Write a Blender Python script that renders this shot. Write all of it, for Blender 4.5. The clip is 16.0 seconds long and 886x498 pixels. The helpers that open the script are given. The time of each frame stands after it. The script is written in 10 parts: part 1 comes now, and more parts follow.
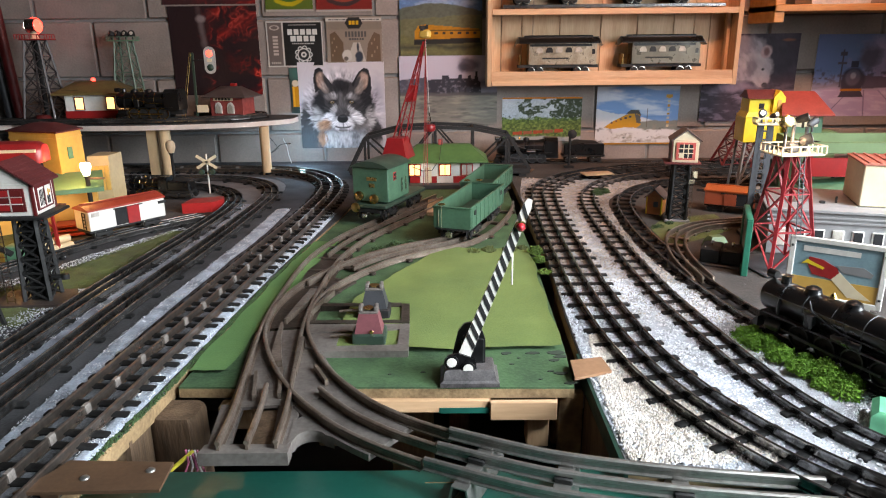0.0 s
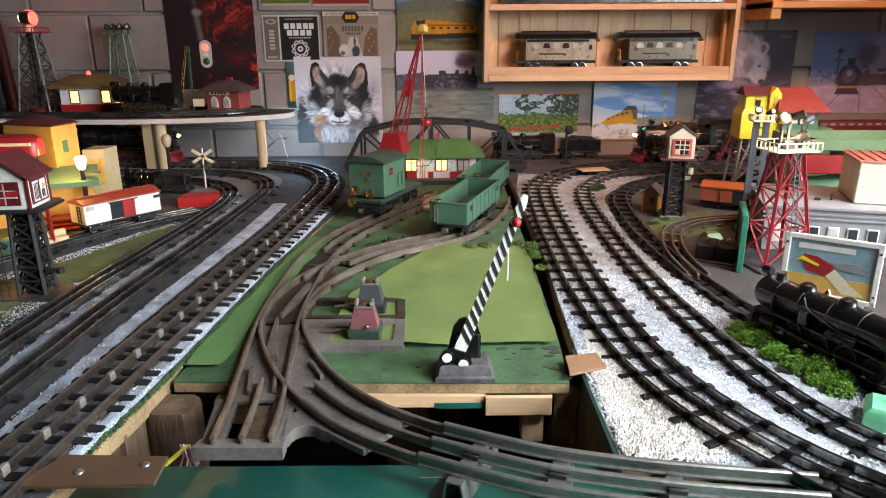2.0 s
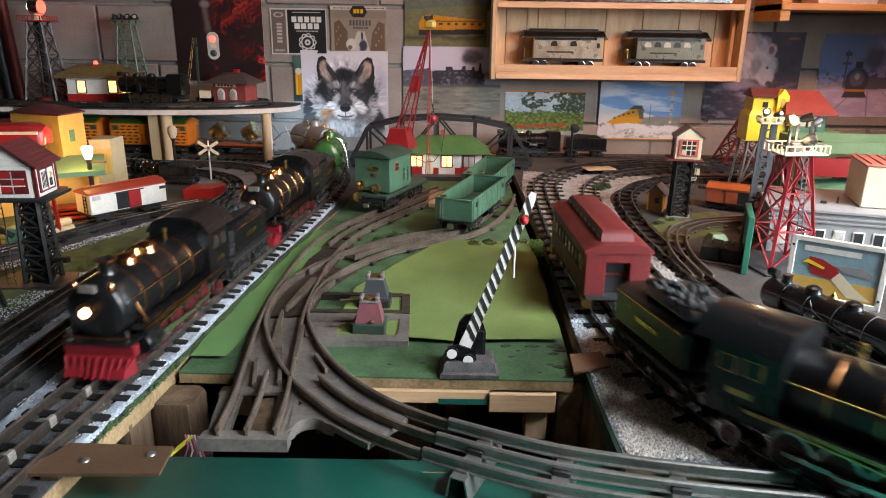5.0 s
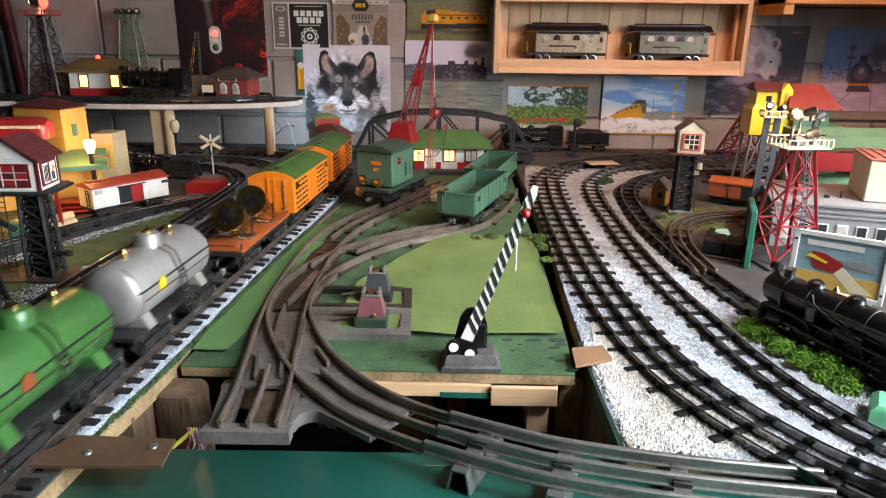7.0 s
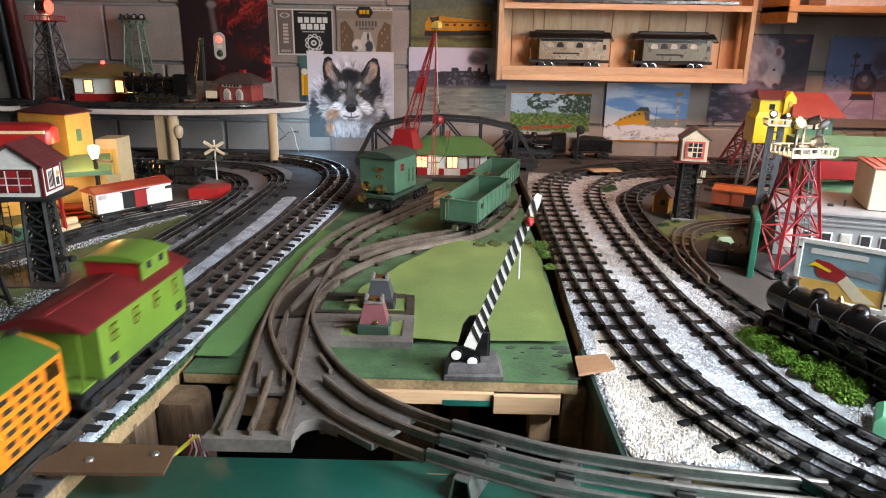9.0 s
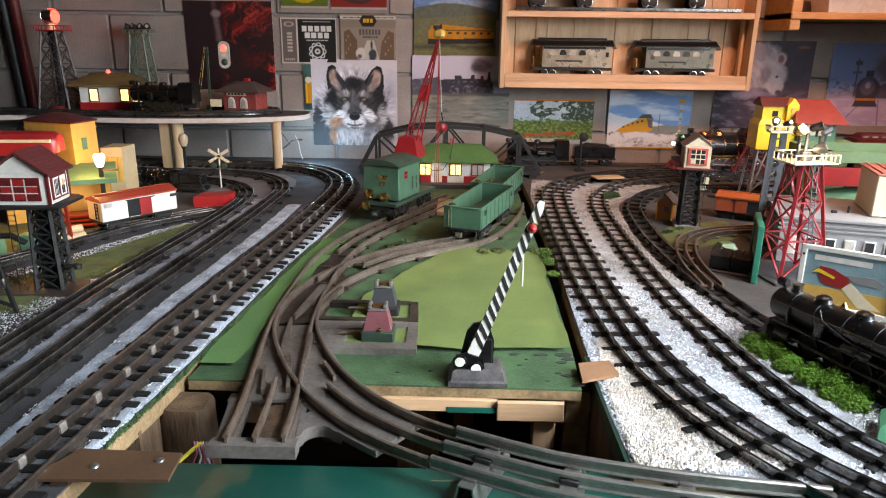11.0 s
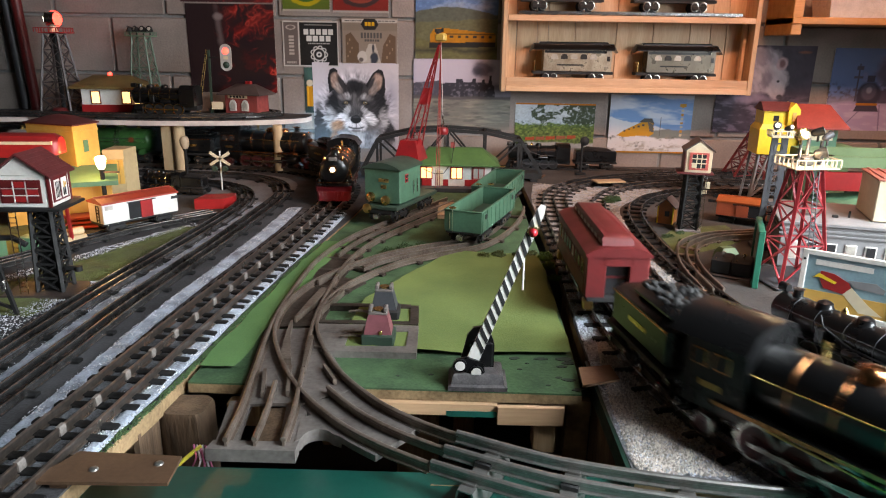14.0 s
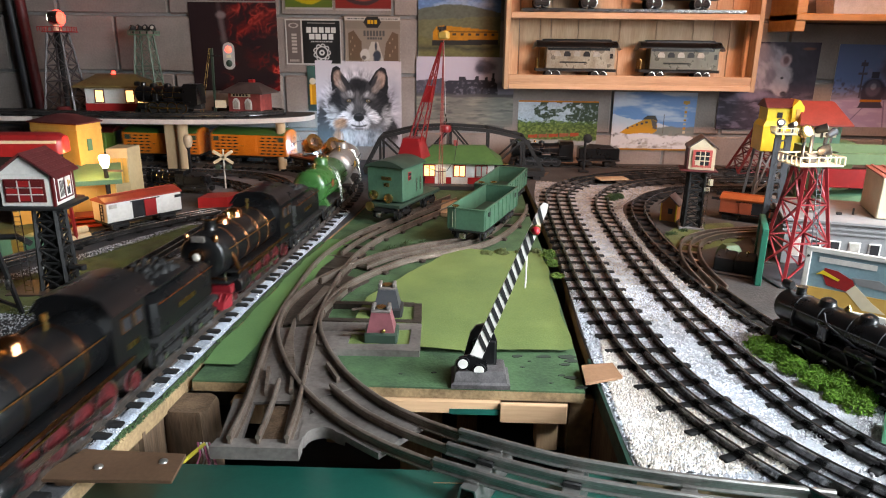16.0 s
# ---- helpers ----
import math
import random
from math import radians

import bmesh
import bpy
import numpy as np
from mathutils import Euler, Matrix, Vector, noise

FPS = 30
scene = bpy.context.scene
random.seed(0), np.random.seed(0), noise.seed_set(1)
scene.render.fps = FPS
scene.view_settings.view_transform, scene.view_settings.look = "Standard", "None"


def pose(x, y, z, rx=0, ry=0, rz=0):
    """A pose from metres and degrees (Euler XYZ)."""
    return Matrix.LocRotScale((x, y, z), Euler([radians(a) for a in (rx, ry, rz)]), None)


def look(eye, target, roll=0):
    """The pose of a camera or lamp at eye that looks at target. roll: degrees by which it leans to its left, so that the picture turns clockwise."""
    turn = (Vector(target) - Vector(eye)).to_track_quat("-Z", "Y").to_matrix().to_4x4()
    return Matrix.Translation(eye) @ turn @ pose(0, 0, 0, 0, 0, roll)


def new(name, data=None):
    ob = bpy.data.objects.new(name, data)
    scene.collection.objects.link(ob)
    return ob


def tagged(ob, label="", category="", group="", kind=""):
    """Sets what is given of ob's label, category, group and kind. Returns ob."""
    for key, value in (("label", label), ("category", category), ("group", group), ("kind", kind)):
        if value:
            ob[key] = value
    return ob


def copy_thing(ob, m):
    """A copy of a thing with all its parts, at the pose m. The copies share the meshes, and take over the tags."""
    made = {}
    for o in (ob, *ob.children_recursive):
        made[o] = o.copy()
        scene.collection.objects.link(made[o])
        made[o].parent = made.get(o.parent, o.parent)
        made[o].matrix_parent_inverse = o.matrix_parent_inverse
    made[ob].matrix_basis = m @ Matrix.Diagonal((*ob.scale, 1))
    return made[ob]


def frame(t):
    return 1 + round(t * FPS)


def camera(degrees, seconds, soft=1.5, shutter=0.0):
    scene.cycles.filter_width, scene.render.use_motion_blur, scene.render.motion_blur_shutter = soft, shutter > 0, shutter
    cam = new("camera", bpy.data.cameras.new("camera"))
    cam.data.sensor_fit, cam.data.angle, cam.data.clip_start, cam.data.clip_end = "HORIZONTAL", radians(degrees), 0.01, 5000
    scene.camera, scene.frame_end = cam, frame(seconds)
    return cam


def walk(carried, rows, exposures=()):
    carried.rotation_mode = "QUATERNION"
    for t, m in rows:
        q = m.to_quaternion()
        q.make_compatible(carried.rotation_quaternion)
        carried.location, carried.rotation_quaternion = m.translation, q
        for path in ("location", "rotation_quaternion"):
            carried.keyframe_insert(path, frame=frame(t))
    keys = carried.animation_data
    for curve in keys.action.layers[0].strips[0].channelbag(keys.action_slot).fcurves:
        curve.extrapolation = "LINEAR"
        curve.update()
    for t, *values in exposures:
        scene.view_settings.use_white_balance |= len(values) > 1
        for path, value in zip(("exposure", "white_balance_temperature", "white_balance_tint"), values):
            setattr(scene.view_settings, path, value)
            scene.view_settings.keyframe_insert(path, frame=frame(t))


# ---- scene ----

# ---- camera ----
cam = camera(65.9, 16.0, soft=1.05, shutter=0.4)
PATH = [
    (0, (0.01, -0.092, 0.382), (0.0, 1.822, -0.199), -0.6),
    (0.5, (0.011, -0.091, 0.383), (0.003, 1.821, -0.203), -0.5),
    (1, (0.01, -0.093, 0.382), (0.006, 1.818, -0.209), -0.5),
    (1.5, (0.011, -0.093, 0.381), (0.009, 1.817, -0.211), -0.4),
    (2, (0.011, -0.092, 0.382), (0.011, 1.818, -0.212), -0.3),
    (2.5, (0.01, -0.091, 0.383), (0.014, 1.819, -0.21), -0.1),
    (3, (0.009, -0.093, 0.383), (0.015, 1.817, -0.21), 0.1),
    (3.5, (0.008, -0.094, 0.381), (0.011, 1.817, -0.21), 0.2),
    (4, (0.005, -0.094, 0.383), (0.008, 1.816, -0.211), 0.5),
    (6.5, (0.005, -0.091, 0.38), (-0.005, 1.812, -0.236), 0.8),
    (7, (0.006, -0.093, 0.38), (-0.006, 1.81, -0.238), 0.7),
    (7.5, (0.006, -0.091, 0.38), (-0.006, 1.81, -0.24), 0.7),
    (8, (0.007, -0.092, 0.38), (-0.006, 1.81, -0.236), 0.8),
    (8.5, (0.004, -0.093, 0.382), (-0.009, 1.812, -0.228), 0.9),
    (9, (0.005, -0.092, 0.382), (-0.014, 1.815, -0.22), 0.9),
    (11.5, (0.005, -0.095, 0.383), (-0.025, 1.819, -0.197), 0.7),
    (12, (0.005, -0.094, 0.384), (-0.025, 1.82, -0.195), 0.7),
    (12.5, (0.005, -0.095, 0.384), (-0.025, 1.819, -0.193), 0.7),
    (13, (0.006, -0.096, 0.384), (-0.024, 1.819, -0.191), 0.7),
    (13.5, (0.006, -0.095, 0.384), (-0.024, 1.82, -0.191), 0.8),
    (14, (0.005, -0.094, 0.383), (-0.027, 1.822, -0.19), 0.9),
    (14.5, (0.005, -0.094, 0.384), (-0.03, 1.821, -0.19), 0.9),
    (15, (0.005, -0.095, 0.384), (-0.032, 1.821, -0.19), 0.8),
    (15.5, (0.006, -0.095, 0.385), (-0.034, 1.82, -0.193), 0.7),
    (16, (0.006, -0.095, 0.384), (-0.036, 1.819, -0.196), 0.7),
]
walk(cam, [(t, look(e, g, r)) for t, e, g, r in PATH])

# ---- light ----
world = bpy.data.worlds.new("world")
scene.world = world
world.use_nodes = True
sky = world.node_tree.nodes.new("ShaderNodeTexSky")
sky.sky_type, sky.sun_disc, sky.sun_elevation, sky.sun_rotation = "NISHITA", False, radians(35), radians(120)
world.node_tree.links.new(sky.outputs[0], world.node_tree.nodes["Background"].inputs[0])
world.node_tree.nodes["Background"].inputs[1].default_value = 0.08


def area(name, m, sx, sy, watts, colour, spread=180):
    lamp = bpy.data.lights.new(name, "AREA")
    lamp.shape, lamp.size, lamp.size_y, lamp.energy, lamp.color = "RECTANGLE", sx, sy, watts, colour
    lamp.spread = radians(spread)
    ob = new(name, lamp)
    ob.matrix_basis = m
    return ob


def bulb(name, place, watts, colour, radius=0.01):
    lamp = bpy.data.lights.new(name, "POINT")
    lamp.energy, lamp.color, lamp.shadow_soft_size = watts, colour, radius
    ob = new(name, lamp)
    ob.location = place
    return ob


# fill lights for a side window and ceiling tubes, all assumed out of view
area("assumed_window_fill", look((1.80, -0.15, 0.72), (0.58, 0.48, 0.0)), 1.25, 1.0, 42, (0.86, 0.94, 1.0), 100)
# unseen tubes: one warms the back wall, one cools and brightens the front
area("assumed_tube_fill", look((0.90, 1.12, 1.44), (0.85, 2.2, 0.22)), 1.0, 0.2, 22, (1.0, 0.47, 0.27), 130)
area("assumed_front_fill", look((1.20, 0.05, 1.44), (0.70, 0.45, 0)), 0.9, 0.2, 20, (0.86, 0.94, 1.0), 95)
bulb("street_lamp_bulb", (-0.757, 1.318, 0.146), 0.85, (1.0, 0.47, 0.13), 0.004)
bulb("yard_lamp_bulb", (-0.808, 1.175, 0.082), 0.5, (1.0, 0.47, 0.13), 0.003)
bulb("floodlight_bulb", (0.578, 1.028, 0.222), 0.22, (1.0, 0.68, 0.36), 0.004)
bulb("beacon_bulb", (-1.19, 2.03, 0.435), 0.06, (1.0, 0.12, 0.08), 0.004)
bulb("station_bulb", (-0.975, 2.05, 0.20), 0.03, (1.0, 0.6, 0.25), 0.004)
bulb("depot_bulb", (-0.055, 1.745, 0.055), 0.012, (1.0, 0.65, 0.3), 0.003)
bulb("led_bulb", (-0.450, 2.07, 0.062), 1.1, (0.40, 0.72, 1.0), 0.003)

# ---- materials ----


def mat(name, col, rough=0.6, metal=0.0, var=0.25, scale=40.0, bump=0.15, col2=None, fine=None, emit=0.0, island=0.0, coat=0.0, stretch=None, spec=0.5):
    """A node material: two sizes of noise mix the colour with a darker or second one, and a bump. scale: features to the metre."""
    m = bpy.data.materials.new(name)
    m.use_nodes = True
    nt = m.node_tree
    n, l = nt.nodes, nt.links
    b = n["Principled BSDF"]
    tc = n.new("ShaderNodeTexCoord")
    src = tc.outputs["Object"]
    if stretch:
        mp = n.new("ShaderNodeMapping")
        mp.inputs["Scale"].default_value = stretch
        l.new(src, mp.inputs[0])
        src = mp.outputs[0]
    n1 = n.new("ShaderNodeTexNoise")
    n1.inputs["Scale"].default_value, n1.inputs["Detail"].default_value = scale, 5
    n2 = n.new("ShaderNodeTexNoise")
    n2.inputs["Scale"].default_value, n2.inputs["Detail"].default_value = fine or scale * 7, 3
    l.new(src, n1.inputs["Vector"]), l.new(src, n2.inputs["Vector"])
    mx = n.new("ShaderNodeMix")
    mx.data_type = "RGBA"
    c2 = col2 or tuple(c * (1 - var) for c in col)
    mx.inputs[6].default_value, mx.inputs[7].default_value = (*col, 1), (*c2, 1)
    rp = n.new("ShaderNodeMapRange")
    rp.inputs[1].default_value, rp.inputs[2].default_value = 0.38, 0.66
    ad = n.new("ShaderNodeMath")
    ad.operation = "MULTIPLY_ADD"
    ad.inputs[1].default_value = 0.35
    l.new(n2.outputs[0], ad.inputs[0])
    ml = n.new("ShaderNodeMath")
    ml.operation = "MULTIPLY"
    ml.inputs[1].default_value = 0.68
    l.new(n1.outputs[0], ml.inputs[0]), l.new(ml.outputs[0], ad.inputs[2])
    l.new(ad.outputs[0], rp.inputs[0]), l.new(rp.outputs[0], mx.inputs[0])
    out = mx.outputs[2]
    if island:
        geo = n.new("ShaderNodeNewGeometry")
        oi = n.new("ShaderNodeObjectInfo")
        sm = n.new("ShaderNodeMath")
        sm.operation = "ADD"
        l.new(geo.outputs["Random Per Island"], sm.inputs[0]), l.new(oi.outputs["Random"], sm.inputs[1])
        fr = n.new("ShaderNodeMath")
        fr.operation = "FRACT"
        l.new(sm.outputs[0], fr.inputs[0])
        mr = n.new("ShaderNodeMapRange")
        mr.inputs[3].default_value, mr.inputs[4].default_value = 1 - island, 1 + island
        l.new(fr.outputs[0], mr.inputs[0])
        hs = n.new("ShaderNodeHueSaturation")
        l.new(mr.outputs[0], hs.inputs["Value"]), l.new(out, hs.inputs["Color"])
        out = hs.outputs[0]
    l.new(out, b.inputs["Base Color"])
    rr = n.new("ShaderNodeMapRange")
    rr.inputs[3].default_value, rr.inputs[4].default_value = max(0.03, rough - 0.12), min(1, rough + 0.12)
    l.new(n1.outputs[0], rr.inputs[0]), l.new(rr.outputs[0], b.inputs["Roughness"])
    b.inputs["Metallic"].default_value = metal
    b.inputs["Coat Weight"].default_value = coat
    b.inputs["Specular IOR Level"].default_value = spec
    if bump:
        bp = n.new("ShaderNodeBump")
        bp.inputs["Strength"].default_value, bp.inputs["Distance"].default_value = bump, 0.002
        l.new(n2.outputs[0], bp.inputs["Height"]), l.new(bp.outputs[0], b.inputs["Normal"])
    if emit:
        b.inputs["Emission Color"].default_value, b.inputs["Emission Strength"].default_value = (*col, 1), emit
    return m


def glass(name, col=(1, 1, 1), rough=0.03):
    m = bpy.data.materials.new(name)
    m.use_nodes = True
    b = m.node_tree.nodes["Principled BSDF"]
    b.inputs["Base Color"].default_value, b.inputs["Roughness"].default_value = (*col, 1), rough
    b.inputs["Transmission Weight"].default_value = 1.0
    return m


BLOCK = mat("concrete block", (0.285, 0.24, 0.215), 0.9, var=0.3, scale=9, fine=160, bump=0.5, island=0.08)
MORTAR = mat("mortar", (0.22, 0.22, 0.215), 0.95, scale=30, bump=0.4)
PLASTER = mat("painted wall", (0.10, 0.085, 0.075), 0.85, scale=4, fine=90)
CONCRETE = mat("concrete floor", (0.10, 0.095, 0.09), 0.8, scale=3, fine=60)
CEIL = mat("ceiling board", (0.13, 0.115, 0.10), 0.85, scale=3, fine=80)
PINE = mat("pine wood", (0.62, 0.42, 0.25), 0.55, col2=(0.45, 0.27, 0.14), scale=7, fine=50, bump=0.15, stretch=(6, 6, 0.6), island=0.1)
PINEX = mat("pine plank", (0.60, 0.39, 0.23), 0.55, col2=(0.46, 0.28, 0.15), scale=7, fine=50, bump=0.15, stretch=(0.6, 6, 6), island=0.1)
PLY = mat("raw plywood edge", (0.36, 0.245, 0.125), 0.8, col2=(0.15, 0.095, 0.045), scale=25, fine=220, bump=0.4)
RAWWOOD = mat("sawn timber", (0.50, 0.35, 0.20), 0.8, col2=(0.30, 0.19, 0.10), scale=10, fine=80, bump=0.3, stretch=(3, 3, 0.5))
LOGWOOD = mat("dark brown timber", (0.17, 0.105, 0.06), 0.85, col2=(0.07, 0.042, 0.024), scale=14, fine=90, bump=0.5, stretch=(4, 4, 0.5))
OSB = mat("strand board", (0.30, 0.20, 0.10), 0.85, col2=(0.14, 0.09, 0.05), scale=40, fine=120, bump=0.4)
HARDB = mat("hardboard", (0.10, 0.054, 0.028), 0.6, col2=(0.06, 0.031, 0.016), scale=12, fine=200, bump=0.1)
GREENP = mat("green board paint", (0.062, 0.125, 0.05), 0.8, col2=(0.03, 0.062, 0.027), scale=22, fine=240, bump=0.35)
OLIVE = mat("olive grass cloth", (0.155, 0.205, 0.052), 0.9, col2=(0.10, 0.145, 0.038), scale=8, fine=420, bump=0.3)
TEAL = mat("dark green gloss board", (0.012, 0.115, 0.085), 0.42, col2=(0.008, 0.08, 0.06), scale=6, fine=120, bump=0.06)
EARTH = mat("dark layout ground", (0.065, 0.056, 0.05), 0.9, col2=(0.03, 0.026, 0.024), scale=11, fine=200, bump=0.6)
GREYG = mat("grey layout ground", (0.06, 0.06, 0.065), 0.85, col2=(0.018, 0.017, 0.018), scale=12, fine=300, bump=0.5)
BALL = mat("white ballast bed", (0.42, 0.44, 0.48), 0.95, col2=(0.20, 0.195, 0.20), scale=30, fine=420, bump=1.0)
STONE = mat("ballast stone", (0.56, 0.59, 0.65), 0.9, col2=(0.46, 0.45, 0.45), scale=9, fine=60, bump=0.2, island=0.42)
GRASS = mat("grass flock", (0.12, 0.15, 0.04), 0.95, col2=(0.07, 0.075, 0.03), scale=18, fine=420, bump=1.0)
MOSS = mat("lichen", (0.16, 0.31, 0.028), 0.9, col2=(0.085, 0.19, 0.014), scale=60, fine=300, bump=0.8, island=0.25)
MOSSD = mat("dark moss flock", (0.055, 0.10, 0.03), 0.95, col2=(0.03, 0.055, 0.02), scale=60, fine=400, bump=0.9, island=0.3)
RAIL = mat("dark tinplate rail", (0.34, 0.33, 0.325), 0.24, metal=0.9, col2=(0.07, 0.065, 0.062), scale=14, fine=130, bump=0.1)
RAILL = mat("worn rail", (0.34, 0.29, 0.25), 0.30, metal=0.9, col2=(0.18, 0.15, 0.13), scale=16, fine=150, bump=0.1)
RUST = mat("rusty switch steel", (0.25, 0.205, 0.17), 0.38, metal=0.6, col2=(0.13, 0.095, 0.072), scale=24, fine=200, bump=0.25)
PLATE = mat("grey tinplate", (0.25, 0.225, 0.205), 0.52, metal=0.45, col2=(0.13, 0.11, 0.10), scale=18, fine=180, bump=0.15)
STEEL = mat("dull tinplate", (0.36, 0.35, 0.33), 0.38, metal=0.8, col2=(0.20, 0.19, 0.175), scale=14, fine=160, bump=0.08)
TIE = mat("black tie", (0.008, 0.0078, 0.008), 0.7, scale=60, bump=0.2, island=0.3, spec=0.25)
PILOT = mat("dark red pilot enamel", (0.21, 0.012, 0.018), 0.35, scale=20, bump=0.06)
WHEELR = mat("dark mottled red wheel", (0.10, 0.010, 0.012), 0.45, col2=(0.02, 0.006, 0.006), scale=60, bump=0.1)
DARKST = mat("dark worn steel", (0.085, 0.068, 0.056), 0.45, metal=0.5, col2=(0.035, 0.026, 0.02), scale=26, fine=200, bump=0.25)
PEBBLE = mat("cream ballast stone", (0.66, 0.62, 0.57), 0.9, col2=(0.44, 0.38, 0.32), scale=9, fine=60, bump=0.2, island=0.45)
TANBAL = mat("sandy ballast stone", (0.40, 0.36, 0.32), 0.9, col2=(0.20, 0.165, 0.135), scale=12, fine=60, bump=0.2, island=0.5)
CLIP = mat("pale tin clip", (0.40, 0.36, 0.33), 0.4, metal=0.4, col2=(0.18, 0.155, 0.14), scale=60, bump=0.1)
BLACK = mat("black enamel", (0.006, 0.006, 0.0065), 0.3, scale=30, bump=0.05, coat=0.15)
MATTEB = mat("matt black", (0.008, 0.0075, 0.0075), 0.7, scale=50, bump=0.2)
DKGREY = mat("dark grey metal", (0.055, 0.056, 0.062), 0.5, metal=0.2, scale=40, bump=0.1)
COPPER = mat("copper trim", (0.62, 0.28, 0.12), 0.25, metal=1.0, var=0.3, scale=40, bump=0.04)
BRASS = mat("brass", (0.66, 0.45, 0.16), 0.27, metal=1.0, var=0.3, scale=40, bump=0.04)
NICKEL = mat("nickel", (0.62, 0.60, 0.56), 0.25, metal=1.0, var=0.3, scale=60, bump=0.04)
REDP = mat("red enamel", (0.33, 0.018, 0.018), 0.35, scale=20, bump=0.06)
MAROON = mat("maroon enamel", (0.125, 0.012, 0.012), 0.5, col2=(0.08, 0.008, 0.008), scale=20, bump=0.05, spec=0.4)
CRIMSON = mat("crimson boom paint", (0.20, 0.008, 0.01), 0.4, scale=30, bump=0.06)
VERM = mat("orange-red roof", (0.34, 0.042, 0.022), 0.5, scale=18, bump=0.08)
ORANGE = mat("orange enamel", (0.75, 0.20, 0.010), 0.38, col2=(0.62, 0.15, 0.008), scale=16, bump=0.05, coat=0.2)
PEAG = mat("pea green enamel", (0.125, 0.205, 0.025), 0.38, col2=(0.09, 0.155, 0.02), scale=16, bump=0.05, coat=0.2)
ROOFG = mat("green roof enamel", (0.048, 0.115, 0.02), 0.4, col2=(0.035, 0.085, 0.016), scale=16, bump=0.05)
TANKG = mat("tank green enamel", (0.04, 0.125, 0.03), 0.3, col2=(0.03, 0.095, 0.024), scale=16, bump=0.05, coat=0.3)
SILVER = mat("aluminium paint", (0.38, 0.36, 0.34), 0.4, metal=0.5, var=0.2, scale=16, bump=0.05)
CARG = mat("dull green enamel", (0.065, 0.14, 0.085), 0.45, col2=(0.042, 0.095, 0.058), scale=22, fine=180, bump=0.1)
CARGD = mat("dark green car roof", (0.03, 0.055, 0.038), 0.5, scale=24, bump=0.1)
TERRA = mat("terracotta deck enamel", (0.33, 0.075, 0.02), 0.4, scale=22, bump=0.06)
WHITE = mat("white enamel", (0.74, 0.71, 0.66), 0.45, col2=(0.60, 0.57, 0.52), scale=24, fine=200, bump=0.06)
CREAM = mat("cream enamel", (0.70, 0.60, 0.42), 0.5, col2=(0.60, 0.50, 0.34), scale=14, bump=0.06)
YELLOWB = mat("mustard tin wall", (0.62, 0.37, 0.085), 0.5, col2=(0.50, 0.29, 0.06), scale=12, bump=0.08)
YELLOW = mat("bright yellow enamel", (0.80, 0.58, 0.02), 0.42, col2=(0.68, 0.48, 0.02), scale=16, bump=0.06)
REDROOF = mat("red shingle roof", (0.26, 0.035, 0.025), 0.55, scale=26, bump=0.2)
DKRED = mat("dark red roof", (0.105, 0.018, 0.018), 0.55, scale=26, bump=0.2)
GREENB = mat("building green", (0.10, 0.21, 0.12), 0.5, col2=(0.07, 0.16, 0.09), scale=18, bump=0.1)
ROOFD = mat("depot green roof", (0.065, 0.14, 0.04), 0.5, col2=(0.042, 0.10, 0.028), scale=14, bump=0.1)
LIGHTG = mat("pale green trim", (0.13, 0.20, 0.085), 0.5, scale=16, bump=0.08)
GREYB = mat("grey building sheet", (0.25, 0.245, 0.245), 0.55, col2=(0.19, 0.187, 0.188), scale=14, bump=0.08)
BRICKR = mat("red brick print", (0.33, 0.06, 0.05), 0.6, col2=(0.22, 0.04, 0.035), scale=60, bump=0.2)
BROWNR = mat("brown roof", (0.085, 0.06, 0.055), 0.6, scale=30, bump=0.2)
MINT = mat("mint green plastic", (0.16, 0.50, 0.28), 0.45, scale=14, bump=0.05)
POSTW = mat("post wood", (0.60, 0.43, 0.25), 0.6, col2=(0.48, 0.33, 0.18), scale=12, fine=90, bump=0.15, stretch=(4, 4, 0.6))
PINKW = mat("platform edge paint", (0.66, 0.56, 0.50), 0.6, scale=10, bump=0.1)
LITWIN = mat("lit window", (1.0, 0.62, 0.22), 0.5, var=0.1, bump=0, emit=2.2)
LAMPG = mat("lit lamp globe", (1.0, 0.74, 0.40), 0.4, var=0.05, bump=0, emit=11)
LAMPR = mat("lit red lens", (1.0, 0.05, 0.03), 0.3, var=0.05, bump=0, emit=6)
LAMPW = mat("lit white lens", (1.0, 0.88, 0.75), 0.3, var=0.05, bump=0, emit=9)
HEADL = mat("lit headlamp", (1.0, 0.8, 0.5), 0.3, var=0.05, bump=0, emit=7)
GREENL = mat("lit green marker", (0.05, 0.8, 0.3), 0.3, var=0.05, bump=0, emit=1.6)
LEDB = mat("lit cool diode", (0.55, 0.8, 1.0), 0.3, var=0.05, bump=0, emit=6)
OPAL = mat("unlit opal globe", (0.55, 0.42, 0.28), 0.35, scale=30, bump=0.02)
REDJ = mat("red jewel", (0.45, 0.02, 0.03), 0.15, var=0.2, bump=0, coat=0.6)
DARKWIN = mat("dark window", (0.03, 0.03, 0.032), 0.2, var=0.3, bump=0)
PANE = glass("window glass")
CELL = mat("frosted celluloid", (0.50, 0.46, 0.40), 0.35, var=0.4, scale=60, bump=0.02)
WIREP = mat("pink wire sleeve", (0.55, 0.12, 0.25), 0.4, bump=0)
WIREY = mat("yellow wire sleeve", (0.70, 0.62, 0.05), 0.4, bump=0)
WIREW = mat("white wire sleeve", (0.70, 0.68, 0.66), 0.4, bump=0)

# ---- mesh tools ----


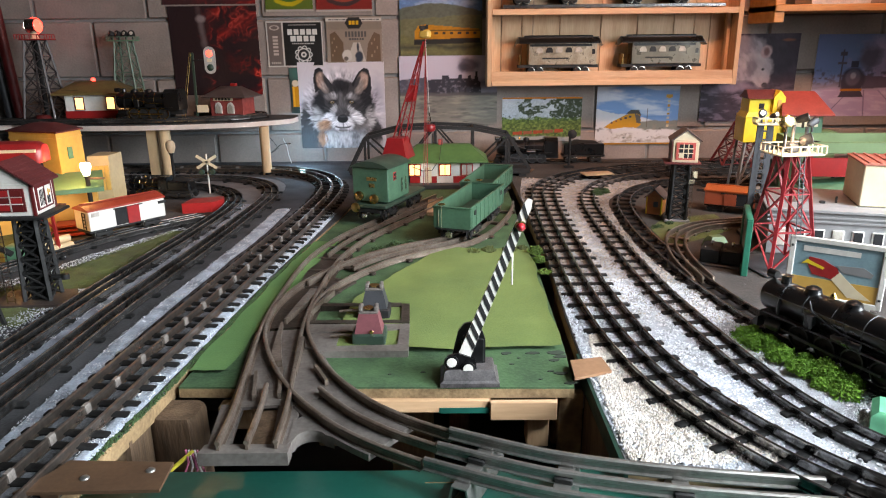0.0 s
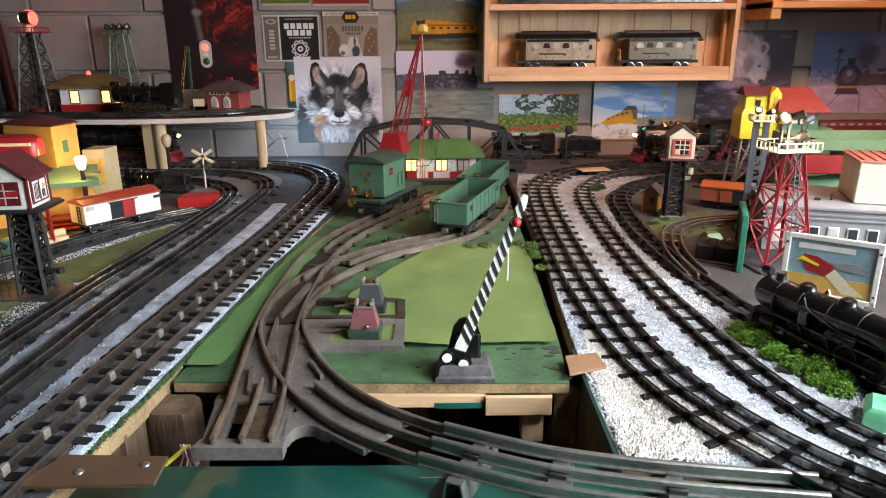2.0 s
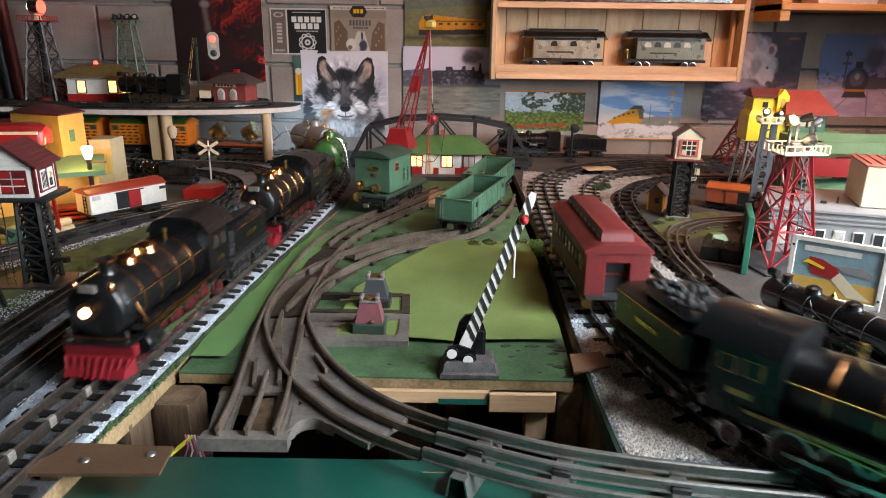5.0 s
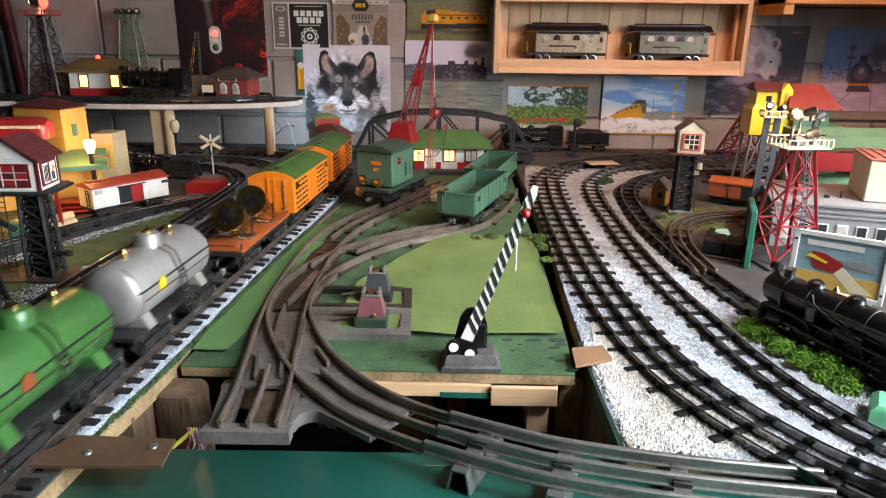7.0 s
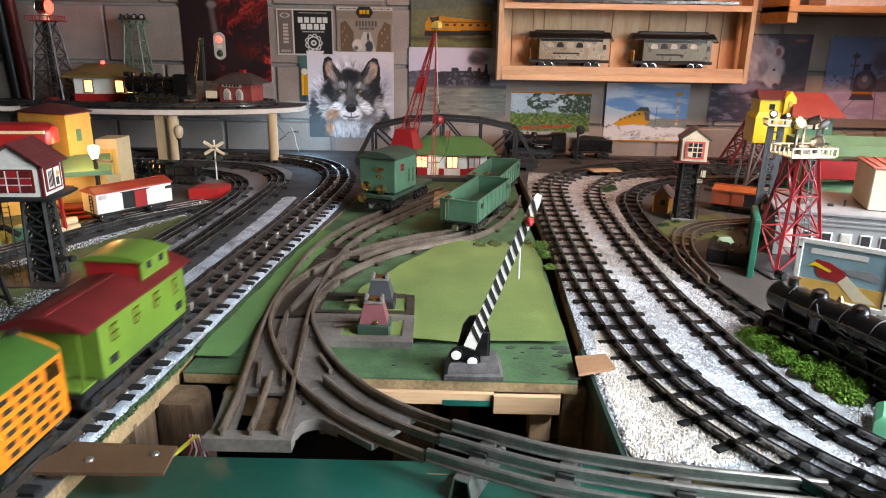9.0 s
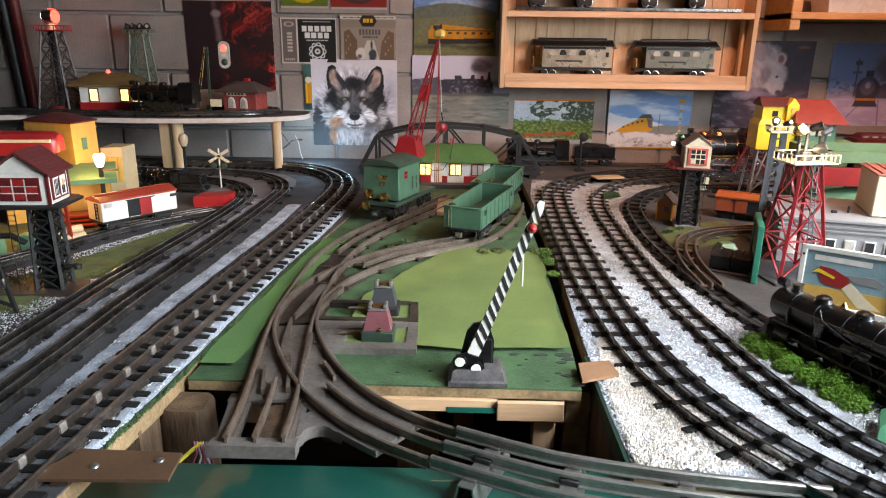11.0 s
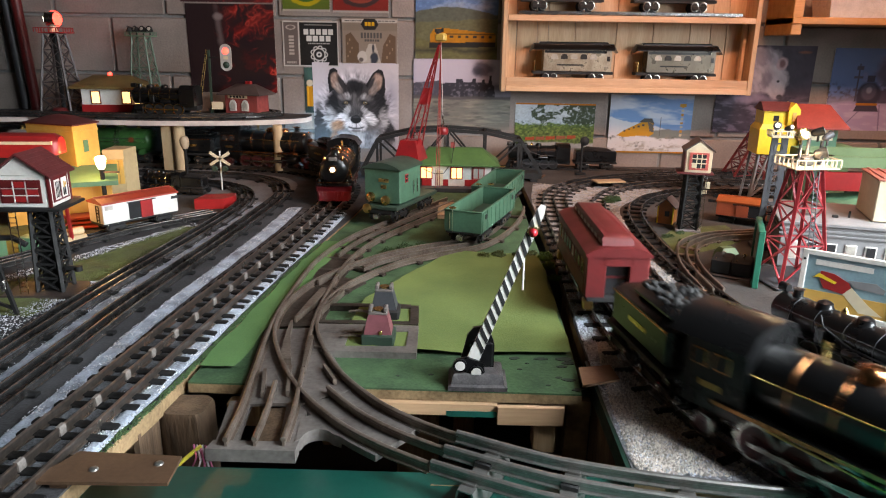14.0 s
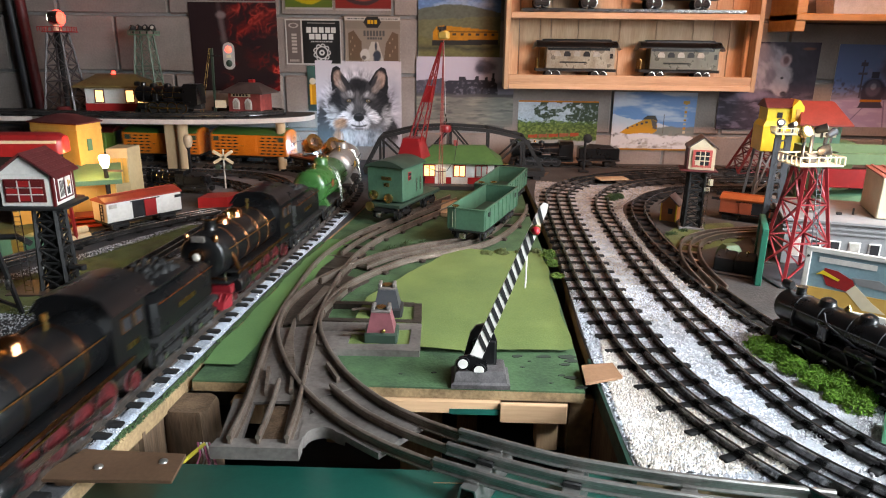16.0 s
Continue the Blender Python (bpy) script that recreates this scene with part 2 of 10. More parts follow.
class Shape:
    """Vertices and faces that grow by plain solids; made() turns them into a mesh."""

    def __init__(self):
        self.v, self.f = [], []

    def add(self, vs, fs, m=None):
        k = len(self.v)
        self.v += [tuple(m @ Vector(p)) if m else tuple(p) for p in vs]
        self.f += [tuple(i + k for i in f) for f in fs]
        return self

    def box(self, x, y, z, sx, sy, sz, c=0.0, m=None):
        """A box centred at x, y and standing on z, with chamfered edges c."""
        hx, hy = sx / 2, sy / 2
        c = min(c, hx * 0.45, hy * 0.45, sz * 0.45)
        if c <= 0:
            vs = [(x + i * hx, y + j * hy, z + k * sz) for k in (0, 1) for j in (-1, 1) for i in (-1, 1)]
            fs = [(0, 2, 3, 1), (4, 5, 7, 6), (0, 1, 5, 4), (2, 6, 7, 3), (0, 4, 6, 2), (1, 3, 7, 5)]
            return self.add(vs, fs, m)
        ring = lambda a, b, h: [(x - a, y - b + c, h), (x - a + c, y - b, h), (x + a - c, y - b, h), (x + a, y - b + c, h), (x + a, y + b - c, h), (x + a - c, y + b, h), (x - a + c, y + b, h), (x - a, y + b - c, h)]
        rings = [ring(hx - c, hy - c, z), ring(hx, hy, z + c), ring(hx, hy, z + sz - c), ring(hx - c, hy - c, z + sz)]
        return self.loft(rings, m)

    def loft(self, rings, m=None, caps=True, closed=True):
        n = len(rings[0])
        vs = [p for r in rings for p in r]
        fs = []
        for k in range(len(rings) - 1):
            for i in range(n if closed else n - 1):
                j = (i + 1) % n
                fs.append((k * n + i, k * n + j, (k + 1) * n + j, (k + 1) * n + i))
        if caps:
            fs.append(tuple(range(n))[::-1])
            fs.append(tuple((len(rings) - 1) * n + i for i in range(n)))
        return self.add(vs, fs, m)

    def turned(self, profile, n=16, m=None, caps=True):
        """A solid of revolution about z, from (radius, height) pairs."""
        rings = [[(r * math.cos(2 * math.pi * i / n), r * math.sin(2 * math.pi * i / n), h) for i in range(n)] for r, h in profile]
        return self.loft(rings, m, caps)

    def rod(self, a, b, r, r2=None, n=8):
        a, b = Vector(a), Vector(b)
        d = b - a
        m = Matrix.Translation(a) @ d.to_track_quat("Z", "Y").to_matrix().to_4x4()
        return self.turned([(r, 0), (r if r2 is None else r2, d.length)], n, m)

    def bar(self, a, b, w, h):
        """A square bar from a to b."""
        a, b = Vector(a), Vector(b)
        d = b - a
        m = Matrix.Translation(a) @ d.to_track_quat("Z", "Y").to_matrix().to_4x4()
        return self.box(0, 0, 0, w, h, d.length, 0, m)

    def tube(self, pts, r, n=6):
        rings = []
        for i, p in enumerate(pts):
            p = Vector(p)
            d = Vector(pts[min(i + 1, len(pts) - 1)]) - Vector(pts[max(i - 1, 0)])
            q = d.to_track_quat("Z", "Y").to_matrix()
            rings.append([tuple(p + q @ Vector((r * math.cos(2 * math.pi * k / n), r * math.sin(2 * math.pi * k / n), 0))) for k in range(n)])
        return self.loft(rings)

    def prism(self, poly, y0, y1, m=None):
        """A profile of (x, z) pairs drawn out along y."""
        return self.loft([[(x, y0, z) for x, z in poly], [(x, y1, z) for x, z in poly]], m)

    def slab(self, poly, z0, z1, m=None):
        """An outline of (x, y) pairs drawn up in z."""
        return self.loft([[(x, y, z0) for x, y in poly], [(x, y, z1) for x, y in poly]], m)

    def along(self, path, profile, closed=True, shift=0.0):
        """A profile of (side, height) pairs swept along a level path of (x, y) pairs."""
        rings = []
        for i, p in enumerate(path):
            a, b = path[max(i - 1, 0)], path[min(i + 1, len(path) - 1)]
            d = Vector((b[0] - a[0], b[1] - a[1])).normalized()
            rings.append([(p[0] + d.y * (s + shift), p[1] - d.x * (s + shift), h) for s, h in profile])
        return self.loft(rings, None, True, closed)

    def made(self, name, angle=40):
        me = bpy.data.meshes.new(name)
        me.from_pydata(self.v, [], self.f)
        bm = bmesh.new()
        bm.from_mesh(me)
        bmesh.ops.recalc_face_normals(bm, faces=bm.faces)
        bm.to_mesh(me)
        bm.free()
        me.shade_smooth()
        me.set_sharp_from_angle(angle=radians(angle))
        return me


def part(name, shape, material, parent=None, label="", m=None):
    me = shape.made(name) if isinstance(shape, Shape) else shape
    if not me.materials:
        me.materials.append(material)
    ob = new(name, me)
    ob.parent = parent
    if m is not None:
        ob.matrix_basis = m
    return tagged(ob, label)


def thing(name, label, category, m=None, group="", kind=""):
    ob = new(name)
    ob.empty_display_size = 0.02
    if m is not None:
        ob.matrix_basis = m
    return tagged(ob, label, category, group, kind)


def single(name, shape, material, label, category="", m=None, kind="", group=""):
    return tagged(part(name, shape, material, None, "", m), label, category, group, kind)


def smooth_path(pts, step=0.012):
    """A curve through the points, at even steps."""
    p = [Vector(q) for q in pts]
    p = [p[0] * 2 - p[1], *p, p[-1] * 2 - p[-2]]
    fine = []
    for i in range(1, len(p) - 2):
        for k in range(24):
            u = k / 24
            fine.append(0.5 * (2 * p[i] + (p[i + 1] - p[i - 1]) * u + (2 * p[i - 1] - 5 * p[i] + 4 * p[i + 1] - p[i + 2]) * u * u + (3 * p[i] - p[i - 1] - 3 * p[i + 1] + p[i + 2]) * u ** 3))
    fine.append(p[-2])
    run = [0.0]
    for a, b in zip(fine, fine[1:]):
        run.append(run[-1] + (b - a).length)
    n = max(2, int(run[-1] / step))
    out, j = [], 0
    for k in range(n + 1):
        s = run[-1] * k / n
        while j < len(run) - 2 and run[j + 1] < s:
            j += 1
        u = (s - run[j]) / max(1e-9, run[j + 1] - run[j])
        out.append(tuple(fine[j].lerp(fine[j + 1], u)))
    return out


class Line:
    """A path by its length: at(s) gives the point."""

    def __init__(self, pts):
        self.p = smooth_path(pts, 0.01)
        self.run = [0.0]
        for a, b in zip(self.p, self.p[1:]):
            self.run.append(self.run[-1] + math.dist(a, b))
        self.length = self.run[-1]

    def at(self, s):
        s %= self.length
        j = min(int(np.searchsorted(self.run, s, "right")) - 1, len(self.p) - 2)
        u = (s - self.run[j]) / (self.run[j + 1] - self.run[j])
        a, b = self.p[j], self.p[j + 1]
        return Vector((a[0] + (b[0] - a[0]) * u, a[1] + (b[1] - a[1]) * u))

    def near(self, x, y):
        return self.run[min(range(len(self.p)), key=lambda i: (self.p[i][0] - x) ** 2 + (self.p[i][1] - y) ** 2)]

# ---- the room ----


def block_wall(name, x0, x1, label):
    wall = tagged(part(name, Shape().box((x0 + x1) / 2, 2.262, -0.95, x1 - x0, 0.11, 2.45), MORTAR), label, "wall", kind="structure")
    unit = Shape().box(0, 0.03, 0, 0.352, 0.06, 0.172, 0.004).made("block")
    for k in range(-3, 7):
        z = 0.277 + 0.18 * k
        shift = -1.115 if k % 2 == 0 else -0.935
        i0 = math.ceil((x0 - shift) / 0.36)
        for i in range(i0, int((x1 - shift) / 0.36)):
            part("block", unit, BLOCK, wall, "", pose(shift + 0.36 * i + 0.18, 2.2 + 0.002 * ((i * 7 + k * 3) % 3 - 1), z + 0.004))
    return wall


block_wall("wall_back", -2.9, 1.97, "grey concrete block wall behind the train layout")
single("floor", Shape().box(-0.5, -0.1, -1.05, 5.0, 5.0, 0.1), CONCRETE, "dark concrete floor under the layout", "floor", kind="structure")
single("ceiling", Shape().box(-0.5, -0.1, 1.5, 5.0, 5.0, 0.08), CEIL, "plain pale ceiling board", "ceiling", kind="structure")
single("wall_west", Shape().box(-2.96, -0.1, -0.95, 0.12, 4.5, 2.45), PLASTER, "plain brownish side wall", "wall", kind="structure")
single("wall_south", Shape().box(-0.5, -2.46, -0.95, 4.9, 0.12, 2.45), PLASTER, "plain brownish wall", "wall", kind="structure")
# unseen wall, set close so the side light falls off across the layout
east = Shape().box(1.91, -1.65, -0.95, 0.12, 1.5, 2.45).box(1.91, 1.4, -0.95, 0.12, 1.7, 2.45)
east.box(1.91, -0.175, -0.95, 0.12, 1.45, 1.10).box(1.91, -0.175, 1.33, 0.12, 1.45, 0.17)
single("wall_east", east, PLASTER, "unseen plain brownish side wall with an assumed window opening", "wall", kind="structure")
# window assumed out of view, to give the side light a source
win = thing("window_1", "assumed white wooden window, out of view in the side wall", "window", kind="structure")
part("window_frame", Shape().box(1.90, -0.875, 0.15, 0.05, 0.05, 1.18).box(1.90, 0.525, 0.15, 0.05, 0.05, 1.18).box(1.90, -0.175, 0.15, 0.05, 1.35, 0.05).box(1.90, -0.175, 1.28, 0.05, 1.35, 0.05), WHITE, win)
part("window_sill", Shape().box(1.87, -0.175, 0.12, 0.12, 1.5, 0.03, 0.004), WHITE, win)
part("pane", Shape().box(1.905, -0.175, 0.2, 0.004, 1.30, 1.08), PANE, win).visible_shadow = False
# fixture assumed out of view, added to carry the warm fill
tube = thing("ceiling_light", "assumed white tube light fixture on the ceiling, out of view", "lamp")
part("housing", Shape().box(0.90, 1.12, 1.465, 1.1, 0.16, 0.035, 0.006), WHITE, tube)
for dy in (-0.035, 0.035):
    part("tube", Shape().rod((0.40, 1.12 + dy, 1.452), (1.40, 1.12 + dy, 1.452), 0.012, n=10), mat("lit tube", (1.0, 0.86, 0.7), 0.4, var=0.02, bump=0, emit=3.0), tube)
# another assumed fixture, added for the cool fill over the front boards
tube = thing("ceiling_light", "second assumed tube light fixture on the ceiling, out of view", "lamp")
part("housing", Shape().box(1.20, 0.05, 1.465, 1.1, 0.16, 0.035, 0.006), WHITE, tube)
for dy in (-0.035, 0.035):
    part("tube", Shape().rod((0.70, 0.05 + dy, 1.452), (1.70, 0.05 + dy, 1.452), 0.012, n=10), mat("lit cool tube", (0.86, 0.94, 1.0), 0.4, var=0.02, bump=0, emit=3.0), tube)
curtain = thing("curtain", "dark brown hanging cloth at the wall", "curtain")
part("cloth", Shape().loft([[(-1.95 + 0.03 * i, 1.98 + 0.012 * math.sin(i * 1.7), z) for i in range(18)] + [(-1.95 + 0.03 * i, 1.99 + 0.012 * math.sin(i * 1.7), z) for i in reversed(range(18))] for z in (-0.02, 1.0)]), mat("brown cloth", (0.06, 0.038, 0.022), 0.95, scale=8, bump=0.4), curtain)
pipe = thing("pipe", "dark red upright pipe with a grey conduit", "pipe")
part("pipe_run", Shape().rod((-1.37, 2.17, -0.02), (-1.43, 2.17, 1.2), 0.016, n=12), MAROON, pipe)
part("conduit", Shape().rod((-1.41, 2.18, -0.02), (-1.47, 2.18, 1.2), 0.012, n=12), DKGREY, pipe)

# ---- the layout boards ----
LEFT = [(-2.6, -1.0), (-0.385, -1.0), (-0.345, 0.30), (-0.332, 0.46), (-0.318, 0.566), (-0.311, 0.65), (-0.302, 0.776), (-0.29, 0.905), (-0.28, 1.05), (-0.26, 1.217), (-0.235, 1.4), (-0.215, 1.6), (-0.2, 2.195), (-2.6, 2.195)]
RIGHT = [(0.36, -0.3), (1.83, -0.3), (1.83, 2.195), (0.2, 2.195), (0.198, 1.6), (0.195, 1.38), (0.195, 1.09), (0.185, 0.92), (0.18, 0.81), (0.177, 0.68), (0.174, 0.455), (0.36, 0.455)]
MIDDLE = [(-0.306, 0.628), (0.157, 0.620), (0.163, 0.73), (0.172, 1.14), (0.172, 1.37), (0.176, 1.7), (0.185, 2.195), (-0.196, 2.195), (-0.211, 1.6), (-0.231, 1.4), (-0.256, 1.217), (-0.276, 1.05), (-0.286, 0.905), (-0.298, 0.776)]


def board(label, outline, top, thick, material, edge, legs):
    t = thing("layout_table", label, "table", group="boards of the train layout")
    part("tabletop", Shape().slab(outline, top - 0.0022, top), material, t)
    part("core", Shape().slab(outline, top - thick, top - 0.0022), edge, t, "raw plywood core")
    for x, y in legs:
        part("leg", Shape().box(x, y, -0.95, 0.07, 0.07, 0.95 + top - thick, 0.004), RAWWOOD, t)
    return t


board("board with grey ground and a rough plywood edge", LEFT, 0.0, 0.02, GREYG, PLY, [(-2.4, -0.8), (-0.5, -0.8), (-2.4, 2.0), (-0.45, 0.7), (-0.4, 2.0)])
rt = board("board with ballast and dark ground", RIGHT, 0.0, 0.02, EARTH, PLY, [(0.55, 0.0), (1.7, -0.1), (1.7, 2.0), (0.4, 2.0), (0.45, 0.8)])
mt = board("dark green painted board between the two track boards", MIDDLE, -0.003, 0.014, GREENP, PLY, [(-0.05, 0.95), (0.05, 2.0)])
part("beam", Shape().box(0.02, 0.628, -0.034, 0.236, 0.02, 0.016, 0.001), PINEX, mt, "pale new pine beam")
part("beam_block", Shape().box(0.098, 0.628, -0.042, 0.078, 0.03, 0.024, 0.001), PINEX, mt, "pale new pine block")
part("post", Shape().box(0.117, 0.64, -0.085, 0.026, 0.03, 0.045, 0.001), PINE, mt, "short pine upright")
part("paint_splash", Shape().slab([(0.0, 0.6175), (0.06, 0.6175), (0.055, 0.6165), (0.004, 0.6165)], -0.034, -0.027), TEAL, mt)
part("end_panel", Shape().box(0.157, 0.64, -0.19, 0.028, 0.012, 0.17), OSB, rt, "raw strand board end")
# brown side face; the dark timber colour also holds its dim light
part("edge_panel", Shape().slab([(0.1735, 0.456), (0.1775, 0.456), (0.1765, 0.634), (0.1725, 0.634)], -0.19, -0.021), LOGWOOD, rt, "dark brown side board, its dim light in the colour")
part("edge_paint", Shape().slab([(0.1725, 0.4535), (0.1765, 0.4535), (0.1765, 0.70), (0.1735, 0.70)], -0.021, 0.0012), mat("dark green edge paint", (0.012, 0.045, 0.030), 0.5, scale=40, bump=0.2), rt)
front = thing("layout_table", "glossy dark green board at the layout's front", "table", group="boards of the train layout")
part("tabletop", Shape().box(0.0, 0.3, -0.038, 0.68, 0.376, 0.018, 0.002), TEAL, front)
part("trestle", Shape().box(-0.28, 0.3, -0.95, 0.05, 0.3, 0.91), RAWWOOD, front)
part("trestle", Shape().box(0.28, 0.3, -0.95, 0.05, 0.3, 0.91), RAWWOOD, front)
part("scratch", Shape().box(0.03, 0.466, -0.0205, 0.085, 0.0012, 0.001), PLY, front)
strip = thing("hardboard_strip", "brown hardboard strip screwed over the board joint", "board")
part("sheet", Shape().slab([(-0.37, 0.415), (-0.243, 0.418), (-0.246, 0.459), (-0.345, 0.463), (-0.352, 0.445)], 0.0066, 0.0098), HARDB, strip)
part("packing", Shape().slab([(-0.35, 0.42), (-0.334, 0.42), (-0.334, 0.455), (-0.35, 0.455)], 0.0, 0.0066), HARDB, strip)
for x, y in ((-0.317, 0.435), (-0.262, 0.446)):
    part("screw", Shape().turned([(0.0045, 0.0096), (0.0038, 0.0111), (0.002, 0.0119)], 12, pose(x, y, 0)), STEEL, strip)
log = thing("timber_post", "sawn round timber post under the board", "post")
part("post_body", Shape().loft([[(-0.297 + sx * 0.026 * k + 0.003 * noise.noise((sx, sy, z * 9)), 0.600 + sy * 0.024 * k, z) for sx, sy in ((-1, -0.7), (-0.6, -1), (0.7, -1), (1, -0.6), (1, 0.7), (0.6, 1), (-0.7, 1), (-1, 0.6))] for z, k in ((-0.9, 1), (-0.12, 1), (-0.06, 1.02), (-0.022, 1), (-0.017, 0.93))]), LOGWOOD, log)
part("brace", Shape().box(-0.325, 0.555, -0.10, 0.006, 0.05, 0.085), LOGWOOD, log)
part("rail_block", Shape().box(-0.236, 0.62, -0.05, 0.04, 0.02, 0.03, 0.002), RAWWOOD, log)
wires = thing("wire_bundle", "pink, yellow and white wires with a lit red diode", "wires")
part("wire", Shape().tube([(-0.285, 0.485, -0.040), (-0.268, 0.50, -0.027), (-0.250, 0.515, -0.015)], 0.0022), WIREY, wires)
for k in range(5):
    part("wire", Shape().tube([(-0.258 + 0.003 * k, 0.515, -0.014), (-0.252 + 0.004 * k, 0.505, -0.022 - 0.004 * k), (-0.256 + 0.006 * k, 0.497, -0.034 - 0.003 * k), (-0.262 + 0.006 * k, 0.50, -0.060)], 0.0011), (WIREP, WIREW)[k % 2], wires)
part("diode", Shape().turned([(0.004, 0), (0.004, 0.004), (0.002, 0.006)], 10, pose(-0.287, 0.487, -0.048)), mat("lit red diode", (1.0, 0.08, 0.02), 0.3, var=0, bump=0, emit=2.5), wires)
part("socket", Shape().box(-0.298, 0.507, -0.16, 0.03, 0.02, 0.13, 0.002), MATTEB, wires)

# olive cloth on the middle board, with torn, wavy edges
cl = Shape()
NX, NY = 26, 40
for j in range(NY + 1):
    for i in range(NX + 1):
        u, w = i / NX, j / NY
        y = 0.716 + (1.16 - 0.716) * w
        x0 = -0.145 + 0.03 * w if y < 0.9 else -0.145 + 0.03 * w + (y - 0.9) * 0.42
        x1 = 0.158 + 0.008 * w + 0.002 * math.sin(w * 19)
        x = x0 + (x1 - x0) * u
        cl.v.append((x, y + 0.004 * math.sin(u * 9) * (1 - w), 0.0005 + 0.0032 * noise.noise((x * 16, y * 11, 0)) + 0.0016 * abs(noise.noise((x * 45, y * 30, 4))) + 0.0026 + (0.002 if u > 0.97 else 0)))
for j in range(NY):
    for i in range(NX):
        a = j * (NX + 1) + i
        cl.f.append((a, a + 1, a + NX + 2, a + NX + 1))
single("grass_mat", cl, OLIVE, "olive green cloth grass mat on the board", "mat")
lw = Shape()
for j in range(31):
    y = 0.66 + 0.56 * j / 30
    a = np.interp(y, [0.65, 0.776, 0.905, 1.05, 1.217], [-0.306, -0.297, -0.285, -0.274, -0.252])
    for i in range(5):
        lw.v.append((a + 0.046 * i / 4 + 0.002 * math.sin(y * 50 + i), y, 0.002 + 0.003 * abs(noise.noise((y * 18, i * 0.6, 3)))))
for j in range(30):
    for i in range(4):
        lw.f.append((j * 5 + i, j * 5 + i + 1, j * 5 + i + 6, j * 5 + i + 5))
single("grass_mat", lw, mat("green felt", (0.10, 0.20, 0.055), 0.9, col2=(0.07, 0.15, 0.045), scale=9, fine=400, bump=0.3), "loose wavy green felt strip beside the switch", "mat")
single("wood_chip", Shape().slab([(0.1572, 0.620), (0.2037, 0.638), (0.1996, 0.675), (0.1598, 0.666)], 0.0055, 0.0088), mat("light hardboard", (0.30, 0.165, 0.09), 0.6, col2=(0.22, 0.115, 0.06), scale=14, fine=200, bump=0.1), "brown hardboard scrap bridging the board gap", "board")
FLAW = mat("chipped dark paint", (0.03, 0.04, 0.028), 0.8, bump=0.2)
for x, y, r in ((0.135, 0.66, 0.006), (0.148, 0.655, 0.012), (0.143, 0.69, 0.010), (0.12, 0.64, 0.004), (0.09, 0.68, 0.004), (0.1, 0.697, 0.003), (0.154, 0.70, 0.012), (0.15, 0.712, 0.016), (0.12, 0.711, 0.012), (0.085, 0.711, 0.01), (0.155, 0.63, 0.01), (-0.02, 0.66, 0.004), (-0.06, 0.655, 0.003), (0.02, 0.70, 0.005)):
    part("paint_flaw", Shape().slab([(x + r * (0.7 + 0.5 * noise.noise((x * 90, y * 90, a))) * math.cos(a), y + 0.5 * r * (0.7 + 0.5 * noise.noise((x * 70, y * 70, a))) * math.sin(a)) for a in np.linspace(0, 6.0, 11)], -0.0035, -0.0022), FLAW, mt, "dark flaking paint patch")

# ---- ground cover ----


def sheet(name, left, right, z, material, label, category="ground", n=60, rough=0.002, kind="structure"):
    """A strip of ground between two lines of (x, y) points, slightly uneven."""
    s = Shape()
    la, ra = smooth_path(left, 0.02), smooth_path(right, 0.02)
    for j in range(n + 1):
        a, b = Vector(la[round(j * (len(la) - 1) / n)]), Vector(ra[round(j * (len(ra) - 1) / n)])
        for i in range(9):
            p = a.lerp(b, i / 8)
            edge = min(i, 8 - i) / 4
            s.v.append((p.x, p.y, z * min(1, edge * 2) + 0.0008 + rough * noise.noise((p.x * 40, p.y * 40, 1))))
    for j in range(n):
        for i in range(8):
            s.f.append((j * 9 + i, j * 9 + i + 1, j * 9 + i + 10, j * 9 + i + 9))
    return single(name, s, material, label, category, kind=kind)


def stones(name, spots, size, label, material=STONE):
    """Thousands of small angular stones at the given (x, y, z) spots, one mesh."""
    rng = np.random.default_rng(5)
    base = np.array([(1, 0, 0), (-1, 0, 0), (0, 1, 0), (0, -1, 0), (0, 0, 1), (0, 0, -0.6)], float)
    tri = np.array([(0, 2, 4), (2, 1, 4), (1, 3, 4), (3, 0, 4), (2, 0, 5), (1, 2, 5), (3, 1, 5), (0, 3, 5)])
    n = len(spots)
    r = size * rng.uniform(0.6, 1.4, (n, 1, 1))
    v = base[None] * rng.uniform(0.55, 1.1, (n, 6, 3)) * r
    a = rng.uniform(0, 6.28, n)
    c, s = np.cos(a)[:, None], np.sin(a)[:, None]
    x, y = v[:, :, 0] * c - v[:, :, 1] * s, v[:, :, 0] * s + v[:, :, 1] * c
    v[:, :, 0], v[:, :, 1] = x, y
    v += np.array(spots)[:, None, :]
    f = (tri[None] + 6 * np.arange(n)[:, None, None]).reshape(-1, 3)
    me = bpy.data.meshes.new(name)
    me.from_pydata(v.reshape(-1, 3).tolist(), [], f.tolist())
    return single(name, me, material, label, "gravel", kind="stuff")


def spread(left, right, count, z, seed):
    la, ra = Line(left), Line(right)
    rng = np.random.default_rng(seed)
    out = []
    for u, w in rng.random((count, 2)):
        a, b = la.at(u * la.length * 0.9999), ra.at(u * ra.length * 0.9999)
        p = a.lerp(b, w)
        out.append((p.x, p.y, z + 0.0018 * noise.noise((p.x * 60, p.y * 60, 2))))
    return out


